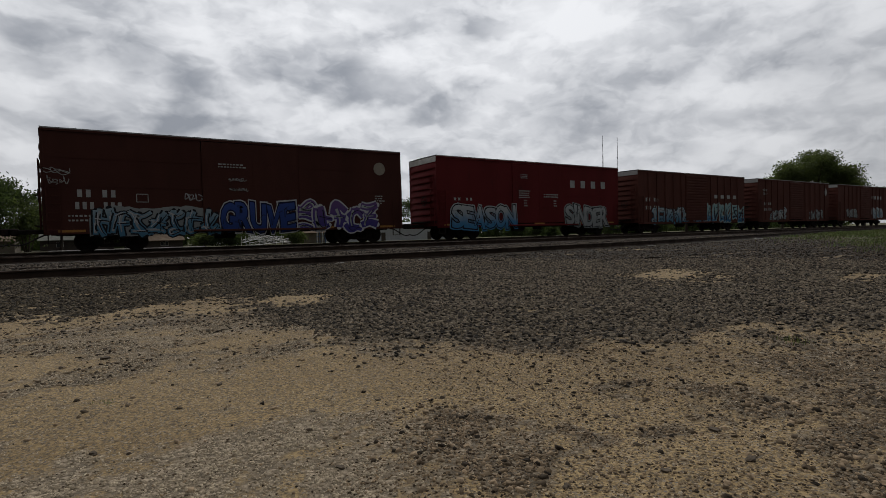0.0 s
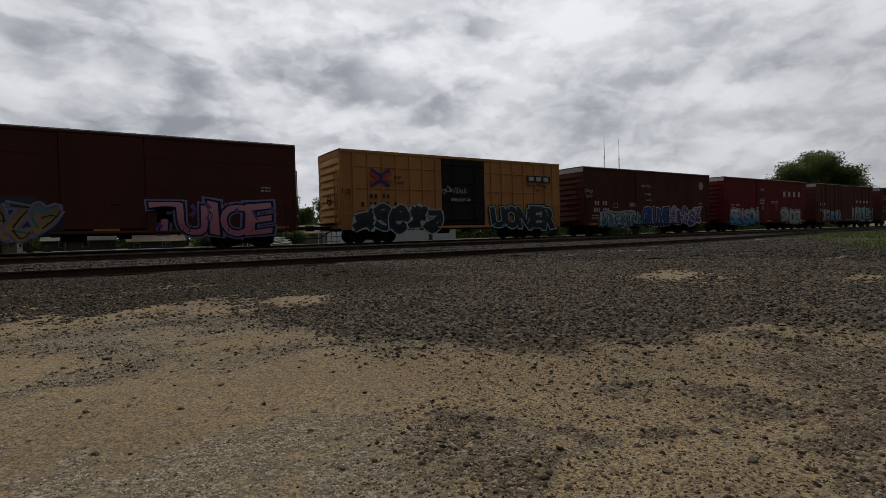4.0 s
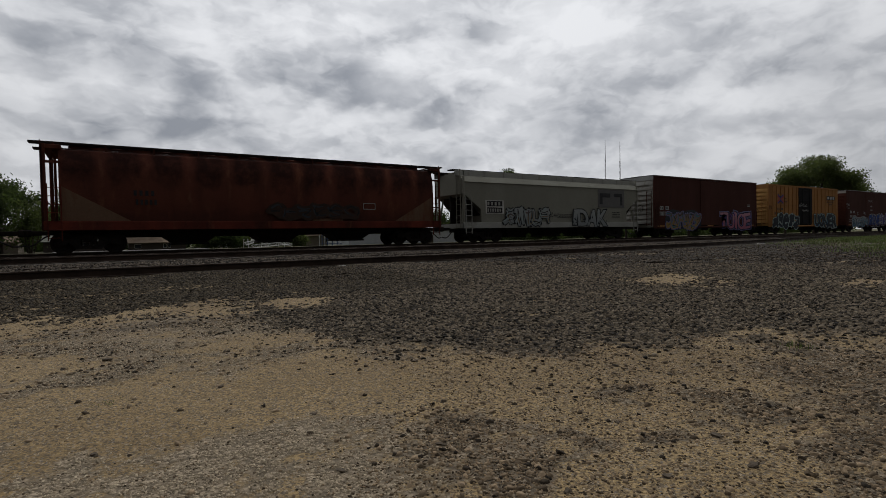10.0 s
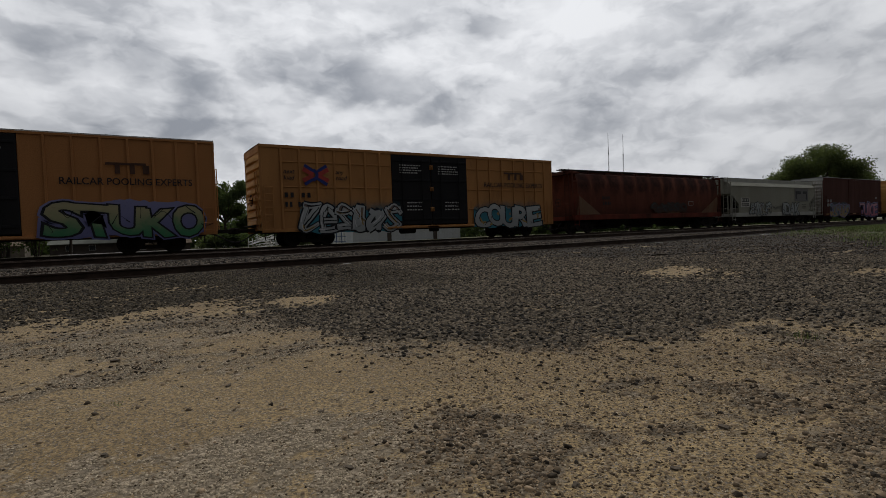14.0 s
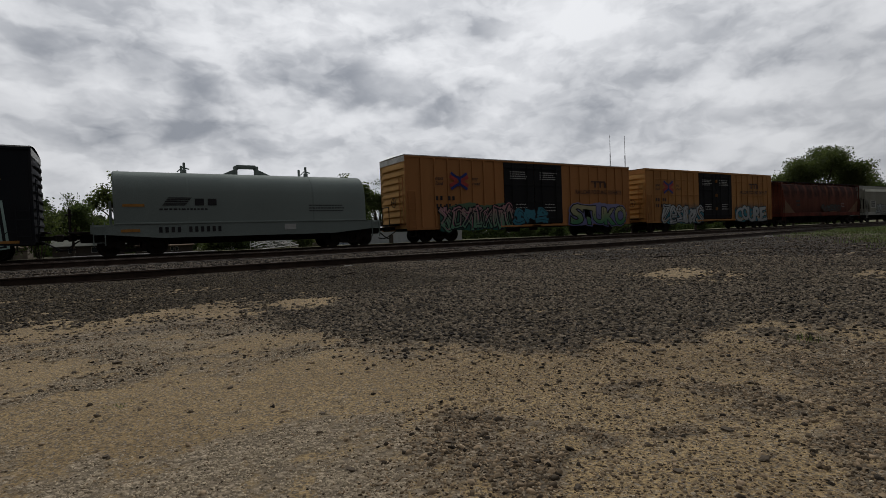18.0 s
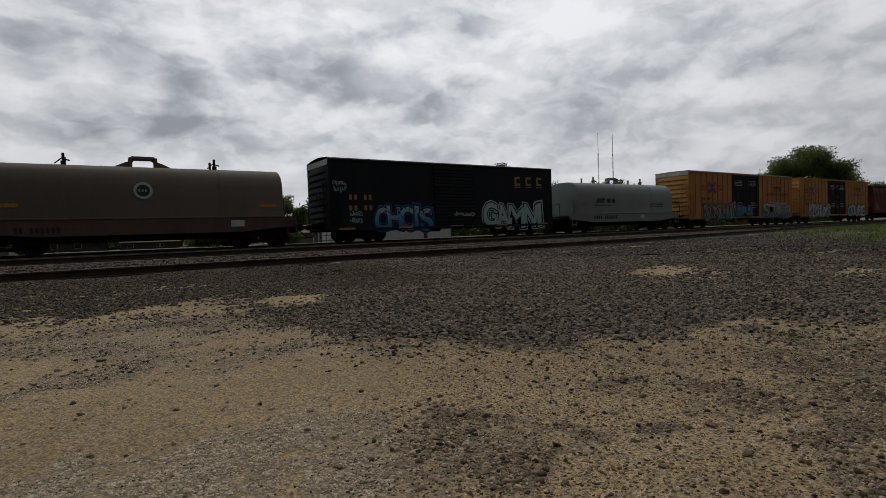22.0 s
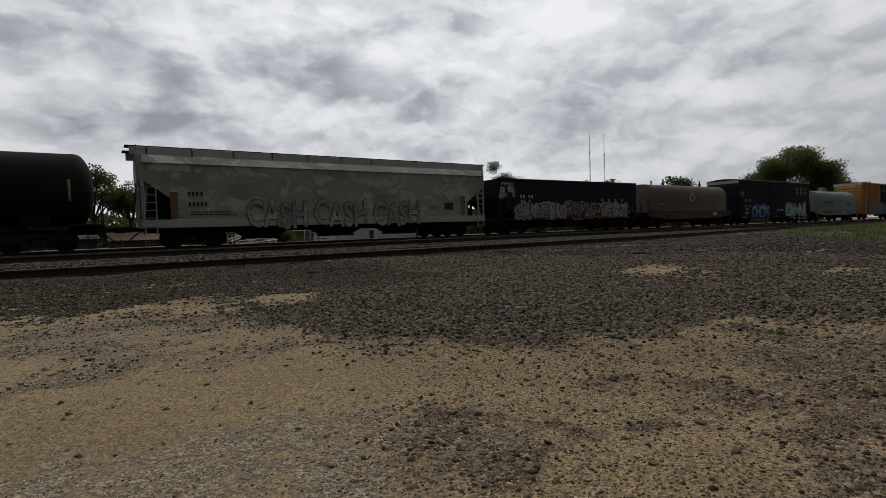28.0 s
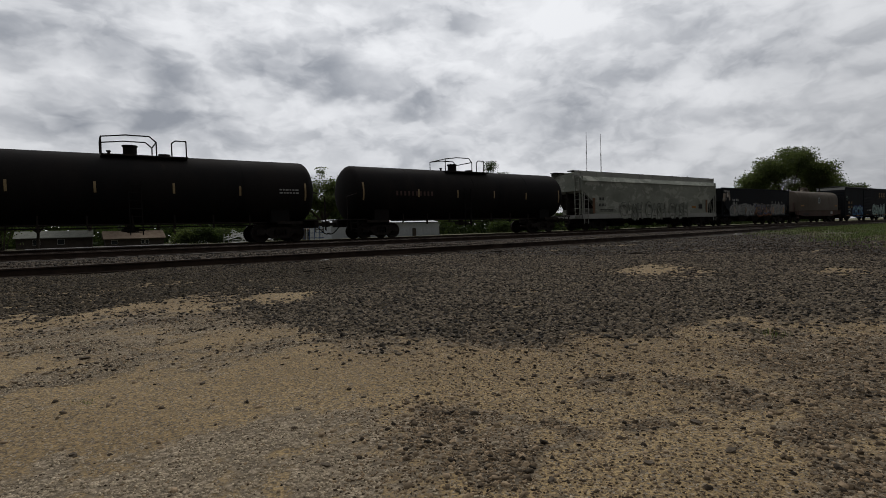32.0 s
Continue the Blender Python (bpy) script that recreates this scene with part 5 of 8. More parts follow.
# ---- the train ----
BROWN = paint("mineral_brown", (0.084, 0.032, 0.025), (0.056, 0.024, 0.019), (0.045, 0.025, 0.020))
OXIDE = paint("oxide_red", (0.145, 0.021, 0.022), (0.09, 0.017, 0.017), (0.06, 0.02, 0.018))
DULL = paint("faded_brown", (0.115, 0.043, 0.033), (0.075, 0.03, 0.024), (0.06, 0.034, 0.027))
YELLOW = paint("box_car_yellow", (0.46, 0.225, 0.082), (0.32, 0.152, 0.06), (0.19, 0.095, 0.05), 0.54, 0.85, amount=0.7)
YELLOW_END = paint("yellow_end", (0.50, 0.28, 0.10), (0.40, 0.22, 0.08), (0.22, 0.13, 0.07))
ORANGE_TAN = paint("orange_tan", (0.43, 0.195, 0.075), (0.32, 0.145, 0.055), (0.20, 0.09, 0.045), 0.60, 0.85)
DOORBLACK = paint("door_black", (0.018, 0.018, 0.02), (0.03, 0.028, 0.027), (0.05, 0.04, 0.035), 0.62, 0.85)
BLACK = paint("car_black", (0.016, 0.018, 0.022), (0.03, 0.029, 0.03), (0.06, 0.045, 0.04), 0.64, 0.85)
TANKBLACK = paint("tank_black", (0.014, 0.013, 0.013), (0.03, 0.025, 0.022), (0.05, 0.035, 0.028), 0.62, 0.82, rough=0.85)
GREY = paint("hopper_grey", (0.285, 0.280, 0.232), (0.215, 0.205, 0.168), (0.22, 0.17, 0.12), 0.66, 0.9)
GREYSILL = paint("hopper_sill_grey", (0.40, 0.40, 0.365), (0.30, 0.29, 0.26), (0.16, 0.13, 0.11), 0.56, 0.8)
PALE = surface("pale_grey", (0.315, 0.325, 0.272), 0.72, 0.0, (0.215, 0.225, 0.187), 0.5, 0.9, (0.7, 1.0, 1.1), 24.0, 0.08, (0.41, 0.41, 0.35), 0.52, 0.57, gloss=0.06)
RUST = paint("rusted_red", (0.17, 0.038, 0.024), (0.05, 0.019, 0.015), (0.17, 0.07, 0.038), 0.55, 0.76, amount=0.9)
RUSTPALE = paint("rusty_buff", (0.20, 0.125, 0.08), (0.14, 0.07, 0.042), (0.16, 0.06, 0.035), 0.5, 0.7)
HOODGREEN = paint("hood_grey_green", (0.21, 0.243, 0.227), (0.185, 0.213, 0.20), (0.15, 0.14, 0.12), 0.68, 0.9)
HOODTAN = paint("hood_grey_brown", (0.138, 0.115, 0.092), (0.10, 0.084, 0.068), (0.13, 0.10, 0.075), 0.66, 0.9)
FRAMEBROWN = paint("frame_brown", (0.11, 0.075, 0.062), (0.07, 0.05, 0.043), (0.15, 0.06, 0.035), 0.55, 0.75)
DULLWHITE = paint("weathered_white", (0.36, 0.35, 0.32), (0.24, 0.22, 0.19), (0.15, 0.10, 0.07), 0.52, 0.75)
ROOFGREY = paint("galvanised_roof", (0.42, 0.42, 0.41), (0.33, 0.33, 0.32), (0.25, 0.2, 0.16), 0.6, 0.85)


def rust_body():
    """Rust-red hopper paint with dark blotches in the upper bays, pale rust along the seams and a darker bottom."""
    m = paint("rusted_hopper_side", (0.142, 0.046, 0.030), (0.082, 0.030, 0.021), (0.19, 0.068, 0.038), 0.52, 0.76, amount=0.9)
    tree = m.node_tree
    k = Nodes(tree)
    bs = [n for n in tree.nodes if n.type == "BSDF_PRINCIPLED"][0]
    base = bs.inputs["Base Color"].links[0].from_socket
    at = k.node("ShaderNodeTexCoord").outputs["Object"]
    sep = k.node("ShaderNodeSeparateXYZ", Vector=at)
    wob = k.math("SUBTRACT", k.noise(at, 1.6, 5.0, 0.65, 0.4), 0.5)
    u = k.math("ADD", k.math("DIVIDE", k.math("SUBTRACT", sep.outputs[0], 0.92), 1.63), k.math("MULTIPLY", wob, 0.30))
    off = k.math("ABSOLUTE", k.math("SUBTRACT", k.math("FRACT", u), 0.5))
    high = k.ramp(k.math("ADD", sep.outputs[2], k.math("MULTIPLY", wob, 1.6)), 2.5, 3.45)
    blot = k.math("MULTIPLY", k.math("MULTIPLY", k.ramp(off, 0.47, 0.24), high), k.ramp(k.noise(at, 3.1, 6.0, 0.7), 0.28, 0.62, 0.45, 0.92))
    col = k.mix(blot, base, (0.030, 0.013, 0.011, 1))
    seam = k.math("MULTIPLY", k.ramp(off, 0.43, 0.5), k.ramp(k.noise(at, 2.0, 6.0, 0.7), 0.40, 0.70, 0.0, 0.6))
    col = k.mix(seam, col, (0.20, 0.085, 0.05, 1))
    # darker brown towards the bottom of the sides, its edge broken by noise
    low_tone = k.ramp(k.math("ADD", sep.outputs[2], k.math("MULTIPLY", wob, 1.2)), 2.1, 1.3, 0.0, 0.55)
    col = k.mix(low_tone, col, (0.05, 0.022, 0.017, 1))
    tree.links.new(col, bs.inputs["Base Color"])
    return m


FILL = {
    "ice": spray("spray_ice_blue", (0.08, 0.20, 0.30), (0.42, 0.50, 0.52), 1.0, 2.2),
    "silver": spray("spray_silver", (0.30, 0.315, 0.315), (0.44, 0.46, 0.46), 0.9, 2.2),
    "blue": spray("spray_blue", (0.03, 0.06, 0.22), (0.05, 0.09, 0.30), 0.9, 2.2),
    "violet": spray("spray_violet", (0.06, 0.05, 0.22), (0.16, 0.09, 0.24), 0.9, 2.2),
    "sky": spray("spray_sky_blue", (0.06, 0.22, 0.42), (0.46, 0.48, 0.48), 0.9, 1.9),
    "pink": spray("spray_pink", (0.40, 0.14, 0.20), (0.52, 0.28, 0.33), 0.9, 2.2),
    "gold": spray("spray_gold", (0.33, 0.22, 0.07), (0.12, 0.10, 0.12), 0.9, 2.2),
    "night": spray("spray_night", (0.03, 0.035, 0.045), (0.05, 0.055, 0.06), 0.9, 2.2),
    "green": spray("spray_green", (0.06, 0.20, 0.10), (0.38, 0.34, 0.20), 0.9, 2.0),
    "mint": spray("spray_mint", (0.30, 0.42, 0.38), (0.36, 0.48, 0.44), 0.9, 2.2),
    "teal": spray("spray_teal", (0.04, 0.16, 0.32), (0.26, 0.42, 0.44), 0.9, 1.9),
    "multi": spray("spray_rose_green", (0.12, 0.25, 0.16), (0.42, 0.20, 0.22), 0.9, 2.2),
    "lilac": spray("spray_lilac", (0.14, 0.14, 0.28), (0.22, 0.22, 0.38), 0.9, 2.2),
    "cyan": spray("spray_cyan_haze", (0.04, 0.16, 0.22), (0.06, 0.22, 0.28), 0.9, 2.2),
    "grey": spray("spray_grey", (0.24, 0.26, 0.26), (0.34, 0.36, 0.35), 0.9, 2.2),
    "dust": spray("spray_dusty_silver", (0.25, 0.25, 0.235), (0.30, 0.30, 0.28), 0.9, 2.2),
    "tan": spray("spray_tan", (0.34, 0.26, 0.19), (0.42, 0.33, 0.26), 2.2, 3.2),
    "rusty": spray("spray_orange", (0.34, 0.13, 0.05), (0.26, 0.24, 0.22), 0.9, 2.2),
}
WHITELINE = surface("white_outline", (0.55, 0.55, 0.56), 0.5, 0.0, (0.42, 0.42, 0.44), 3.0, 0.5)
INK = surface("black_outline", (0.012, 0.013, 0.016), 0.5, 0.0, (0.03, 0.03, 0.033), 3.0, 0.5)
TEALINE = surface("pale_green_outline", (0.34, 0.44, 0.42), 0.5, 0.0, (0.24, 0.32, 0.31), 3.0, 0.5)
RED = surface("emblem_red", (0.42, 0.06, 0.05), 0.5, 0.0, (0.28, 0.05, 0.04), 2.0, 0.5)
BLUE = surface("emblem_blue", (0.03, 0.045, 0.20), 0.5, 0.0, (0.025, 0.03, 0.12), 2.0, 0.5)
GOLD = surface("lettering_yellow", (0.33, 0.19, 0.06), 0.5, 0.0, (0.22, 0.12, 0.045), 2.0, 0.5)
SIDE = -HALF - 0.012


def quad_shape(x0, x1, z0, z1, y=None, t=0.004):
    y = SIDE if y is None else y
    return Shape().box(x0, x1, y, y + t, z0, z1)


def emblem_x(car, x, z, w, h, y):
    """Crossed blue and red chevrons: the emblem of a pooled box car."""
    for mat, dy, t, ends_ in ((RED, -0.003, 0.19 * h, ((0.50, 0.27), (0.10, 0.02))), (BLUE, 0.0, 0.15 * h, ((0.44, 0.45), (0.05, 0.15)))):
        for sx in (-1, 1):
            for sz in (-1, 1):
                s = Shape()
                stroke(s, [(x + sx * w * a, z + sz * h * b) for a, b in ends_], t, y + dy - 0.0003 * (sx + 2 * sz))
                part("emblem_stripe", s, mat, car)
    s = Shape()
    stroke(s, curve_points([(x - 0.10 * w, z + 0.26 * h), (x + 0.03 * w, z + 0.08 * h), (x + 0.03 * w, z - 0.08 * h), (x - 0.10 * w, z - 0.26 * h)], 4), t, y - 0.006)
    part("emblem_stripe", s, BLUE, car)


def small_print(car, x, z, w, h, rows, mat, y=None, seed=1):
    """Small illegible writing: rows of short bars."""
    rnd = random.Random(seed)
    s = Shape()
    y = SIDE if y is None else y
    for r in range(rows):
        zz = z + h * (rows - 1 - r) / rows
        a = x
        while a < x + w * rnd.uniform(0.75, 1.0):
            l = rnd.uniform(0.05, 0.16)
            s.box(a, a + l, y, y + 0.003, zz, zz + min(0.07, h / rows * 0.45))
            a += l + 0.05
    return part("small_print", s, mat, car)


def reflectors(car, half, z, n=5, seed=0):
    for i in range(n):
        x = -half + 0.9 + i * (2 * half - 1.8) / (n - 1)
        part("reflector", quad_shape(x - 0.45, x + 0.45, z, z + 0.1, SIDE - 0.014), ORANGE, car, "dirty yellow reflective strip")


def marks(car, x0, x1, z, h, groups, mat, y=None, name="reporting_mark", gap=0.46):
    """Initials or a number as plain upright bars of their size, in groups."""
    y = SIDE if y is None else y
    unit = (x1 - x0) / (sum(groups) + 0.9 * (len(groups) - 1))
    bar = Shape().box(0, unit * (1 - gap), y, y + 0.004, 0, h).mesh(name, mat)
    x = x0
    for n in groups:
        for i in range(n):
            part(name, bar, mat, car, at=(x, 0, z))
            x += unit
        x += unit * 0.9


def side_strip(car, name, outline, material, low, eave, label="", steps_=8):
    """A painted patch that follows a bulging hopper side; outline gives (z, x0, x1) rows."""
    s = Shape()
    rows = []
    for z, x0, x1 in outline:
        a = max(0.0, min(1.0, (z - low) / (eave - low)))
        y = -HALF + 0.10 - 0.10 * math.sin(a * math.pi) + 0.7 * max(0, a - 0.82) - 0.012
        rows += [(x0, y, z), (x1, y, z)]
    s.add(rows, [(2 * i, 2 * i + 1, 2 * i + 3, 2 * i + 2) for i in range(len(outline) - 1)])
    return part(name, s, material, car, label)


CYANHAZE = overspray("cyan_overspray", (0.05, 0.20, 0.26), 1.75, 2.75)
DARKTEAL = spray("spray_dark_teal", (0.03, 0.10, 0.08), (0.10, 0.16, 0.10), 0.9, 2.2)
DULLINK = surface("thin_black_spray", (0.045, 0.047, 0.045), 0.7, 0.0, (0.09, 0.09, 0.08), 3.0, 0.6)
NAVYLINE = surface("navy_spray", (0.012, 0.018, 0.05), 0.6)


def build_train():
    # brown box cars at the head
    e = box_car("box_car", "brown steel box car with faded graffiti", 71.0, 86.7, DULL, roof=ROOFGREY, posts=[-6 + i * 1.2 for i in range(11) if abs(-6 + i * 1.2) > 1.7], doors=((-1.5, 1.5),), door_style="ribbed")
    add_graffiti(e, -5.4, -2.2, 1.0, 2.0, 5, FILL["grey"], INK, seed=5)
    add_graffiti(e, 2.2, 5.6, 1.0, 2.2, 4, FILL["ice"], WHITELINE, seed=6)
    add_bars(e, "reporting_mark", 2.2, 3.3, 3.6, 0.4, 4, MARK, gap=0.45)
    d = box_car("box_car", "brown steel box car with a pale scrawl and graffiti", 52.9, 68.5, DULL, roof=ROOFGREY, posts=[-6.4 + i * 1.2 for i in range(12) if abs(-6.4 + i * 1.2) > 1.7], doors=((-1.5, 1.5),), door_style="ribbed")
    marks(d, -6.7, -5.3, 2.35, 0.26, (2, 2), MARK)
    marks(d, -6.7, -5.2, 1.8, 0.26, (3, 3), MARK)
    add_graffiti(d, -5.6, -2.2, 0.9, 2.0, 5, FILL["silver"], INK, WHITELINE, seed=8)
    add_graffiti(d, 3.0, 6.2, 0.9, 1.9, 5, FILL["grey"], INK, seed=9)
    add_tag(d, -6.9, 3.3, 0.8, 0.7, MARK, 3)
    o = Shape()
    disc(o, (7.0, 3.9), 0.32, SIDE, 20, 1.3)
    part("pale_emblem", o, MARK, d)
    small_print(d, -0.9, 3.8, 1.3, 0.25, 2, MARK, seed=2)
    c = box_car("box_car", "brown steel box car with blue and green graffiti", 34.6, 50.3, DULL, roof=ROOFGREY, posts=[-6.6 + i * 1.1 for i in range(13) if abs(-6.6 + i * 1.1) > 1.7], doors=((-1.6, 1.6),), door_style="ribbed")
    marks(c, -6.95, -5.2, 2.48, 0.28, (2, 2), MARK)
    marks(c, -6.95, -5.1, 1.85, 0.28, (3, 3), MARK)
    add_bars(c, "company_mark", 2.76, 2.86, 4.1, 0.30, 4, MARK, gap=0.5)
    add_graffiti(c, -6.2, 0.6, 0.75, 1.95, 8, FILL["ice"], INK, seed=11)
    add_graffiti(c, 0.7, 7.7, 0.75, 2.4, 7, FILL["teal"], TEALINE, seed=12)
    small_print(c, -1.0, 3.8, 1.4, 0.22, 2, MARK, seed=3)
    # red box car with white end panels
    g = box_car("box_car", "red steel box car with white end panels and silver graffiti", 16.2, 32.2, OXIDE, roof=WHITE, doors=((-2.3, 2.3),), door_paint=OXIDE, door_style="flush", panel_lines=(2.75,))
    add_bars(g, "company_mark", 2.95, 3.31, 4.2, 0.50, 4, MARK, gap=0.58)
    marks(g, -6.82, -5.35, 2.31, 0.16, (2, 2), MARK, gap=0.5)
    marks(g, -6.83, -5.29, 1.9, 0.18, (3, 3), MARK, gap=0.5)
    add_letters(g, "SEASON", -7.0, -2.1, 0.66, 1.98, FILL["sky"], INK, FILL["sky"], seed=21, y=SIDE - 0.03)
    add_letters(g, "SINDER", 2.45, 6.75, 0.66, 2.02, FILL["silver"], INK, FILL["grey"], seed=22, accent=FILL["grey"], y=SIDE - 0.03)
    small_print(g, -1.6, 3.8, 0.7, 0.3, 3, MARK, y=SIDE - 0.03, seed=4)
    small_print(g, -1.77, 2.53, 1.1, 0.56, 4, MARK, y=SIDE - 0.03, seed=5)
    small_print(g, 0.4, 2.6, 1.5, 0.3, 2, MARK, y=SIDE - 0.03, seed=6)
    for q in (-1.35, 1.3):
        small_print(g, q, 2.0, 0.2, 0.5, 3, MARK, y=SIDE - 0.03, seed=61)
    reflectors(g, 8.0, 0.82)
    # tall brown box car with a pale disc
    b = box_car("box_car", "tall dark brown box car with blue lettered graffiti", -1.95, 13.85, BROWN, roof=ROOFGREY, doors=((-2.2, 2.2),), door_paint=BROWN, door_style="flush", panel_lines=(2.62, 3.75))
    marks(b, -6.78, -5.35, 2.19, 0.30, (2, 2), MARK)
    marks(b, -6.86, -5.17, 1.70, 0.29, (3, 3), MARK)
    small_print(b, -7.1, 1.22, 1.5, 0.36, 2, MARK, seed=7)
    o = Shape()
    disc(o, (6.6, 3.92), 0.34, SIDE, 24)
    part("pale_disc", o, surface("pale_disc", (0.34, 0.30, 0.24), 0.7, 0.0, (0.28, 0.24, 0.19), 3.0), b, "plain pale painted disc")
    small_print(b, -1.5, 3.62, 1.3, 0.24, 2, MARK, y=SIDE - 0.04, seed=8)
    part("stencil_frame", Shape().box(-4.75, -4.3, SIDE, SIDE + 0.003, 2.0, 2.03).box(-4.75, -4.3, SIDE, SIDE + 0.003, 2.33, 2.36).box(-4.75, -4.72, SIDE, SIDE + 0.003, 2.0, 2.36).box(-4.33, -4.3, SIDE, SIDE + 0.003, 2.0, 2.36), MARK, b)
    add_graffiti(b, -6.3, -1.6, 0.62, 1.75, 7, FILL["ice"], INK, WHITELINE, seed=31, cloud=FILL["grey"], y=SIDE - 0.012)
    add_letters(b, "GRUVE", -1.48, 1.92, 0.64, 1.92, FILL["blue"], NAVYLINE, WHITELINE, seed=34, y=SIDE - 0.05, tight=0.06, fat=0.045, label="swollen blue spray-painted letter with a pale outline")
    add_graffiti(b, 2.1, 6.3, 0.66, 2.0, 5, FILL["violet"], WHITELINE, None, seed=33, y=SIDE - 0.04)
    add_tag(b, -7.76, 2.63, 0.75, 0.78, MARK, 5)
    add_tag(b, -2.9, 2.05, 0.9, 0.4, WHITELINE, 6)
    add_tag(b, -1.06, 2.98, 0.7, 0.2, MARK, 7, y=SIDE - 0.04)
    add_tag(b, -1.0, 2.55, 0.75, 0.18, MARK, 71, y=SIDE - 0.04)
    small_print(b, 6.3, 2.05, 0.5, 0.5, 4, MARK, seed=9)
    reflectors(b, 7.9, 0.78)
    # yellow pooled box car with black door
    y_ = box_car("box_car", "yellow ribbed box car with a black door and dark graffiti", -20.1, -4.35, YELLOW, roof=YELLOW, end_paint=YELLOW_END,
                 posts=[-7.15, -6.3, -5.45, -4.6, -3.75, -2.9, -2.05, 2.0, 2.85, 3.75, 4.65, 5.55, 6.5, 7.2], bands=(4.05, 2.9, 1.75), doors=((-1.65, 1.47),), door_paint=DOORBLACK)
    emblem_x(y_, -5.6, 3.48, 1.28, 1.0, SIDE - 0.06)
    part("slogan", text_mesh("any\nroad", 0.30, BLACKMARK, SIDE - 0.05, -4.78, 3.47, 0.004, 0.25, 1.05), BLACKMARK, y_)
    marks(y_, -6.22, -4.98, 2.38, 0.22, (2, 2), BLACKMARK, SIDE - 0.048)
    marks(y_, -6.74, -4.53, 1.92, 0.26, (1, 2, 2, 1), BLACKMARK, SIDE - 0.048)
    part("company_panel", quad_shape(4.9, 6.96, 3.60, 4.03, SIDE - 0.062), BLACKMARK, y_)
    add_bars(y_, "company_mark", 5.05, 3.68, 1.95, 0.27, 3, MARK, SIDE - 0.068, gap=0.35)
    part("slogan", text_mesh("Rail car Pooling\n       Experts", 0.27, BLACKMARK, SIDE - 0.05, 4.92, 3.30, 0.004, 0.0, 0.98), BLACKMARK, y_, "dark painted slogan lettering")
    add_graffiti(y_, -7.1, -1.75, 0.6, 1.9, 5, FILL["night"], TEALINE, None, seed=41, y=SIDE - 0.06, thick=0.36)
    add_letters(y_, "UONER", 1.9, 7.3, 0.62, 2.0, FILL["night"], TEALINE, INK, seed=42, accent=FILL["teal"], y=SIDE - 0.066, tight=0.14, fat=0.06, label="black spray-painted letter with a pale teal outline")
    add_tag(y_, -1.7, 2.65, 1.8, 0.5, MARK, 8, y=SIDE - 0.10)
    add_tag(y_, -1.1, 2.25, 1.4, 0.28, MARK, 9, y=SIDE - 0.10)
    add_tag(y_, -7.8, 2.4, 0.6, 0.5, BLACKMARK, 10, y=SIDE - 0.002)
    # brown box car with pink graffiti
    k = box_car("box_car", "dark brown smooth box car with pink and gold graffiti", -38.15, -22.4, BROWN, roof=ROOFGREY, end_paint=DULLWHITE, doors=((-1.5, 1.45),), door_paint=BROWN, door_style="flush", panel_lines=(2.62, 3.9))
    for q, (x, w, z) in enumerate(((-7.12, 0.44, 2.18), (-6.39, 0.43, 2.18), (-7.14, 0.56, 1.74), (-6.49, 0.58, 1.74))):
        part("number_panel", quad_shape(x, x + w, z, z + 0.29, SIDE), MARK, k)
        marks(k, x + 0.05, x + w - 0.02, z + 0.05, 0.19, (2 + q // 2,), BLACKMARK, SIDE - 0.006, "car_number")
    add_graffiti(k, -6.4, -1.55, 0.6, 2.1, 6, FILL["gold"], FILL["lilac"], None, seed=51, cloud=FILL["night"], y=SIDE - 0.03)
    add_letters(k, "TUICE", 1.55, 6.6, 0.62, 2.05, FILL["pink"], NAVYLINE, FILL["lilac"], seed=52, accent=FILL["violet"], fat=0.02, y=SIDE - 0.03, label="pink spray-painted letter with a violet outline")
    small_print(k, 0.1, 3.2, 0.5, 0.5, 3, MARK, seed=12)
    small_print(k, 6.2, 2.6, 0.5, 0.3, 2, MARK, seed=13)
    reflectors(k, 7.9, 0.84)
    # pale covered hopper
    h = hopper_car("covered_hopper", "pale grey covered hopper with outlined graffiti", -56.5, -40.15, GREY, sill_mat=GREYSILL, z_run=4.42, eave=4.0, chutes=3, fascia=True)
    part("number_panel", quad_shape(-6.51, -5.06, 1.75, 2.58, -HALF - 0.006, 0.02), WHITE, h)
    for z in (2.20, 1.80):
        part("number_panel", quad_shape(-6.42, -5.2, z, z + 0.33, -HALF - 0.012, 0.004), BLACKMARK, h)
        marks(h, -6.38, -5.24, z + 0.06, 0.2, (4,) if z > 2 else (6,), GREYSILL, -HALF - 0.018, "car_number")
    part("company_panel", quad_shape(3.7, 6.57, 2.28, 3.58, -HALF - 0.004, 0.02), surface("panel_grey", (0.13, 0.13, 0.13), 0.6, 0.0, (0.18, 0.17, 0.16), 1.5), h, "dark grey painted-out panel")
    ghost = surface("faded_letter_grey", (0.055, 0.055, 0.058), 0.7)
    part("faded_mark", Shape().box(3.85, 5.0, -HALF - 0.01, -HALF - 0.005, 3.0, 3.3).box(3.85, 4.15, -HALF - 0.01, -HALF - 0.005, 2.5, 3.0).box(5.4, 6.3, -HALF - 0.01, -HALF - 0.005, 3.05, 3.3).box(6.1, 6.35, -HALF - 0.01, -HALF - 0.005, 2.45, 3.05), ghost, h)
    add_graffiti(h, -5.0, -1.2, 1.0, 2.15, 5, FILL["grey"], INK, TEALINE, seed=61, y=-HALF - 0.05)
    add_letters(h, "IDAK", 1.0, 4.55, 0.95, 2.05, FILL["grey"], INK, seed=62, accent=FILL["night"], y=-HALF - 0.05, label="pale spray-painted letter with a black outline")
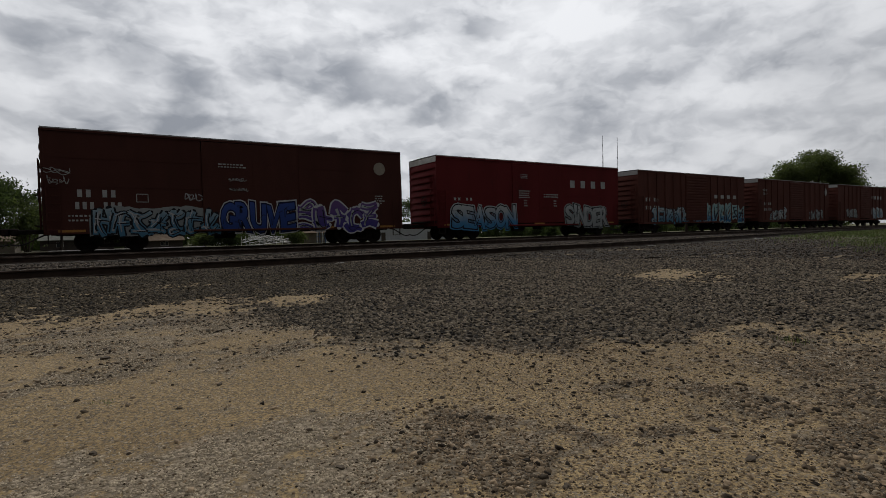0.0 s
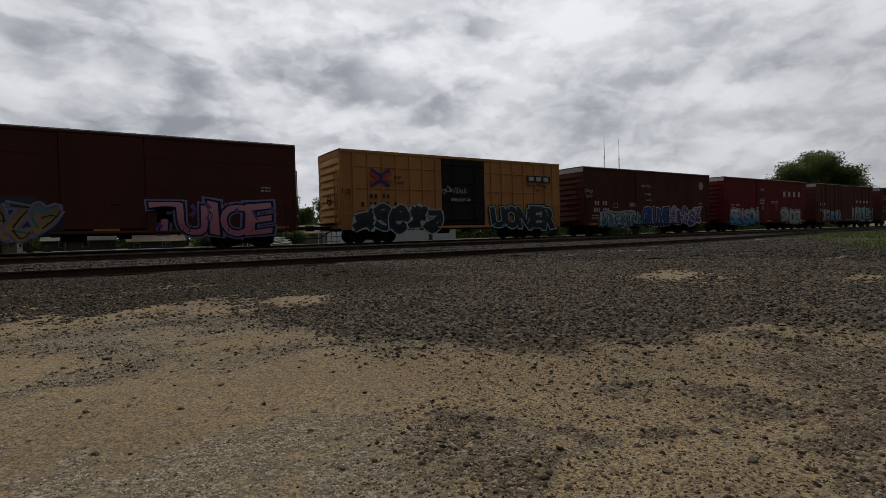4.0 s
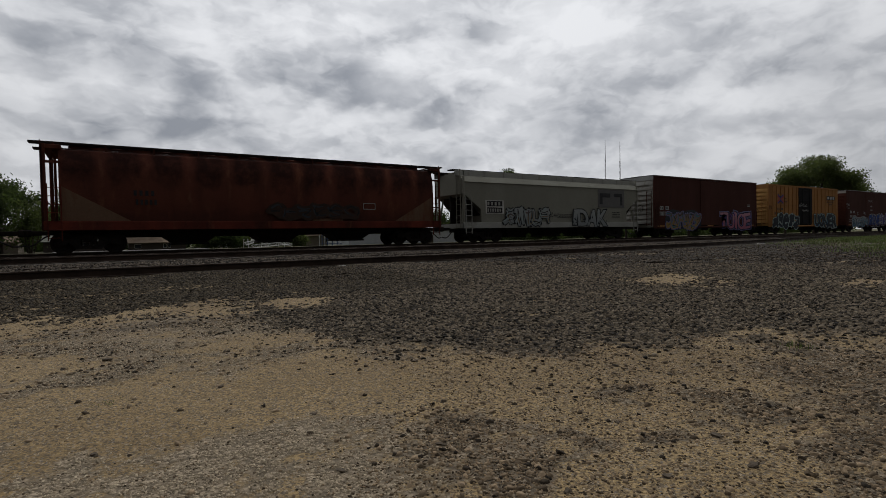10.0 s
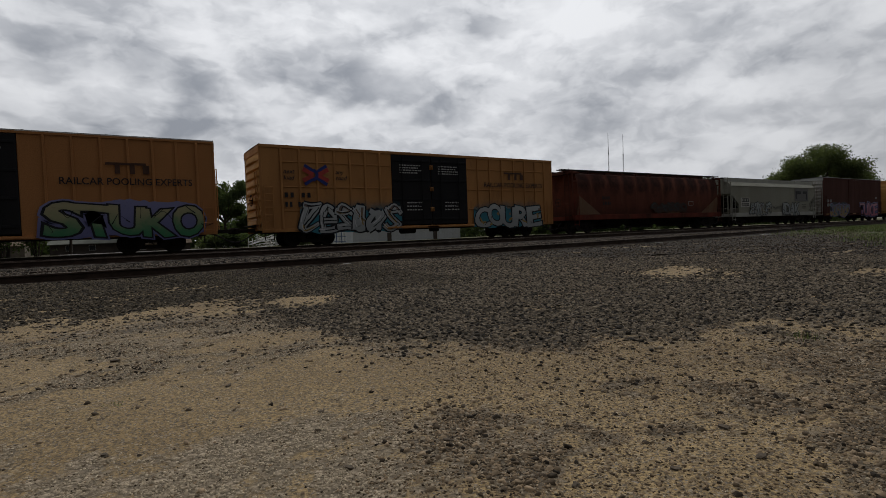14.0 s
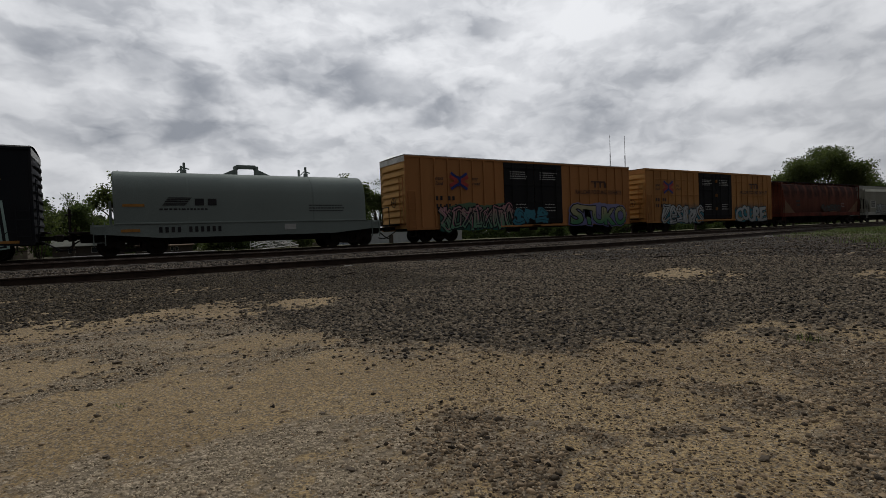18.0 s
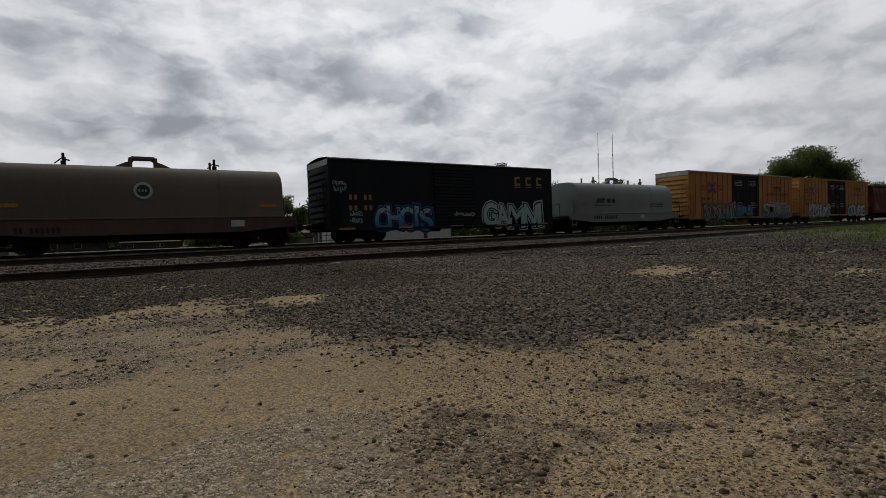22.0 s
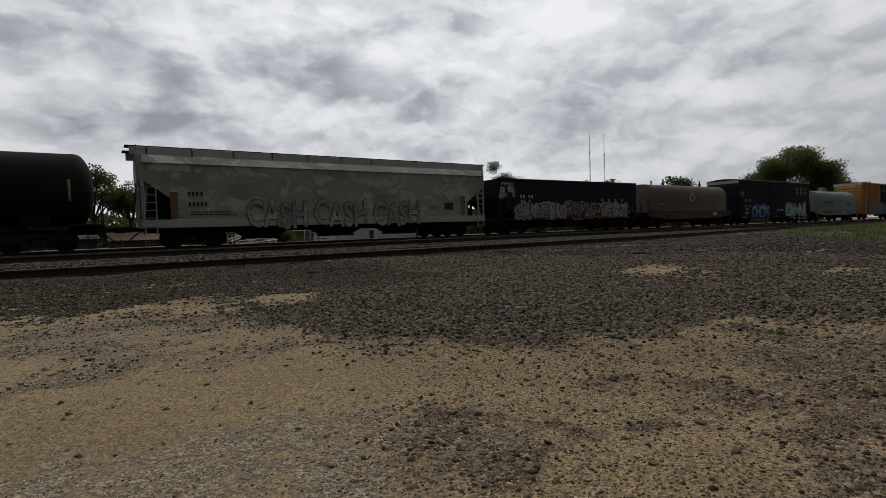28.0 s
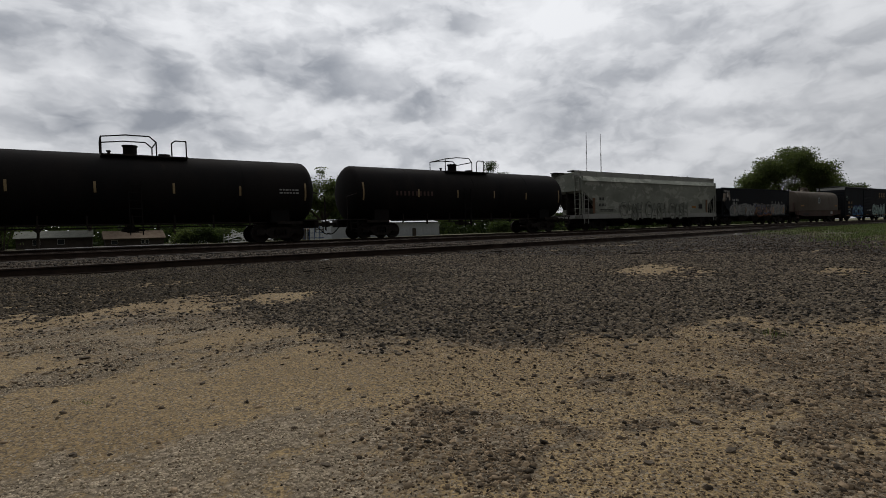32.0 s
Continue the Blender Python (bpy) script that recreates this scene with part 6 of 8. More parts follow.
    small_print(h, 5.2, 1.55, 0.9, 0.5, 3, BLACKMARK, y=-HALF - 0.006, seed=14)
    add_tag(h, -1.1, 1.45, 0.8, 0.45, BLACKMARK, 11, y=-HALF - 0.006)
    small_print(h, -0.3, 1.5, 1.2, 0.3, 3, BLACKMARK, y=-HALF - 0.006, seed=15)
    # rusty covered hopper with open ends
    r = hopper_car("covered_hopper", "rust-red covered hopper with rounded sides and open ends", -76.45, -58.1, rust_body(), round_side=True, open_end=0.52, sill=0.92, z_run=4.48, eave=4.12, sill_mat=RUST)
    low, eave = 1.26, 4.12
    for q in (-1, 1):
        zs = [1.30 + i * 0.2 for i in range(8)]
        side_strip(r, "buff_patch", [(z, *sorted((q * 8.64, q * (8.64 - 2.4 * (1 - i / 7.0))))) for i, z in enumerate(zs)], RUSTPALE, low, eave, "bare buff-coloured patch")
    dim = surface("faded_spray", (0.040, 0.026, 0.020), 0.8, 0.0, (0.085, 0.038, 0.028), 3.0, 0.6)
    add_graffiti(r, -0.7, 3.9, 1.45, 2.1, 6, dim, surface("faded_line", (0.055, 0.035, 0.026), 0.8), None, seed=66, y=-HALF - 0.012)
    marks(r, -6.13, -5.27, 2.36, 0.22, (4,), BLACKMARK, -HALF - 0.01)
    marks(r, -6.06, -5.2, 1.98, 0.22, (5,), BLACKMARK, -HALF - 0.01)
    part("buff_stencil", quad_shape(1.56, 3.16, 1.3, 1.42, -HALF + 0.03, 0.03), RUSTPALE, r)
    part("stencil_frame", Shape().box(4.3, 5.0, SIDE, SIDE + 0.003, 1.9, 1.93).box(4.3, 5.0, SIDE, SIDE + 0.003, 2.2, 2.23).box(4.3, 4.33, SIDE, SIDE + 0.003, 1.9, 2.23).box(4.97, 5.0, SIDE, SIDE + 0.003, 1.9, 2.23), MARK, r)
    reflectors(r, 8.6, 1.12, 4)
    # two long yellow box cars with double black doors
    for u0, mat, seed in ((-97.2, YELLOW, 71), (-118.05, ORANGE_TAN, 81)):
        first = seed == 71
        t = box_car("box_car", "long yellow ribbed box car with black double doors and silver graffiti" if first else "long orange-tan box car with black double doors and green graffiti", u0, u0 + 18.87, mat, roof=YELLOW if first else WHITE, end_paint=YELLOW_END,
                    posts=[-8.45, -7.55, -6.65, -5.75, -4.9, -4.05, -3.2, 3.3, 4.2, 5.15, 6.1, 7.0, 7.9, 8.7], bands=(4.12, 2.9, 1.75) if first else (), post_w=0.1,
                    doors=((-2.5, 0.0), (0.0, 2.5)), door_paint=DOORBLACK, trucks=3.3)
        emblem_x(t, -6.74 if first else -5.9, 3.5, 1.3, 1.05, SIDE - 0.062)
        part("slogan", text_mesh("next\nload", 0.30, BLACKMARK, SIDE - 0.05, -8.36 if first else -7.55, 3.55, 0.004, 0.25, 1.0), BLACKMARK, t)
        part("slogan", text_mesh("any\nroad", 0.30, BLACKMARK, SIDE - 0.05, -5.72 if first else -4.98, 3.58, 0.004, 0.25, 1.05), BLACKMARK, t)
        q = 0.0 if first else 0.8
        marks(t, -8.33 + q, -6.92 + q, 2.38, 0.24, (2, 2), BLACKMARK, SIDE - 0.048)
        marks(t, -8.31 + q, -6.6 + q, 1.92, 0.25, (2, 2, 2), BLACKMARK, SIDE - 0.048)
        part("slogan", text_mesh("RAILCAR POOLING EXPERTS", 0.40, BLACKMARK, SIDE - 0.05, 3.72, 3.08 if first else 2.86, 0.004, 0.0, 0.93), BLACKMARK, t, "dark painted slogan lettering")
        zt = 3.55 if first else 3.32
        part("company_mark", Shape().box(5.3, 6.75, SIDE - 0.05, SIDE - 0.046, zt + 0.36, zt + 0.46).box(5.62, 5.8, SIDE - 0.05, SIDE - 0.046, zt, zt + 0.36).box(6.15, 6.33, SIDE - 0.05, SIDE - 0.046, zt, zt + 0.36).box(6.62, 6.86, SIDE - 0.05, SIDE - 0.046, zt, zt + 0.36), surface("slogan_brown", (0.09, 0.045, 0.03), 0.6), t, "dark brown painted company mark")
        for x in (-2.0, 0.5):
            small_print(t, x, 3.75, 1.5, 0.55, 4, MARK, y=SIDE - 0.02, seed=seed + int(x))
            small_print(t, x + 0.4, 1.7, 1.0, 0.6, 3, MARK, y=SIDE - 0.02, seed=seed + 5)
        if first:
            add_graffiti(t, -7.5, -2.1, 0.62, 2.0, 6, FILL["silver"], INK, WHITELINE, seed=seed, cloud=CYANHAZE, y=SIDE - 0.066, haze=1.36)
            add_letters(t, "COURE", 3.0, 8.2, 0.62, 1.9, FILL["silver"], INK, None, seed=seed + 1, cloud=CYANHAZE, y=SIDE - 0.066, haze=1.42, tight=0.16, accent=FILL["gold"])
        else:
            add_graffiti(t, -7.2, -1.9, 0.62, 2.1, 7, FILL["multi"], INK, FILL["pink"], seed=seed, cloud=DARKTEAL, y=SIDE - 0.066)
            add_letters(t, "STUKO", 3.2, 8.8, 0.75, 2.0, FILL["green"], INK, FILL["lilac"], seed=seed + 1, cloud=FILL["lilac"], y=SIDE - 0.066, haze=1.15, label="yellow-green spray-painted letter with a dark outline")
            add_graffiti(t, -1.9, 1.0, 0.9, 1.8, 3, FILL["cyan"], INK, None, seed=seed + 2, y=SIDE - 0.10)
    # coil car with grey-green hood
    c1 = coil_car("coil_car", "grey-green coil car with a rounded steel hood", -131.75, -120.5, HOODGREEN, 6.45, HOODGREEN)
    small_print(c1, -3.95, 1.90, 2.2, 0.22, 1, BLACKMARK, y=-HALF - 0.02, seed=20)
    for i in range(5):
        part("company_mark", Shape().extrude_y([(-3.84 + i * 0.05, 2.10 + i * 0.075), (-2.95 + i * 0.06, 2.10 + i * 0.075), (-2.9 + i * 0.06, 2.145 + i * 0.075), (-3.8 + i * 0.05, 2.145 + i * 0.075)], SIDE - 0.012, SIDE - 0.008), BLACKMARK, c1)
    add_bars(c1, "company_mark", -2.55, 2.10, 1.05, 0.30, 2, BLACKMARK, SIDE - 0.012, gap=0.3)
    marks(c1, -4.0, -1.4, 0.93, 0.24, (4, 6), BLACKMARK, SIDE - 0.02)
    part("yellow_stencil", quad_shape(-5.3, -4.5, 2.05, 2.16, SIDE - 0.02), ORANGE, c1)
    part("yellow_stencil", quad_shape(-5.4, -4.7, 0.98, 1.1, SIDE - 0.02), ORANGE, c1)
    part("small_panel", quad_shape(1.35, 1.9, 0.93, 1.2, SIDE - 0.02), MARK, c1)
    small_print(c1, 2.6, 1.8, 2.0, 0.4, 3, BLACKMARK, y=-HALF - 0.02, seed=25)
    # black box car
    x = box_car("box_car", "black box car with yellow initials and mint graffiti", -150.2, -134.35, BLACK, z0=0.58, z1=4.36, peak=0.16, roof=ROOFGREY, doors=((-1.6, 1.32),), door_style="ribbed")
    for i in range(3):
        q = 4.62 + i * 0.95
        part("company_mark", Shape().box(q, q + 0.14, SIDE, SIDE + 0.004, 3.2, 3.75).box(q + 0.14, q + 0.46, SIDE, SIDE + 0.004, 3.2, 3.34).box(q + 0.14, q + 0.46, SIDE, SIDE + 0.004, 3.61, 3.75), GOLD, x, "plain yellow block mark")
        part("company_mark", quad_shape(q - 0.02, q + 0.48, 3.06, 3.12), GOLD, x)
    marks(x, -6.83, -5.42, 2.22, 0.27, (2, 2), GOLD)
    marks(x, -6.85, -4.53, 1.66, 0.26, (2, 2, 2), GOLD)
    add_letters(x, "CHCIS", -5.4, -1.75, 0.56, 1.85, FILL["teal"], INK, FILL["blue"], seed=91, accent=FILL["blue"], label="teal spray-painted letter fading to blue")
    add_letters(x, "GAMNI", 2.0, 7.0, 0.58, 2.02, FILL["mint"], INK, FILL["mint"], seed=92, tight=0.14, label="mint spray-painted letter with a dark outline")
    add_tag(x, -7.7, 2.6, 0.7, 0.7, TEALINE, 12)
    add_tag(x, -6.8, 0.95, 0.7, 0.7, TEALINE, 13)
    add_tag(x, -0.2, 1.25, 1.4, 0.3, MARK, 14, y=SIDE - 0.07)
    reflectors(x, 7.9, 0.66)
    # coil car with grey-brown hood
    c2 = coil_car("coil_car", "grey-brown coil car with a rounded steel hood", -164.05, -152.55, HOODTAN, 6.4, FRAMEBROWN, top=3.68, deck=1.36)
    for rr, mat, dy in ((0.36, MARK, 0.0), (0.25, surface("emblem_green", (0.03, 0.06, 0.045), 0.6), -0.004)):
        o = Shape()
        disc(o, (-0.15, 2.55), rr, SIDE - 0.03 + dy, 24)
        part("round_emblem", o, mat, c2)
    add_bars(c2, "round_emblem_text", -0.32, 2.5, 0.36, 0.1, 3, MARK, SIDE - 0.042)
    marks(c2, -4.48, -2.99, 0.84, 0.22, (2, 6), BLACKMARK, SIDE - 0.02)
    for q in (-5.1, 4.6):
        part("yellow_stencil", quad_shape(q, q + 0.8, 1.85, 2.0, SIDE - 0.02), ORANGE, c2)
    part("consolidated_panel", quad_shape(3.3, 3.9, 0.95, 1.25, SIDE - 0.02), MARK, c2)
    # black open hopper
    o_ = open_hopper("open_hopper", "black open-top hopper covered in silver graffiti", -180.65, -166.45, BLACK, top=3.55)
    marks(o_, -5.26, -4.01, 2.33, 0.2, (2, 2), MARK, -HALF - 0.014)
    marks(o_, -5.22, -4.26, 2.02, 0.2, (2, 1), MARK, -HALF - 0.014)
    add_graffiti(o_, -5.7, -1.0, 0.95, 2.0, 6, FILL["dust"], INK, WHITELINE, seed=101, cloud=FILL["dust"], y=-HALF - 0.012)
    add_graffiti(o_, -1.0, 2.7, 0.95, 2.1, 5, FILL["night"], FILL["rusty"], WHITELINE, seed=102, y=-HALF - 0.012)
    add_graffiti(o_, 2.6, 5.9, 0.95, 2.0, 4, FILL["dust"], INK, FILL["rusty"], seed=103, cloud=FILL["dust"], y=-HALF - 0.012)
    add_graffiti(o_, -7.0, -5.8, 2.3, 3.15, 2, FILL["tan"], INK, WHITELINE, seed=104, y=-HALF - 0.012)
    for i, x_ in enumerate((-4.9, -2.7, -0.6, 1.6, 3.2, 5.6)):
        part("reflector", quad_shape(x_, x_ + 0.12, 1.15, 1.75, -HALF - 0.026), ORANGE, o_, "upright dirty orange reflective strip")
    add_tag(o_, -6.9, 3.15, 1.1, 0.25, MARK, 15, y=-HALF - 0.012)
    marks(o_, 2.9, 5.6, 2.14, 0.2, (1, 1, 1, 1), FILL["dust"], -HALF - 0.02, "faded_mark", 0.5)
    # pale covered hopper with long outlined lettering
    u = hopper_car("covered_hopper", "pale grey covered hopper with black outlined lettering", -200.5, -181.85, PALE, sill_mat=GREYSILL, z_run=4.43, eave=4.0, sill=0.85, chutes=3, fascia=True)
    part("graffiti", text_mesh("CASH CASH CASH", 1.78, DULLINK, -HALF - 0.05, -5.05, 0.80, 0.068, 0.0, 0.655, 0.07), DULLINK, u, "black outlined spray lettering")
    part("graffiti", text_mesh("CASH CASH CASH", 1.78, PALE, -HALF - 0.054, -5.05, 0.80, 0.034, 0.0, 0.655, 0.07), PALE, u)
    marks(u, -7.49, -6.81, 2.25, 0.19, (4,), BLACKMARK, -HALF - 0.004)
    marks(u, -7.48, -6.65, 1.79, 0.2, (5,), BLACKMARK, -HALF - 0.004)
    small_print(u, -7.4, 1.40, 2.2, 0.22, 2, BLACKMARK, y=-HALF - 0.004, seed=30)
    part("consolidated_panel", quad_shape(6.3, 6.9, 1.6, 2.0, -HALF - 0.006), BLACKMARK, u)
    part("yellow_stencil", quad_shape(5.2, 5.85, 1.66, 1.84, -HALF - 0.006), ORANGE, u)
    for x_ in (-8.2, 7.5):
        part("rust_stripe", quad_shape(x_, x_ + 0.3, 1.25, 2.4, -HALF - 0.004), RUSTPALE, u)
    # black tank cars
    t1 = tank_car("tank_car", "black tank car with pale reflective strips", -218.75, -202.1, TANKBLACK, -0.6, strips=((-7.6, 2.55, 0.95), (-4.1, 2.5, 0.45), (-1.3, 2.5, 0.45), (1.58, 2.5, 0.45), (4.36, 2.45, 0.45), (7.5, 2.45, 0.85)))
    add_bars(t1, "reporting_mark", -5.6, 2.35, 2.6, 0.26, 10, surface("dull_red_lettering", (0.10, 0.06, 0.052), 0.6), -1.545)
    t2 = tank_car("tank_car", "black tank car with a railed dome platform", -237.0, -220.5, TANKBLACK, 0.1, strips=((-7.6, 2.55, 0.95), (-4.1, 2.5, 0.45), (-1.3, 2.5, 0.45), (1.58, 2.5, 0.45), (4.36, 2.45, 0.45), (7.5, 2.45, 0.85)))
    small_print(t2, 6.2, 2.35, 1.0, 0.3, 2, MARK, y=-1.54, seed=33)


build_train()
# ---- beyond the tracks ----
LEAF = leaf_surface("leaf_green", (0.050, 0.068, 0.030), (0.030, 0.042, 0.020))
LEAF_PALE = leaf_surface("spring_leaf", (0.082, 0.100, 0.046), (0.050, 0.064, 0.030))
LEAF_MID = leaf_surface("summer_leaf", (0.064, 0.084, 0.037), (0.038, 0.052, 0.024))
BARK = surface("bark", (0.075, 0.06, 0.048), 0.95, 0.0, (0.04, 0.032, 0.026), 6.0, 0.8, (1, 1, 0.3), 40.0, 0.6)
LEAVES = {}


def tree(label, x, y, height, width, seed, leaf=LEAF, leaves=6000, size=0.28, base=None, bare=0.25):
    base = float(ground_z(np.array([float(x)]), np.array([float(y)]))[0]) if base is None else base
    rnd = random.Random(seed)
    gen = np.random.default_rng(seed)
    t = thing("tree", label, "tree", "trees behind the tracks", at=(x, y, base))
    trunk = Shape()
    top = height * bare
    trunk.tube((0, 0, -0.1), (0.1, 0, top), height * 0.026, 9, height * 0.019)
    tips = []
    n = 9
    for i in range(n):
        a = 2 * math.pi * (i + rnd.random() * 0.6) / n
        reach = width / 2 * rnd.uniform(0.45, 0.95)
        rise = top + (height - top) * rnd.uniform(0.25, 0.9)
        p = Vector((0.1, 0, top * rnd.uniform(0.8, 1.0)))
        q = Vector((reach * math.cos(a) * 0.5, reach * math.sin(a) * 0.5, (p.z + rise) / 2 + 0.3))
        r = Vector((reach * math.cos(a), reach * math.sin(a), rise))
        trunk.tube(p, q, height * 0.012, 6, height * 0.008).tube(q, r, height * 0.008, 5, height * 0.003)
        tips += [r, (q + r) / 2, q + (r - q) * 0.8]
        for j in range(3):
            c = q + (r - q) * rnd.uniform(0.2, 0.8)
            d = c + Vector((rnd.uniform(-1, 1), rnd.uniform(-1, 1), rnd.uniform(0.1, 0.9))) * width * 0.16
            trunk.tube(c, d, height * 0.004, 4, height * 0.002)
            tips.append(d)
    tips.append(Vector((0, 0, height * 0.93)))
    part("trunk", trunk, BARK, t)
    # leaves in uneven clumps round the branch tips
    tips = np.array([tuple(p) for p in tips])
    weight = gen.random(len(tips)) + 0.3
    pick = gen.choice(len(tips), leaves, p=weight / weight.sum())
    spread = np.clip(gen.normal(0, 1, (leaves, 3)), -2.0, 2.0) * np.array([0.062, 0.062, 0.045]) * np.array([width, width, height])
    c = tips[pick] + spread
    c[:, 2] = np.clip(c[:, 2], height * bare * 0.55, height)
    u = gen.normal(0, 1, (leaves, 3))
    u /= np.linalg.norm(u, axis=1)[:, None]
    w = np.cross(u, gen.normal(0, 1, (leaves, 3)))
    w /= np.linalg.norm(w, axis=1)[:, None]
    s = size * gen.uniform(0.5, 1.25, (leaves, 1))
    verts = np.stack([c - u * s, c + w * s * 0.5, c + u * s, c - w * s * 0.5], 1).reshape(-1, 3)
    part("crown", fast_mesh("crown", verts, np.arange(leaves * 4).reshape(-1, 4), leaf), leaf, t)
    return t


def build_trees():
    tree("large green tree with an uneven crown beyond the tracks", 117.3, 46.4, 15.0, 19.5, 1, LEAF_PALE, 56000, 0.20)
    for i, (x, y, h, w) in enumerate(((180, 58, 12.5, 14), (205, 66, 13, 16), (150, 66, 11, 12), (100, 62, 10.5, 11), (88, 68, 10.2, 11))):
        tree("distant green tree beyond the tracks", x, y, h, w, 20 + i, LEAF, 8000, 0.28)
    for i, (x, y, h, w, leaf, n) in enumerate(((-8.2, 62, 7.4, 8, LEAF, 6000), (-3.6, 64, 6.4, 6.5, LEAF_MID, 5000), (0.6, 60, 7.6, 5.5, LEAF_PALE, 3200), (3.6, 60, 6.3, 5, LEAF_PALE, 4500), (6.6, 62, 6.2, 5.5, LEAF_PALE, 5000),
                                               (10.3, 60, 6.9, 5.0, LEAF_MID, 7000), (8.0, 61, 6.2, 4.0, LEAF_MID, 5000), (13.4, 60, 3.4, 3.4, LEAF, 2600), (14.5, 72, 5.0, 6, LEAF_PALE, 4000), (28.4, 60, 8.0, 5.0, LEAF_PALE, 5200), (24.2, 60.5, 8.5, 5.5, LEAF_PALE, 5200), (18.6, 60, 5.4, 4.6, LEAF_PALE, 4200), (30, 70, 6.0, 7, LEAF, 4500), (59, 70, 12.1, 9.0, LEAF, 30000), (66, 76, 10.5, 9, LEAF, 9000), (44, 74, 6.5, 8, LEAF, 4500), (74, 74, 9.5, 10, LEAF, 5000),
                                               (-14, 66, 7, 8, LEAF, 4500), (-20, 64, 7.5, 9, LEAF, 4500))):
        k = 2.5 if x > -2 else 1.0      # most stand beyond the houses
        tree("leafy green tree behind the tracks" if leaf is LEAF else "light green spring tree behind the tracks", x * k, y * k, h if k == 1 else (h - 0.5) * k + 1.8, w * k, 40 + i, leaf, int(n * 1.9), 0.15 * k * 0.92, bare=0.42 if 0 < x < 12 else 0.25)


build_trees()


def shrub(label, x, y, h, w, seed, leaf=LEAF, leaves=2600, size=0.2):
    gen = np.random.default_rng(seed)
    base = float(ground_z(np.array([float(x)]), np.array([float(y)]))[0])
    t = thing("bush", label, "bush", "bushes behind the tracks", at=(x, y, base))
    stems = Shape()
    rnd = random.Random(seed)
    tips = []
    for i in range(10):
        a = rnd.uniform(0, 6.28)
        p = Vector((math.cos(a) * w * 0.4 * rnd.random(), math.sin(a) * w * 0.4 * rnd.random(), h * rnd.uniform(0.3, 0.85)))
        stems.tube((p.x * 0.2, p.y * 0.2, -0.05), p, 0.05, 5, 0.015)
        tips.append(tuple(p))
    part("stem", stems, BARK, t)
    tips = np.array(tips)
    c = tips[gen.integers(0, 10, leaves)] + gen.normal(0, 1, (leaves, 3)) * (w * 0.13, w * 0.13, h * 0.14)
    c[:, 2] = np.clip(c[:, 2], 0.05, h)
    u = gen.normal(0, 1, (leaves, 3))
    u /= np.linalg.norm(u, axis=1)[:, None]
    v = np.cross(u, gen.normal(0, 1, (leaves, 3)))
    v /= np.linalg.norm(v, axis=1)[:, None]
    s = size * gen.uniform(0.5, 1.2, (leaves, 1))
    verts = np.stack([c - u * s, c + v * s * 0.55, c + u * s, c - v * s * 0.55], 1).reshape(-1, 3)
    part("foliage", fast_mesh("foliage", verts, np.arange(leaves * 4).reshape(-1, 4), leaf), leaf, t)


def build_bushes():
    rnd = random.Random(77)
    for i in range(7):
        shrub("dark green bush at the edge of the lot", 17 + i * 3.2 + rnd.uniform(-0.6, 0.6), 118 + rnd.uniform(-2, 3), rnd.uniform(3.0, 4.6), rnd.uniform(4.2, 5.6), 200 + i, LEAF if i % 3 else LEAF_PALE, 4000, 0.22)
    for i in range(6):
        shrub("dense dark green bush behind the tracks", -15.5 + i * 1.9 + rnd.uniform(-0.4, 0.4), 57 + rnd.uniform(-1, 2), rnd.uniform(3.6, 5.0), rnd.uniform(3.6, 4.6), 260 + i, LEAF if i < 5 else LEAF_PALE, 4200 if i < 5 else 2600, 0.15)
    for i in range(10):
        shrub("dark green bush far behind the tracks", 84 + i * 7.5, 96 + rnd.uniform(-4, 4), rnd.uniform(3.0, 4.6), rnd.uniform(5, 7.5), 230 + i, LEAF, 3400, 0.24)


build_bushes()

# far woods along the horizon: uncountable, one object
def far_woods():
    gen = np.random.default_rng(5)
    n = 62000
    x = gen.uniform(-220, 520, n)
    y = 165 + gen.uniform(0, 30, n) + 0.02 * x
    top = 5.5 + 4.5 * lumps(x, y * 0, 31, 17.0) + 2.0 * lumps(x, y * 0, 32, 5.0)
    z = -1.6 + top * gen.random(n) ** 0.95
    c = np.stack([x, y, z], 1)
    u = gen.normal(0, 1, (n, 3))
    u /= np.linalg.norm(u, axis=1)[:, None]
    v = np.cross(u, gen.normal(0, 1, (n, 3)))
    v /= np.linalg.norm(v, axis=1)[:, None]
    s = gen.uniform(0.5, 1.2, (n, 1))
    verts = np.stack([c - u * s, c + v * s * 0.6, c + u * s, c - v * s * 0.6], 1).reshape(-1, 3)
    solid("far_woods", fast_mesh("far_woods", verts, np.arange(n * 4).reshape(-1, 4), LEAF), LEAF, "dark green line of distant woods", "woods", kind="stuff")


far_woods()

CONCRETE = surface("pale_concrete", (0.26, 0.25, 0.235), 0.9, 0.0, (0.19, 0.18, 0.165), 0.5, 0.6, fine=14.0, bump=0.1)
METALWALL = surface("grey_metal_wall", (0.50, 0.52, 0.55), 0.5, 0.1, (0.42, 0.44, 0.47), 0.4, 0.5, (1, 1, 0.2))
TANWALL = surface("tan_block_wall", (0.17, 0.145, 0.11), 0.9, 0.0, (0.12, 0.10, 0.08), 0.6, 0.6, fine=9.0)
ROOFBROWN = surface("brown_shingles", (0.21, 0.16, 0.115), 0.95, 0.0, (0.14, 0.10, 0.075), 0.9, 0.7, fine=6.0, bump=0.3)
ROOFSAGE = surface("grey_green_shingles", (0.15, 0.155, 0.13), 0.95, 0.0, (0.11, 0.115, 0.10), 0.9, 0.7, fine=6.0, bump=0.3)
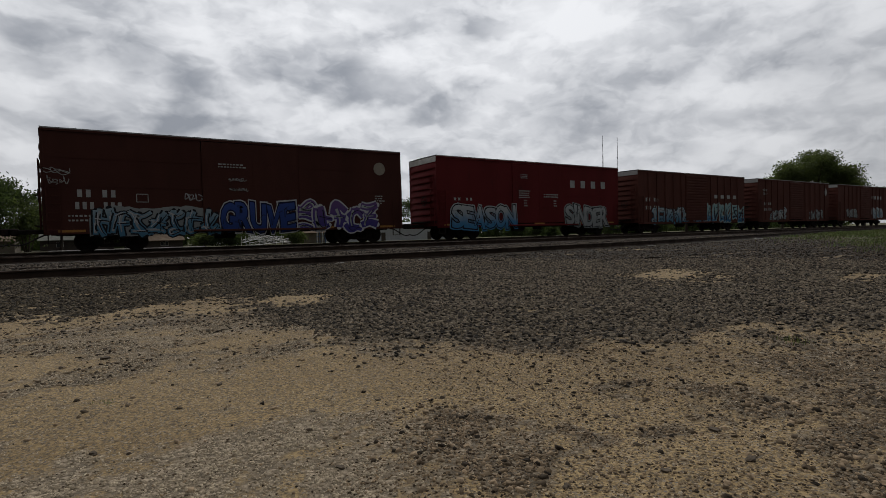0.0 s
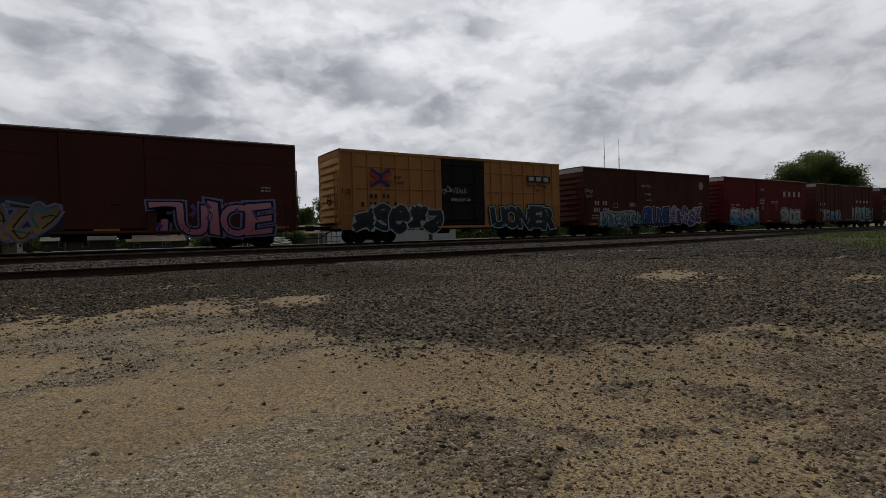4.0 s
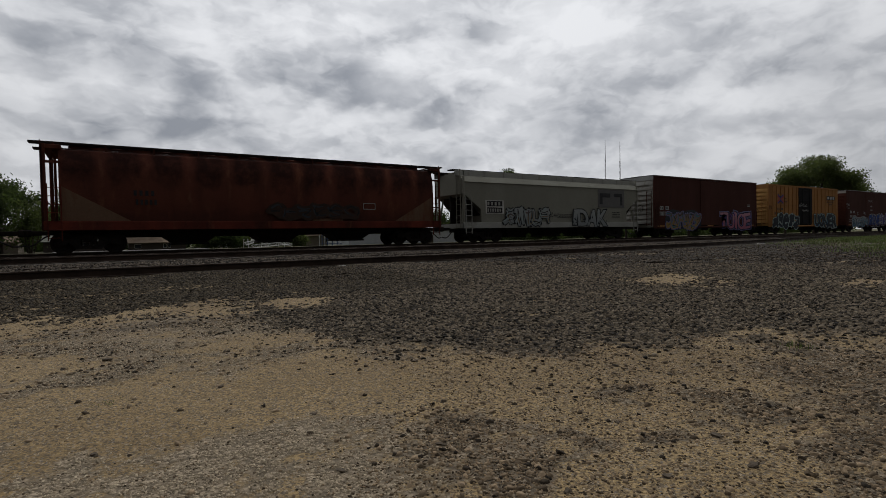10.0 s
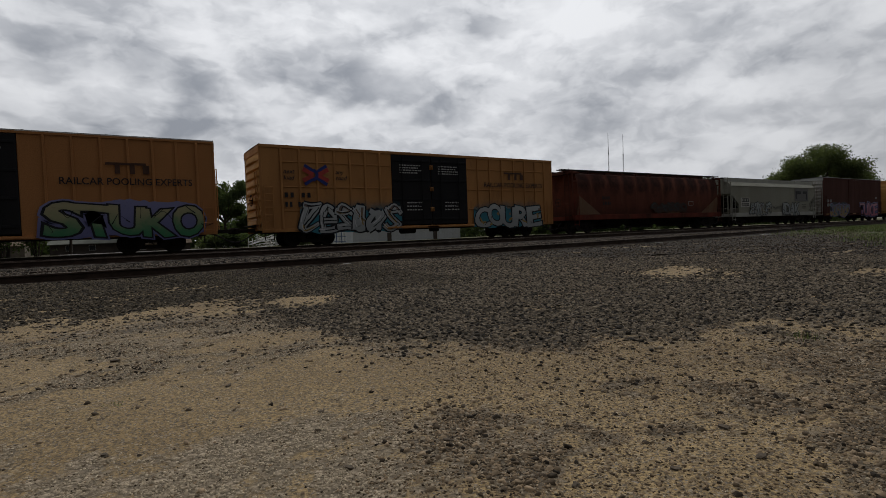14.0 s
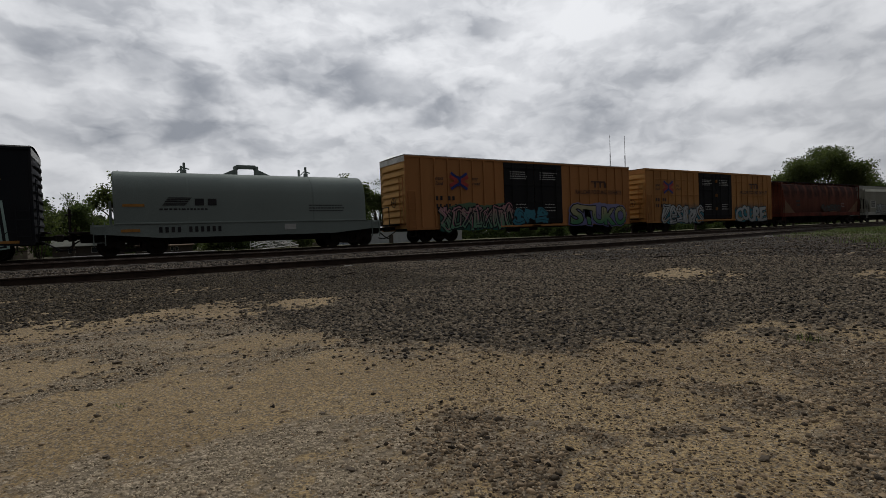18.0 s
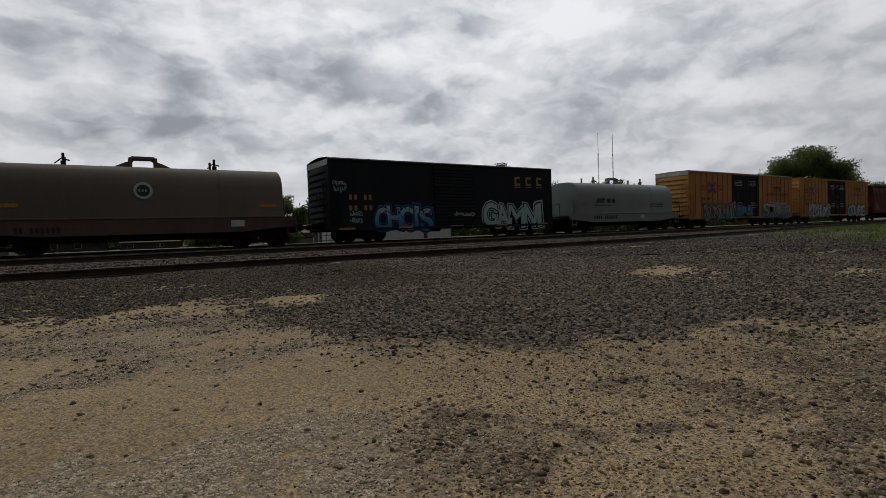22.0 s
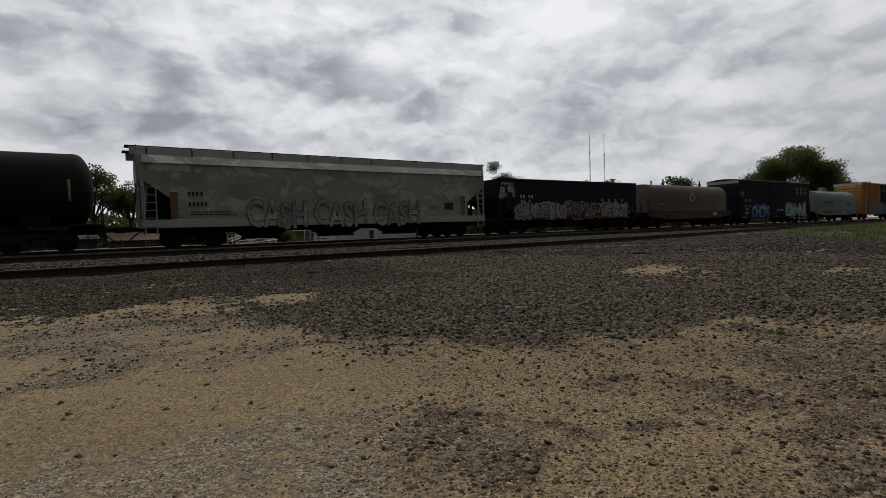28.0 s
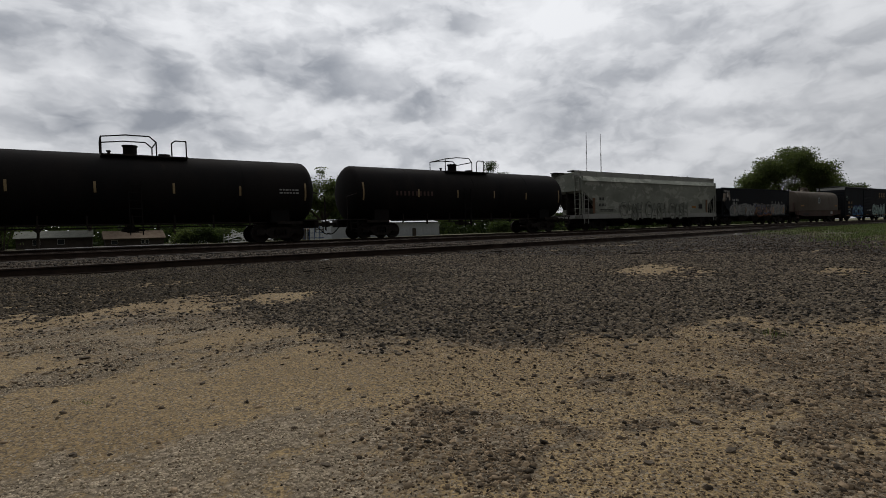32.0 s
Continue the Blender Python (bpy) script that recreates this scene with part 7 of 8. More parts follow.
DARKWALL = surface("dark_wall", (0.075, 0.062, 0.052), 0.9, 0.0, (0.05, 0.042, 0.036), 0.8, 0.6)
PIPEWHITE = surface("white_pipe", (0.60, 0.61, 0.60), 0.45, 0.1, (0.36, 0.35, 0.33), 1.5, 0.5)
GLASS = surface("window_glass", (0.03, 0.035, 0.04), 0.1, 0.0, (0.05, 0.055, 0.06), 1.0, 0.4)
BLUEPAINT = surface("blue_steel", (0.06, 0.10, 0.20), 0.5, 0.0, (0.05, 0.08, 0.15), 1.0, 0.5)
CARWHITE = surface("car_white", (0.62, 0.63, 0.65), 0.25, 0.0, (0.55, 0.56, 0.58), 1.0, 0.4, bump=0.0)
RUBBER = surface("rubber", (0.02, 0.02, 0.02), 0.8)


def ground_at(x, y):
    return float(ground_z(np.array([float(x)]), np.array([float(y)]))[0])


road = Shape()
for i in range(2):
    x0 = -3.2 + i * 5.0
    road.add([(x0 + dx, y, -0.17 - dz) for dz in (0, 0.14) for y in (44.4, 46.2) for dx in (0, 4.985)], [(0, 1, 3, 2), (4, 6, 7, 5), (0, 4, 5, 1), (2, 3, 7, 6), (0, 2, 6, 4), (1, 5, 7, 3)])
solid("road", road, CONCRETE, "pale concrete road slabs behind the tracks", "road", kind="structure")


def house(name, label, x0, x1, y0, depth, eave, ridge, wall_mat, roof_mat, windows, overhang=0.6):
    z = ground_at((x0 + x1) / 2, y0) - 0.02
    h = thing(name, label, "building", at=(0, 0, z))
    y1 = y0 + depth
    part("wall", Shape().box(x0, x1, y0, y0 + 0.25, 0, eave), wall_mat, h)
    part("wall", Shape().box(x0, x1, y1 - 0.25, y1, 0, eave), wall_mat, h)
    for a in (x0, x1 - 0.25):
        part("gable_wall", Shape().add([(a + d, yy, zz) for d in (0, 0.25) for yy, zz in ((y0 + 0.25, 0), (y1 - 0.25, 0), (y1 - 0.25, eave), ((y0 + y1) / 2, ridge - 0.15), (y0 + 0.25, eave))],
                                       [(0, 1, 2, 3, 4), (9, 8, 7, 6, 5), (0, 5, 6, 1), (1, 6, 7, 2), (2, 7, 8, 3), (3, 8, 9, 4), (4, 9, 5, 0)]), wall_mat, h)
    ym = (y0 + y1) / 2
    k = (ridge - eave) / (ym - y0)
    drop = overhang * k
    for s, yy in ((1, y0 - overhang), (-1, y1 + overhang)):
        roof = part("roof", Shape().add([(a, b, c + d) for d in (0, 0.14) for a in (x0 - 0.4, x1 + 0.4) for b, c in ((yy, eave - drop), (ym, ridge))], [(0, 1, 3, 2), (4, 6, 7, 5), (0, 4, 5, 1), (2, 3, 7, 6), (0, 2, 6, 4), (1, 5, 7, 3)]), roof_mat, h)
    for a, b, lo, hi in windows:
        w = part("window", Shape().box(a - 0.06, b + 0.06, y0 - 0.05, y0 + 0.02, lo - 0.06, hi + 0.06), WHITE, h, "white-framed window")
        part("pane", Shape().box(a, b, y0 - 0.062, y0 - 0.051, lo, hi), GLASS, w)
    return h


house("house", "low house with a brown shingle roof and dark walls", 4.2, 16.0, 140, 9, 1.9, 3.5, DARKWALL, ROOFBROWN, ((11.3, 11.9, 0.6, 1.4), (12.2, 12.8, 0.6, 1.4), (5.4, 6.6, 0.6, 1.4)))
house("house", "low house with a grey-green shingle roof", -12.0, 1.8, 146, 8, 2.5, 3.9, DARKWALL, ROOFSAGE, ((-9, -7.8, 0.9, 2.0), (-4.6, -3.4, 0.9, 2.0)))
house("house", "pale house at the edge of the lot", -30.0, -15.5, 138, 9, 2.6, 4.6, TANWALL, ROOFBROWN, ((-27, -25.8, 0.9, 2.0), (-20.0, -18.8, 0.9, 2.0)))
house("building", "tan building with a porch of dark posts", 41.5, 54.5, 136, 9, 3.0, 5.0, TANWALL, ROOFBROWN, ((43, 44.4, 0.9, 2.2), (50, 51.4, 0.9, 2.2)))


def metal_shed():
    x0, x1, y0 = 41.7, 68.4, 100.0
    z = ground_at(55, y0) - 0.02
    s = thing("metal_shed", "long pale grey corrugated metal shed", "building", at=(0, 0, z))
    n = 24
    w = (x1 - x0) / n
    panel = Shape()
    for i in range(5):
        panel.extrude_y([(i * w / 5, 0), (i * w / 5 + w / 10, 0), (i * w / 5 + w / 10, 3.3), (i * w / 5, 3.3)], -0.03, 0.02)
    panel.box(0, w - 0.01, 0.0, 0.05, 0, 3.3)
    panel = panel.mesh("wall_panel", METALWALL)
    for i in range(n):
        part("wall_panel", panel, METALWALL, s, at=(x0 + i * w, y0, 0))
    part("end_wall", Shape().box(x0, x0 + 0.06, y0, y0 + 12, 0, 3.3), METALWALL, s)
    part("end_wall", Shape().box(x1 - 0.06, x1, y0, y0 + 12, 0, 3.3), METALWALL, s)
    part("roof", Shape().extrude_x([(y0 - 0.3, 3.25), (y0 + 6, 4.3), (y0 + 12.3, 3.25), (y0 + 12.3, 3.33), (y0 + 6, 4.4), (y0 - 0.3, 3.33)], x0 - 0.2, x1 + 0.2), METALWALL, s)
    for x in (49.5, 61.0):
        part("door", Shape().box(x, x + 1.0, y0 - 0.08, y0 - 0.03, 0, 2.1, 0.01), DARKWALL, s, "dark steel door")


metal_shed()


def truss(label, a, b, w, group):
    """A white lattice section lying on the ground."""
    a, b = Vector(a), Vector(b)
    t = thing("lattice_section", label, "lattice section", group)
    d = (b - a).normalized()
    side = d.cross(Vector((0, 0, 1))).normalized()
    up = side.cross(d).normalized()
    feet = [Vector((0, 0, 0)), side * w, side * w * 0.5 + up * w * 0.87]
    for f in feet:
        part("chord", Shape().tube(a + f, b + f, 0.024, 7), PIPEWHITE, t)
    n = max(3, int((b - a).length / (w * 1.1)))
    br = Shape()
    for i in range(n):
        p, q = a + (b - a) * i / n, a + (b - a) * (i + 1) / n
        for u in range(3):
            br.tube(p + feet[u], q + feet[(u + 1) % 3], 0.009, 5)
            br.tube(p + feet[u], p + feet[(u + 1) % 3], 0.009, 5)
    part("lacing", br, PIPEWHITE, t)


def pipe_pile():
    g = ground_at(11, 49)
    lab = "white-painted lattice section stacked behind the tracks"
    grp = "stacked lattice sections"
    truss(lab, (10.2, 48.0, g + 0.30), (12.6, 48.8, g + 0.92), 0.26, grp)
    truss(lab, (10.9, 49.0, g + 0.98), (12.6, 49.6, g + 0.10), 0.28, grp)
    truss(lab, (10.8, 48.4, g + 0.02), (14.6, 49.4, g + 0.30), 0.30, grp)
    truss(lab, (11.2, 50.2, g + 0.55), (14.4, 50.0, g + 0.50), 0.28, grp)
    truss(lab, (12.4, 49.5, g + 0.78), (14.9, 49.9, g + 0.05), 0.26, grp)
    st = thing("storage_trestle", "white steel trestle that holds lattice sections", "trestle", at=(0, 0, g))
    for x in (10.6, 12.2, 13.8):
        part("leg", Shape().tube((x, 48.4, 0), (x, 48.6, 0.85), 0.03, 6), PIPEWHITE, st)
        part("leg", Shape().tube((x, 50.4, 0), (x, 50.2, 0.85), 0.03, 6), PIPEWHITE, st)
        part("crossbar", Shape().tube((x, 48.5, 0.62), (x, 50.3, 0.50), 0.03, 6), PIPEWHITE, st)


pipe_pile()


def parked_car(x, y, turn, label, paint_):
    z = ground_at(x, y)
    c = thing("car", label, "car", "parked cars", at=(x, y, z))
    c.rotation_euler = (0, 0, turn)
    low = [(-2.2, 0.35), (-2.25, 0.75), (-2.0, 0.92), (-1.1, 0.98), (1.0, 0.98), (2.1, 0.82), (2.25, 0.6), (2.2, 0.35)]
    part("body", Shape().extrude_y(low, -0.88, 0.88), paint_, c)
    top = [(-1.75, 0.97), (-1.15, 1.42), (0.35, 1.45), (1.15, 0.97)]
    part("cabin", Shape().extrude_y(top, -0.76, 0.76), paint_, c)
    for q in (-1, 1):
        part("side_window", Shape().extrude_y([(-1.5, 1.0), (-1.08, 1.36), (0.3, 1.38), (0.95, 1.0)], *sorted((q * 0.765, q * 0.775))), GLASS, c)
        for x_ in (-1.4, 1.4):
            w = part("wheel", Shape().tube((x_, q * 0.70, 0.32), (x_, q * 0.90, 0.32), 0.32, 18), RUBBER, c)
            part("rim", Shape().tube((x_, q * 0.89, 0.32), (x_, q * 0.915, 0.32), 0.19, 14), PIPEWHITE, w)
        part("headlight", Shape().box(2.1, 2.24, q * 0.62 - 0.14, q * 0.62 + 0.14, 0.66, 0.78, 0.02), GLASS, c)
        part("tail_light", Shape().box(-2.26, -2.18, q * 0.66 - 0.12, q * 0.66 + 0.12, 0.70, 0.86, 0.02), RED, c)
    part("windscreen", Shape().add([(1.13, -0.66, 1.0), (1.13, 0.66, 1.0), (0.42, 0.6, 1.42), (0.42, -0.6, 1.42)], [(0, 1, 2, 3)]), GLASS, c)


parked_car(22.3, 125, 1.1, "white parked car behind the tracks", CARWHITE)
parked_car(26.5, 127, 0.2, "silver parked car behind the tracks", surface("car_silver", (0.35, 0.36, 0.37), 0.3, 0.5))


def rack_of_posts():
    r = thing("storage_rack", "blue and white steel storage rack", "rack", at=(0, 0, ground_at(34, 92)))
    for i in range(9):
        x = 32.6 + i * 0.5
        part("post", Shape().box(x - 0.06, x + 0.06, 92 - 0.06, 92.06, 0, 2.9, 0.01), BLUEPAINT if i % 2 else PIPEWHITE, r)
    for z in (0.5, 1.4, 2.3):
        part("shelf_beam", Shape().box(32.4, 36.9, 91.9, 92.1, z, z + 0.1), BLUEPAINT, r)


rack_of_posts()


def mast(x, y, h, group):
    g = ground_at(x, y)
    m = thing("radio_mast", "thin steel radio mast against the sky", "radio mast", group, at=(x, y, g))
    seg = Shape()
    for k in range(3):
        a = 2 * math.pi * k / 3
        seg.tube((0.09 * math.cos(a), 0.09 * math.sin(a), 0), (0.07 * math.cos(a), 0.07 * math.sin(a), h * 0.8), 0.022, 5)
    part("lattice_tower", seg, STEEL, m)
    part("whip_antenna", Shape().tube((0, 0, h * 0.78), (0, 0, h), 0.05, 6, 0.03), STEEL, m)
    lace = Shape()
    for i in range(40):
        z0, z1 = h * 0.8 * i / 40, h * 0.8 * (i + 1) / 40
        a, b = 2 * math.pi * (i % 3) / 3, 2 * math.pi * ((i + 1) % 3) / 3
        lace.tube((0.12 * math.cos(a), 0.12 * math.sin(a), z0), (0.12 * math.cos(b), 0.12 * math.sin(b), z1), 0.016, 4)
    part("lacing", lace, STEEL, m)


mast(72.35, 60, 17.0, "radio masts")
mast(76.2, 60, 17.0, "radio masts")


# ---- loose stones, rocks and grass ----
STONE = surface("crushed_stone", (0.108, 0.086, 0.060), 0.92, 0.0, (0.036, 0.029, 0.021), 20.0, 0.6, fine=90.0, bump=0.2, island=0.92)
PEBBLE = surface("yard_pebbles", (0.36, 0.295, 0.205), 0.92, 0.0, (0.26, 0.208, 0.14), 20.0, 0.7, fine=120.0, bump=0.2, island=0.32)
DIMSTONE = surface("weathered_stone", (0.052, 0.039, 0.026), 0.92, 0.0, (0.029, 0.022, 0.016), 20.0, 0.6, fine=90.0, bump=0.2, island=0.8)
BROWNPEBBLE = surface("brown_pebbles", (0.17, 0.121, 0.072), 0.92, 0.0, (0.09, 0.064, 0.040), 20.0, 0.7, fine=120.0, bump=0.2, island=0.7)
OLDSTONE = surface("old_brown_stone", (0.060, 0.047, 0.030), 0.92, 0.0, (0.028, 0.022, 0.015), 20.0, 0.6, fine=90.0, bump=0.2, island=0.8)
FILLSTONE = surface("fill_gravel", (0.066, 0.052, 0.038), 0.95, 0.0, (0.05, 0.042, 0.034), 20.0, 0.6, fine=90.0, bump=0.2, island=0.9)
BITSTONE = surface("strewn_bits", (0.175, 0.128, 0.080), 0.92, 0.0, (0.075, 0.055, 0.036), 20.0, 0.6, fine=90.0, bump=0.2, island=0.88)
CUBE = np.array([[-1, -1, -1], [1, -1, -1], [1, 1, -1], [-1, 1, -1], [-1, -1, 1], [1, -1, 1], [1, 1, 1], [-1, 1, 1]], float)
SIDES = np.array([[4, 5, 6, 7], [0, 1, 5, 4], [1, 2, 6, 5], [2, 3, 7, 6], [3, 0, 4, 7]])


def scatter(name, label, x, y, size, material, gen, flat=0.55, sink=0.25):
    n = len(x)
    v = CUBE[None] * gen.uniform(0.35, 1.0, (n, 8, 3)) * 0.55
    top = gen.uniform(0.45, 0.9, (n, 1, 1))
    v[:, 4:, :2] *= top
    v = v * np.stack([size * gen.uniform(0.9, 1.5, n), size * gen.uniform(0.7, 1.1, n), size * flat * gen.uniform(0.7, 1.2, n)], 1)[:, None]
    a, b = gen.uniform(0, 2 * math.pi, n), gen.normal(0, 0.3, n)
    cb, sb = np.cos(b)[:, None], np.sin(b)[:, None]
    v[..., 0], v[..., 2] = v[..., 0] * cb - v[..., 2] * sb, v[..., 0] * sb + v[..., 2] * cb
    ca, sa = np.cos(a)[:, None], np.sin(a)[:, None]
    v[..., 0], v[..., 1] = v[..., 0] * ca - v[..., 1] * sa, v[..., 0] * sa + v[..., 1] * ca
    v += np.stack([x, y, ground_z(x, y) + size * flat * (0.5 - sink)], 1)[:, None]
    f = (SIDES[None] + (np.arange(n) * 8)[:, None, None]).reshape(-1, 4)
    solid(name, fast_mesh(name, v.reshape(-1, 3), f, material), material, label, "gravel", kind="stuff")


def build_stones():
    gen = np.random.default_rng(12)
    # coarse ballast beyond the worn part
    n = 150000
    r = 2.9 + 10.6 * gen.random(n) ** 0.75
    a = radians(57.0) + gen.uniform(-radians(46), radians(45), n)
    x, y = r * np.cos(a), r * np.sin(a)
    keep = (gen.random(n) < ballast_mask(x, y) * (1 - sand_mask(x, y) * 0.95)) & (y < 12.0)
    x, y = x[keep], y[keep]
    back = (y + 0.5 * (lumps(x * 0.4, y, 15, 1.3) - 0.5) > 7.4 - gen.random(len(x)) * 1.5) & (x < 5)
    for pick, name, label, material in ((back, "weathered_ballast", "brownish dirty ballast stones towards the siding", OLDSTONE), (~back, "ballast_stones", "dark grey crushed ballast stones strewn over the yard", STONE)):
        q, w = x[pick], y[pick]
        scatter(name, label, q, w, gen.uniform(0.016, 0.040, len(q)) * (0.8 + 0.05 * np.hypot(q, w)), material, gen, 0.5, 0.26)
    # coarse bits strewn over the sand
    n = 70000
    r = 1.0 + 6.0 * gen.random(n) ** 0.9
    a = radians(57.0) + gen.uniform(-radians(46), radians(46), n)
    x, y = r * np.cos(a), r * np.sin(a)
    keep = gen.random(n) < 0.012 + 0.03 * ease(0.4, 0.8, x / y) + 0.50 * stony_mask(x, y) + 0.34 * ballast_mask(x, y, 2.5) * (1 - ballast_mask(x, y))
    x, y = x[keep], y[keep]
    scatter("strewn_stones", "small dark stones strewn over the sand", x, y, 0.008 + 0.022 * gen.random(len(x)) ** 1.8, BITSTONE, gen, 0.5, 0.3)
    # small pebbles on the worn part
    n = 250000
    r = 1.0 + 4.2 * gen.random(n) ** 0.9
    a = radians(57.0) + gen.uniform(-radians(46), radians(46), n)
    x, y = r * np.cos(a), r * np.sin(a)
    s = sand_mask(x, y)
    keep = gen.random(n) < (1 - ballast_mask(x, y) * 0.9) * np.maximum(0.03 + 0.97 * (1 - s) ** 1.8, 0.62 * ease(0.35, 0.75, x / y) * (1 - 0.5 * s))
    x, y = x[keep], y[keep]
    size = 0.003 + 0.0098 * gen.random(len(x)) ** 2.0
    brown = gen.random(len(x)) < 0.10 + 0.80 * ease(0.30, 0.7, x / y)
    for pick, material, label in ((~brown, PEBBLE, "small pale grey pebbles pressed into the sand"), (brown, BROWNPEBBLE, "small brown pebbles pressed into the sand")):
        scatter("yard_pebbles", label, x[pick], y[pick], size[pick], material, gen, 0.5, 0.3)
    # coarser stones farther off
    n = 60000
    r = 10.5 + 30 * gen.random(n) ** 1.3
    a = radians(38.0) + gen.uniform(-radians(30), radians(46), n)
    x, y = r * np.cos(a), r * np.sin(a)
    keep = (y < 12.0) & (x < 34) & (gen.random(n) < 0.75 * (1 - np.minimum(1, 1.6 * sand_mask(x, y))))
    x, y = x[keep], y[keep]
    scatter("far_ballast_stones", "grey ballast stones in front of the siding", x, y, gen.uniform(0.030, 0.065, len(x)), DIMSTONE, gen, 0.5, 0.25)
    # gravel filled in between the siding and the middle track
    n = 26000
    x = -6 + 46 * gen.random(n)
    y = np.array([siding_y(q) for q in x]) - 0.60 + gen.random(n) * 4.0
    keep = y < 16.5
    x, y = x[keep], y[keep]
    scatter("track_gravel", "brownish gravel between the siding and the middle track", x, y, gen.uniform(0.03, 0.075, len(x)), FILLSTONE, gen, 0.6, 0.2)


build_stones()
ROCK = surface("dark_rock", (0.095, 0.074, 0.052), 0.9, 0.0, (0.06, 0.048, 0.036), 12.0, 0.7, fine=60.0, bump=0.5)


def rocks():
    rnd = random.Random(3)
    places = ((-0.02, 3.89, 0.075), (-0.06, 2.24, 0.04), (1.69, 0.84, 0.05), (2.52, 1.68, 0.045), (0.47, 2.86, 0.04), (2.53, 1.32, 0.045), (0.73, 2.19, 0.03), (1.53, 2.71, 0.045), (1.0, 1.59, 0.035),
              (1.86, 1.05, 0.045), (0.62, 1.6, 0.04), (1.11, 1.07, 0.035), (1.41, 0.95, 0.035), (1.73, 1.39, 0.03), (1.03, 2.16, 0.03), (1.53, 1.83, 0.025))
    for x, y, r in places:
        r *= 0.72
        b = bmesh.new()
        bmesh.ops.create_icosphere(b, subdivisions=2, radius=r * 0.46)
        off = Vector((rnd.random() * 9, rnd.random() * 9, rnd.random() * 9))
        for v in b.verts:
            n = noise.noise(v.co / r * 2.2 + off)
            v.co *= 1 + 0.9 * n
            v.co.x *= 1.35
            v.co.z = min(v.co.z * 0.6, r * 0.16)
        me = bpy.data.meshes.new("rock")
        b.to_mesh(me)
        b.free()
        me.materials.append(ROCK)
        ob = solid("rock", me, ROCK, "small dark angular rock lying on the sand", "rock", "rocks on the yard", at=(x, y, ground_at(x, y) + r * 0.1), sharp=0)
        ob.rotation_euler = (0, 0, rnd.uniform(0, 6))


rocks()
SCRAPWOOD = surface("rotten_wood", (0.030, 0.023, 0.017), 0.95, 0.0, (0.015, 0.012, 0.009), 8.0, 0.7, (0.2, 1, 1), 40.0, 0.6)
SCRAPPALE = surface("weathered_scrap", (0.36, 0.34, 0.31), 0.8, 0.0, (0.22, 0.20, 0.18), 8.0, 0.7, fine=40.0, bump=0.4)


def scraps():
    """Broken bits of ties and pale litter lying along the siding."""
    rnd = random.Random(9)
    dark = ((3.47, 9.49, 0.26), (3.98, 9.76, 0.24), (3.89, 11.55, 0.34), (7.18, 7.18, 0.18), (13.08, 7.90, 0.42), (11.18, 7.77, 0.50), (7.95, 9.84, 0.30), (10.1, 8.3, 0.36), (2.6, 11.5, 0.30), (9.4, 10.9, 0.40))
    pale = ((16.7, 11.7, 0.34), (26.0, 12.5, 0.55), (6.8, 11.5, 0.16), (4.6, 11.5, 0.28))
    for rows, mat, name, label, category in ((dark, SCRAPWOOD, "wood_scrap", "dark rotten piece of a tie lying in the gravel", "wood scrap"), (pale, SCRAPPALE, "litter_scrap", "pale weathered scrap lying beside the siding", "litter")):
        for x, y, l in rows:
            n, shape = 7, Shape()
            rings = []
            for i in range(n):
                u = i / (n - 1)
                w, h = l * rnd.uniform(0.10, 0.20) * (0.5 + math.sin(u * math.pi) * 0.6), l * rnd.uniform(0.05, 0.11) * (0.5 + math.sin(u * math.pi) * 0.6)
                cx, cy = l * (u - 0.5), l * rnd.uniform(-0.03, 0.03)
                rings.append([(cx, cy - w, 0), (cx, cy - w * 0.7, h), (cx, cy + w * 0.6, h * rnd.uniform(0.7, 1.1)), (cx, cy + w, 0)])
            faces = [(j * 4 + i, (j + 1) * 4 + i, (j + 1) * 4 + (i + 1) % 4, j * 4 + (i + 1) % 4) for j in range(n - 1) for i in range(4)] + [(0, 1, 2, 3), (n * 4 - 1, n * 4 - 2, n * 4 - 3, n * 4 - 4)]
            shape.add([p for ring in rings for p in ring], faces)
            ob = solid(name, shape, mat, label, category, "scraps along the siding", at=(x, y, ground_at(x, y) + 0.012))
            ob.rotation_euler = (0, 0, rnd.uniform(-0.5, 0.3))


scraps()
GRASS = surface("grass_blade", (0.13, 0.195, 0.052), 0.7, 0.0, (0.17, 0.17, 0.065), 1.2, 0.8, island=0.4)


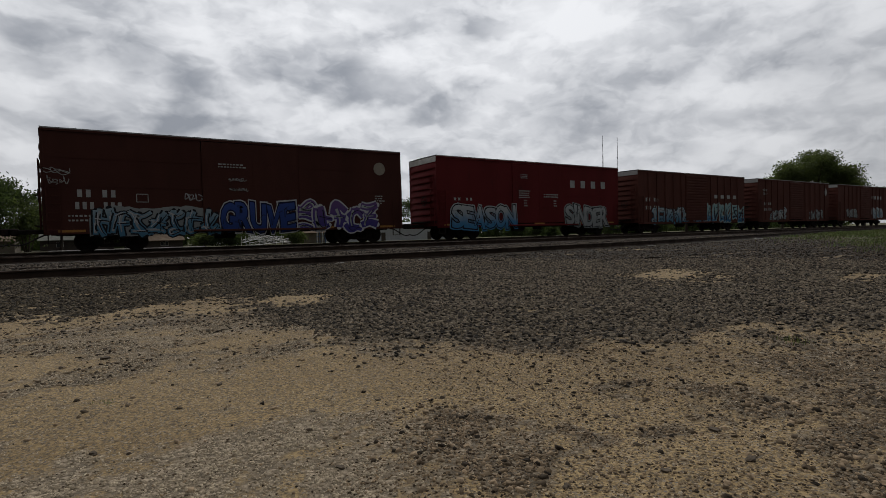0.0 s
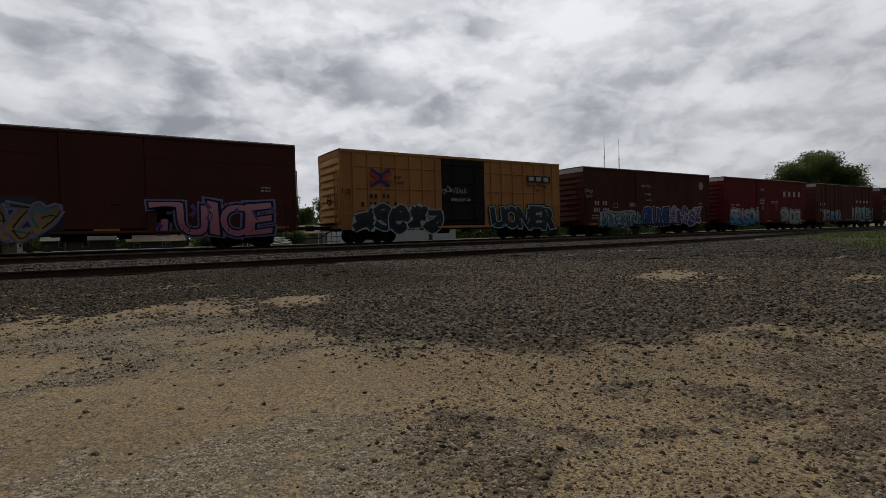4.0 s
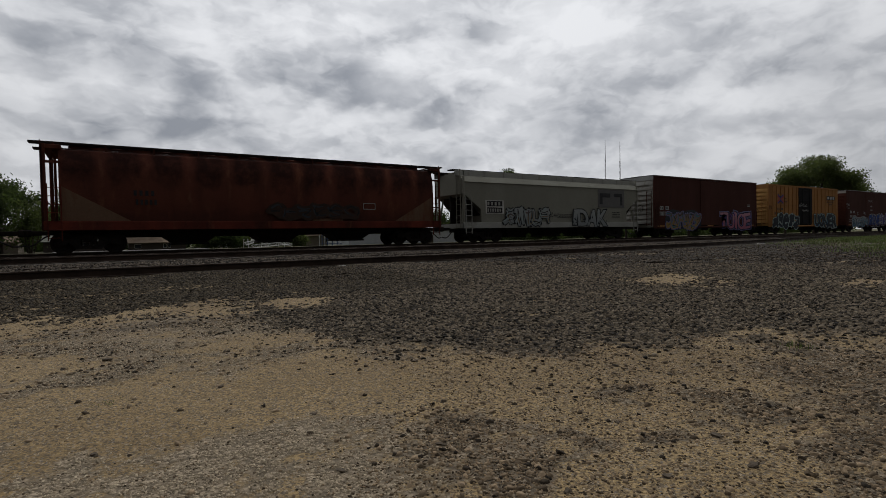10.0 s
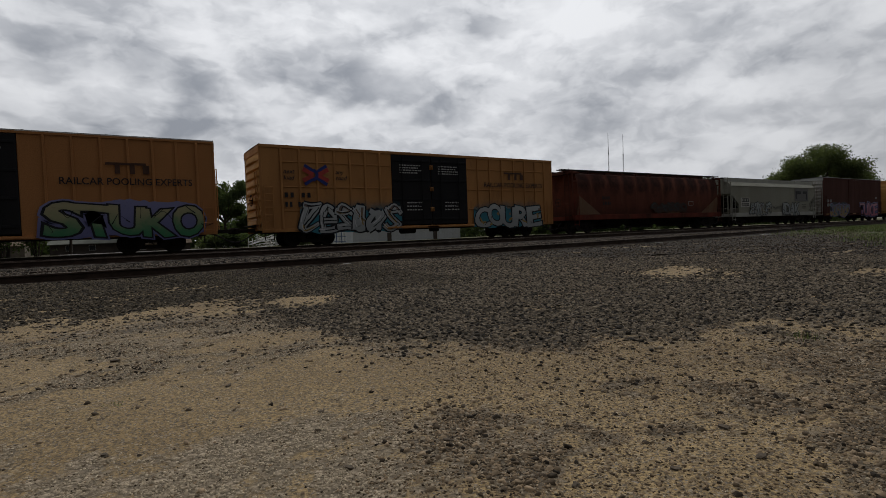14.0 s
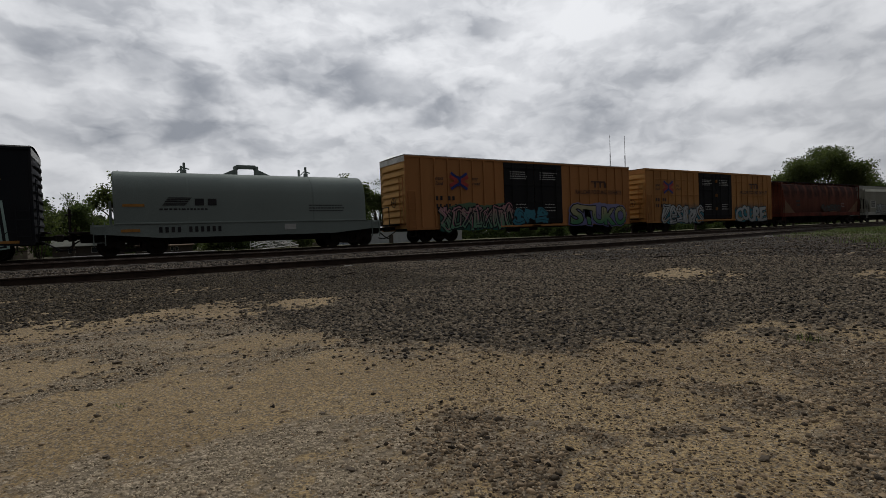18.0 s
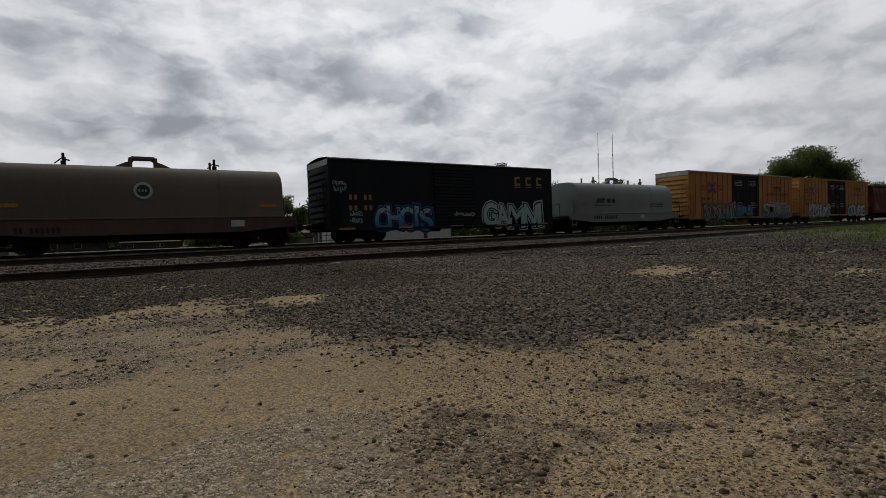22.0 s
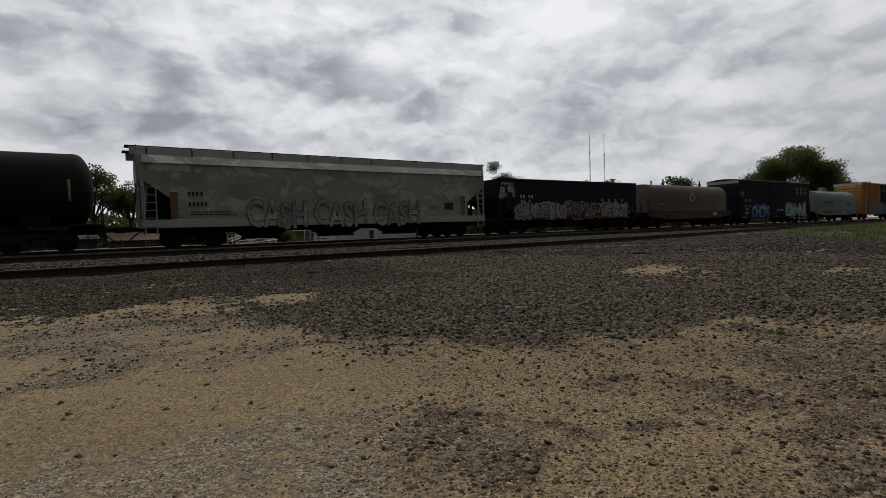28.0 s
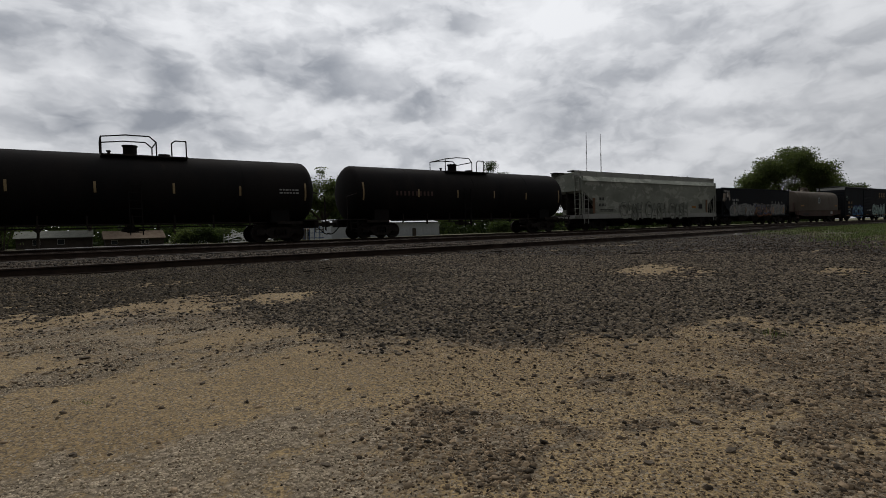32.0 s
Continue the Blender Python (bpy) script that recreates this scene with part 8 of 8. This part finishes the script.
def blades(name, label, x, y, height, gen, width=1.0):
    n = len(x)
    a = gen.uniform(0, 2 * math.pi, n)
    lean = gen.uniform(0.1, 0.7, n) * height
    w = (0.008 + 0.012 * gen.random(n)) * width
    z = ground_z(x, y) - 0.01
    dx, dy = np.cos(a), np.sin(a)
    base0 = np.stack([x - dy * w, y + dx * w, z], 1)
    base1 = np.stack([x + dy * w, y - dx * w, z], 1)
    mid = np.stack([x + dx * lean * 0.35, y + dy * lean * 0.35, z + height * 0.6], 1)
    tip = np.stack([x + dx * lean, y + dy * lean, z + height], 1)
    side = np.stack([-dy * w, dx * w, 0 * w], 1) * 0.7
    verts = np.stack([base0, base1, mid - side, mid + side, tip], 1).reshape(-1, 3)
    k = (np.arange(n) * 5)[:, None]
    faces = np.concatenate([k + [0, 1, 2], k + [0, 2, 3], k + [3, 2, 4]]).astype(int)
    return solid(name, fast_mesh(name, verts, faces, GRASS), GRASS, label, "grass", kind="stuff")


def build_grass():
    gen = np.random.default_rng(8)
    n = 160000
    x = 15 + 72 * gen.random(n) ** 1.5
    y = 3.6 + gen.random(n) * (np.array([siding_y(q) for q in x]) - 5.0)
    clump = lumps(x, y, 41, 1.1) * 0.6 + lumps(x, y, 42, 0.4) * 0.4
    inward = x - (15 + (y - 4) * 1.15) + (lumps(x, y, 43, 0.9) - 0.5) * 5
    keep = (clump > 0.40) & (gen.random(n) < ease(0, 13, inward))
    x, y = x[keep], y[keep]
    blades("grass", "strip of long green grass beside the siding", x, y, (0.04 + 0.12 * gen.random(len(x))) * (0.5 + 0.9 * lumps(x, y, 44, 1.6)), gen, 0.5)
    for k, (cx, cy, m) in enumerate(((3.65, 1.54, 90), (-0.02, 2.84, 60))):
        x, y = cx + gen.normal(0, 0.05 - 0.015 * k, m), cy + gen.normal(0, 0.05 - 0.015 * k, m)
        blades("grass_tuft", "small green grass tuft in the gravel", x, y, (0.02 + 0.04 * gen.random(m)) * (1 - 0.6 * k), gen, 0.12)


build_grass()


# ---- movement ----
def travelled(t):
    """Metres that the train has rolled since the start; it slows a little."""
    return 7.0 * t + 6.8 * (1 - math.exp(-t / 9.6))


def motions():
    for car, u in CARS:
        walk(car, [(t, pose(u + travelled(t), TRACK_Y, 0)) for t in range(0, 33)])
    # wheels roll without slipping
    turns = [(i / 15, pose(0, 0, 0, 0, math.degrees(travelled(i / 15) / 0.42), 0)) for i in range(0, 481)]
    for wheel in SPINNING:
        at = wheel.location.copy()
        walk(wheel, [(t, Matrix.Translation(at) @ m) for t, m in turns])


motions()
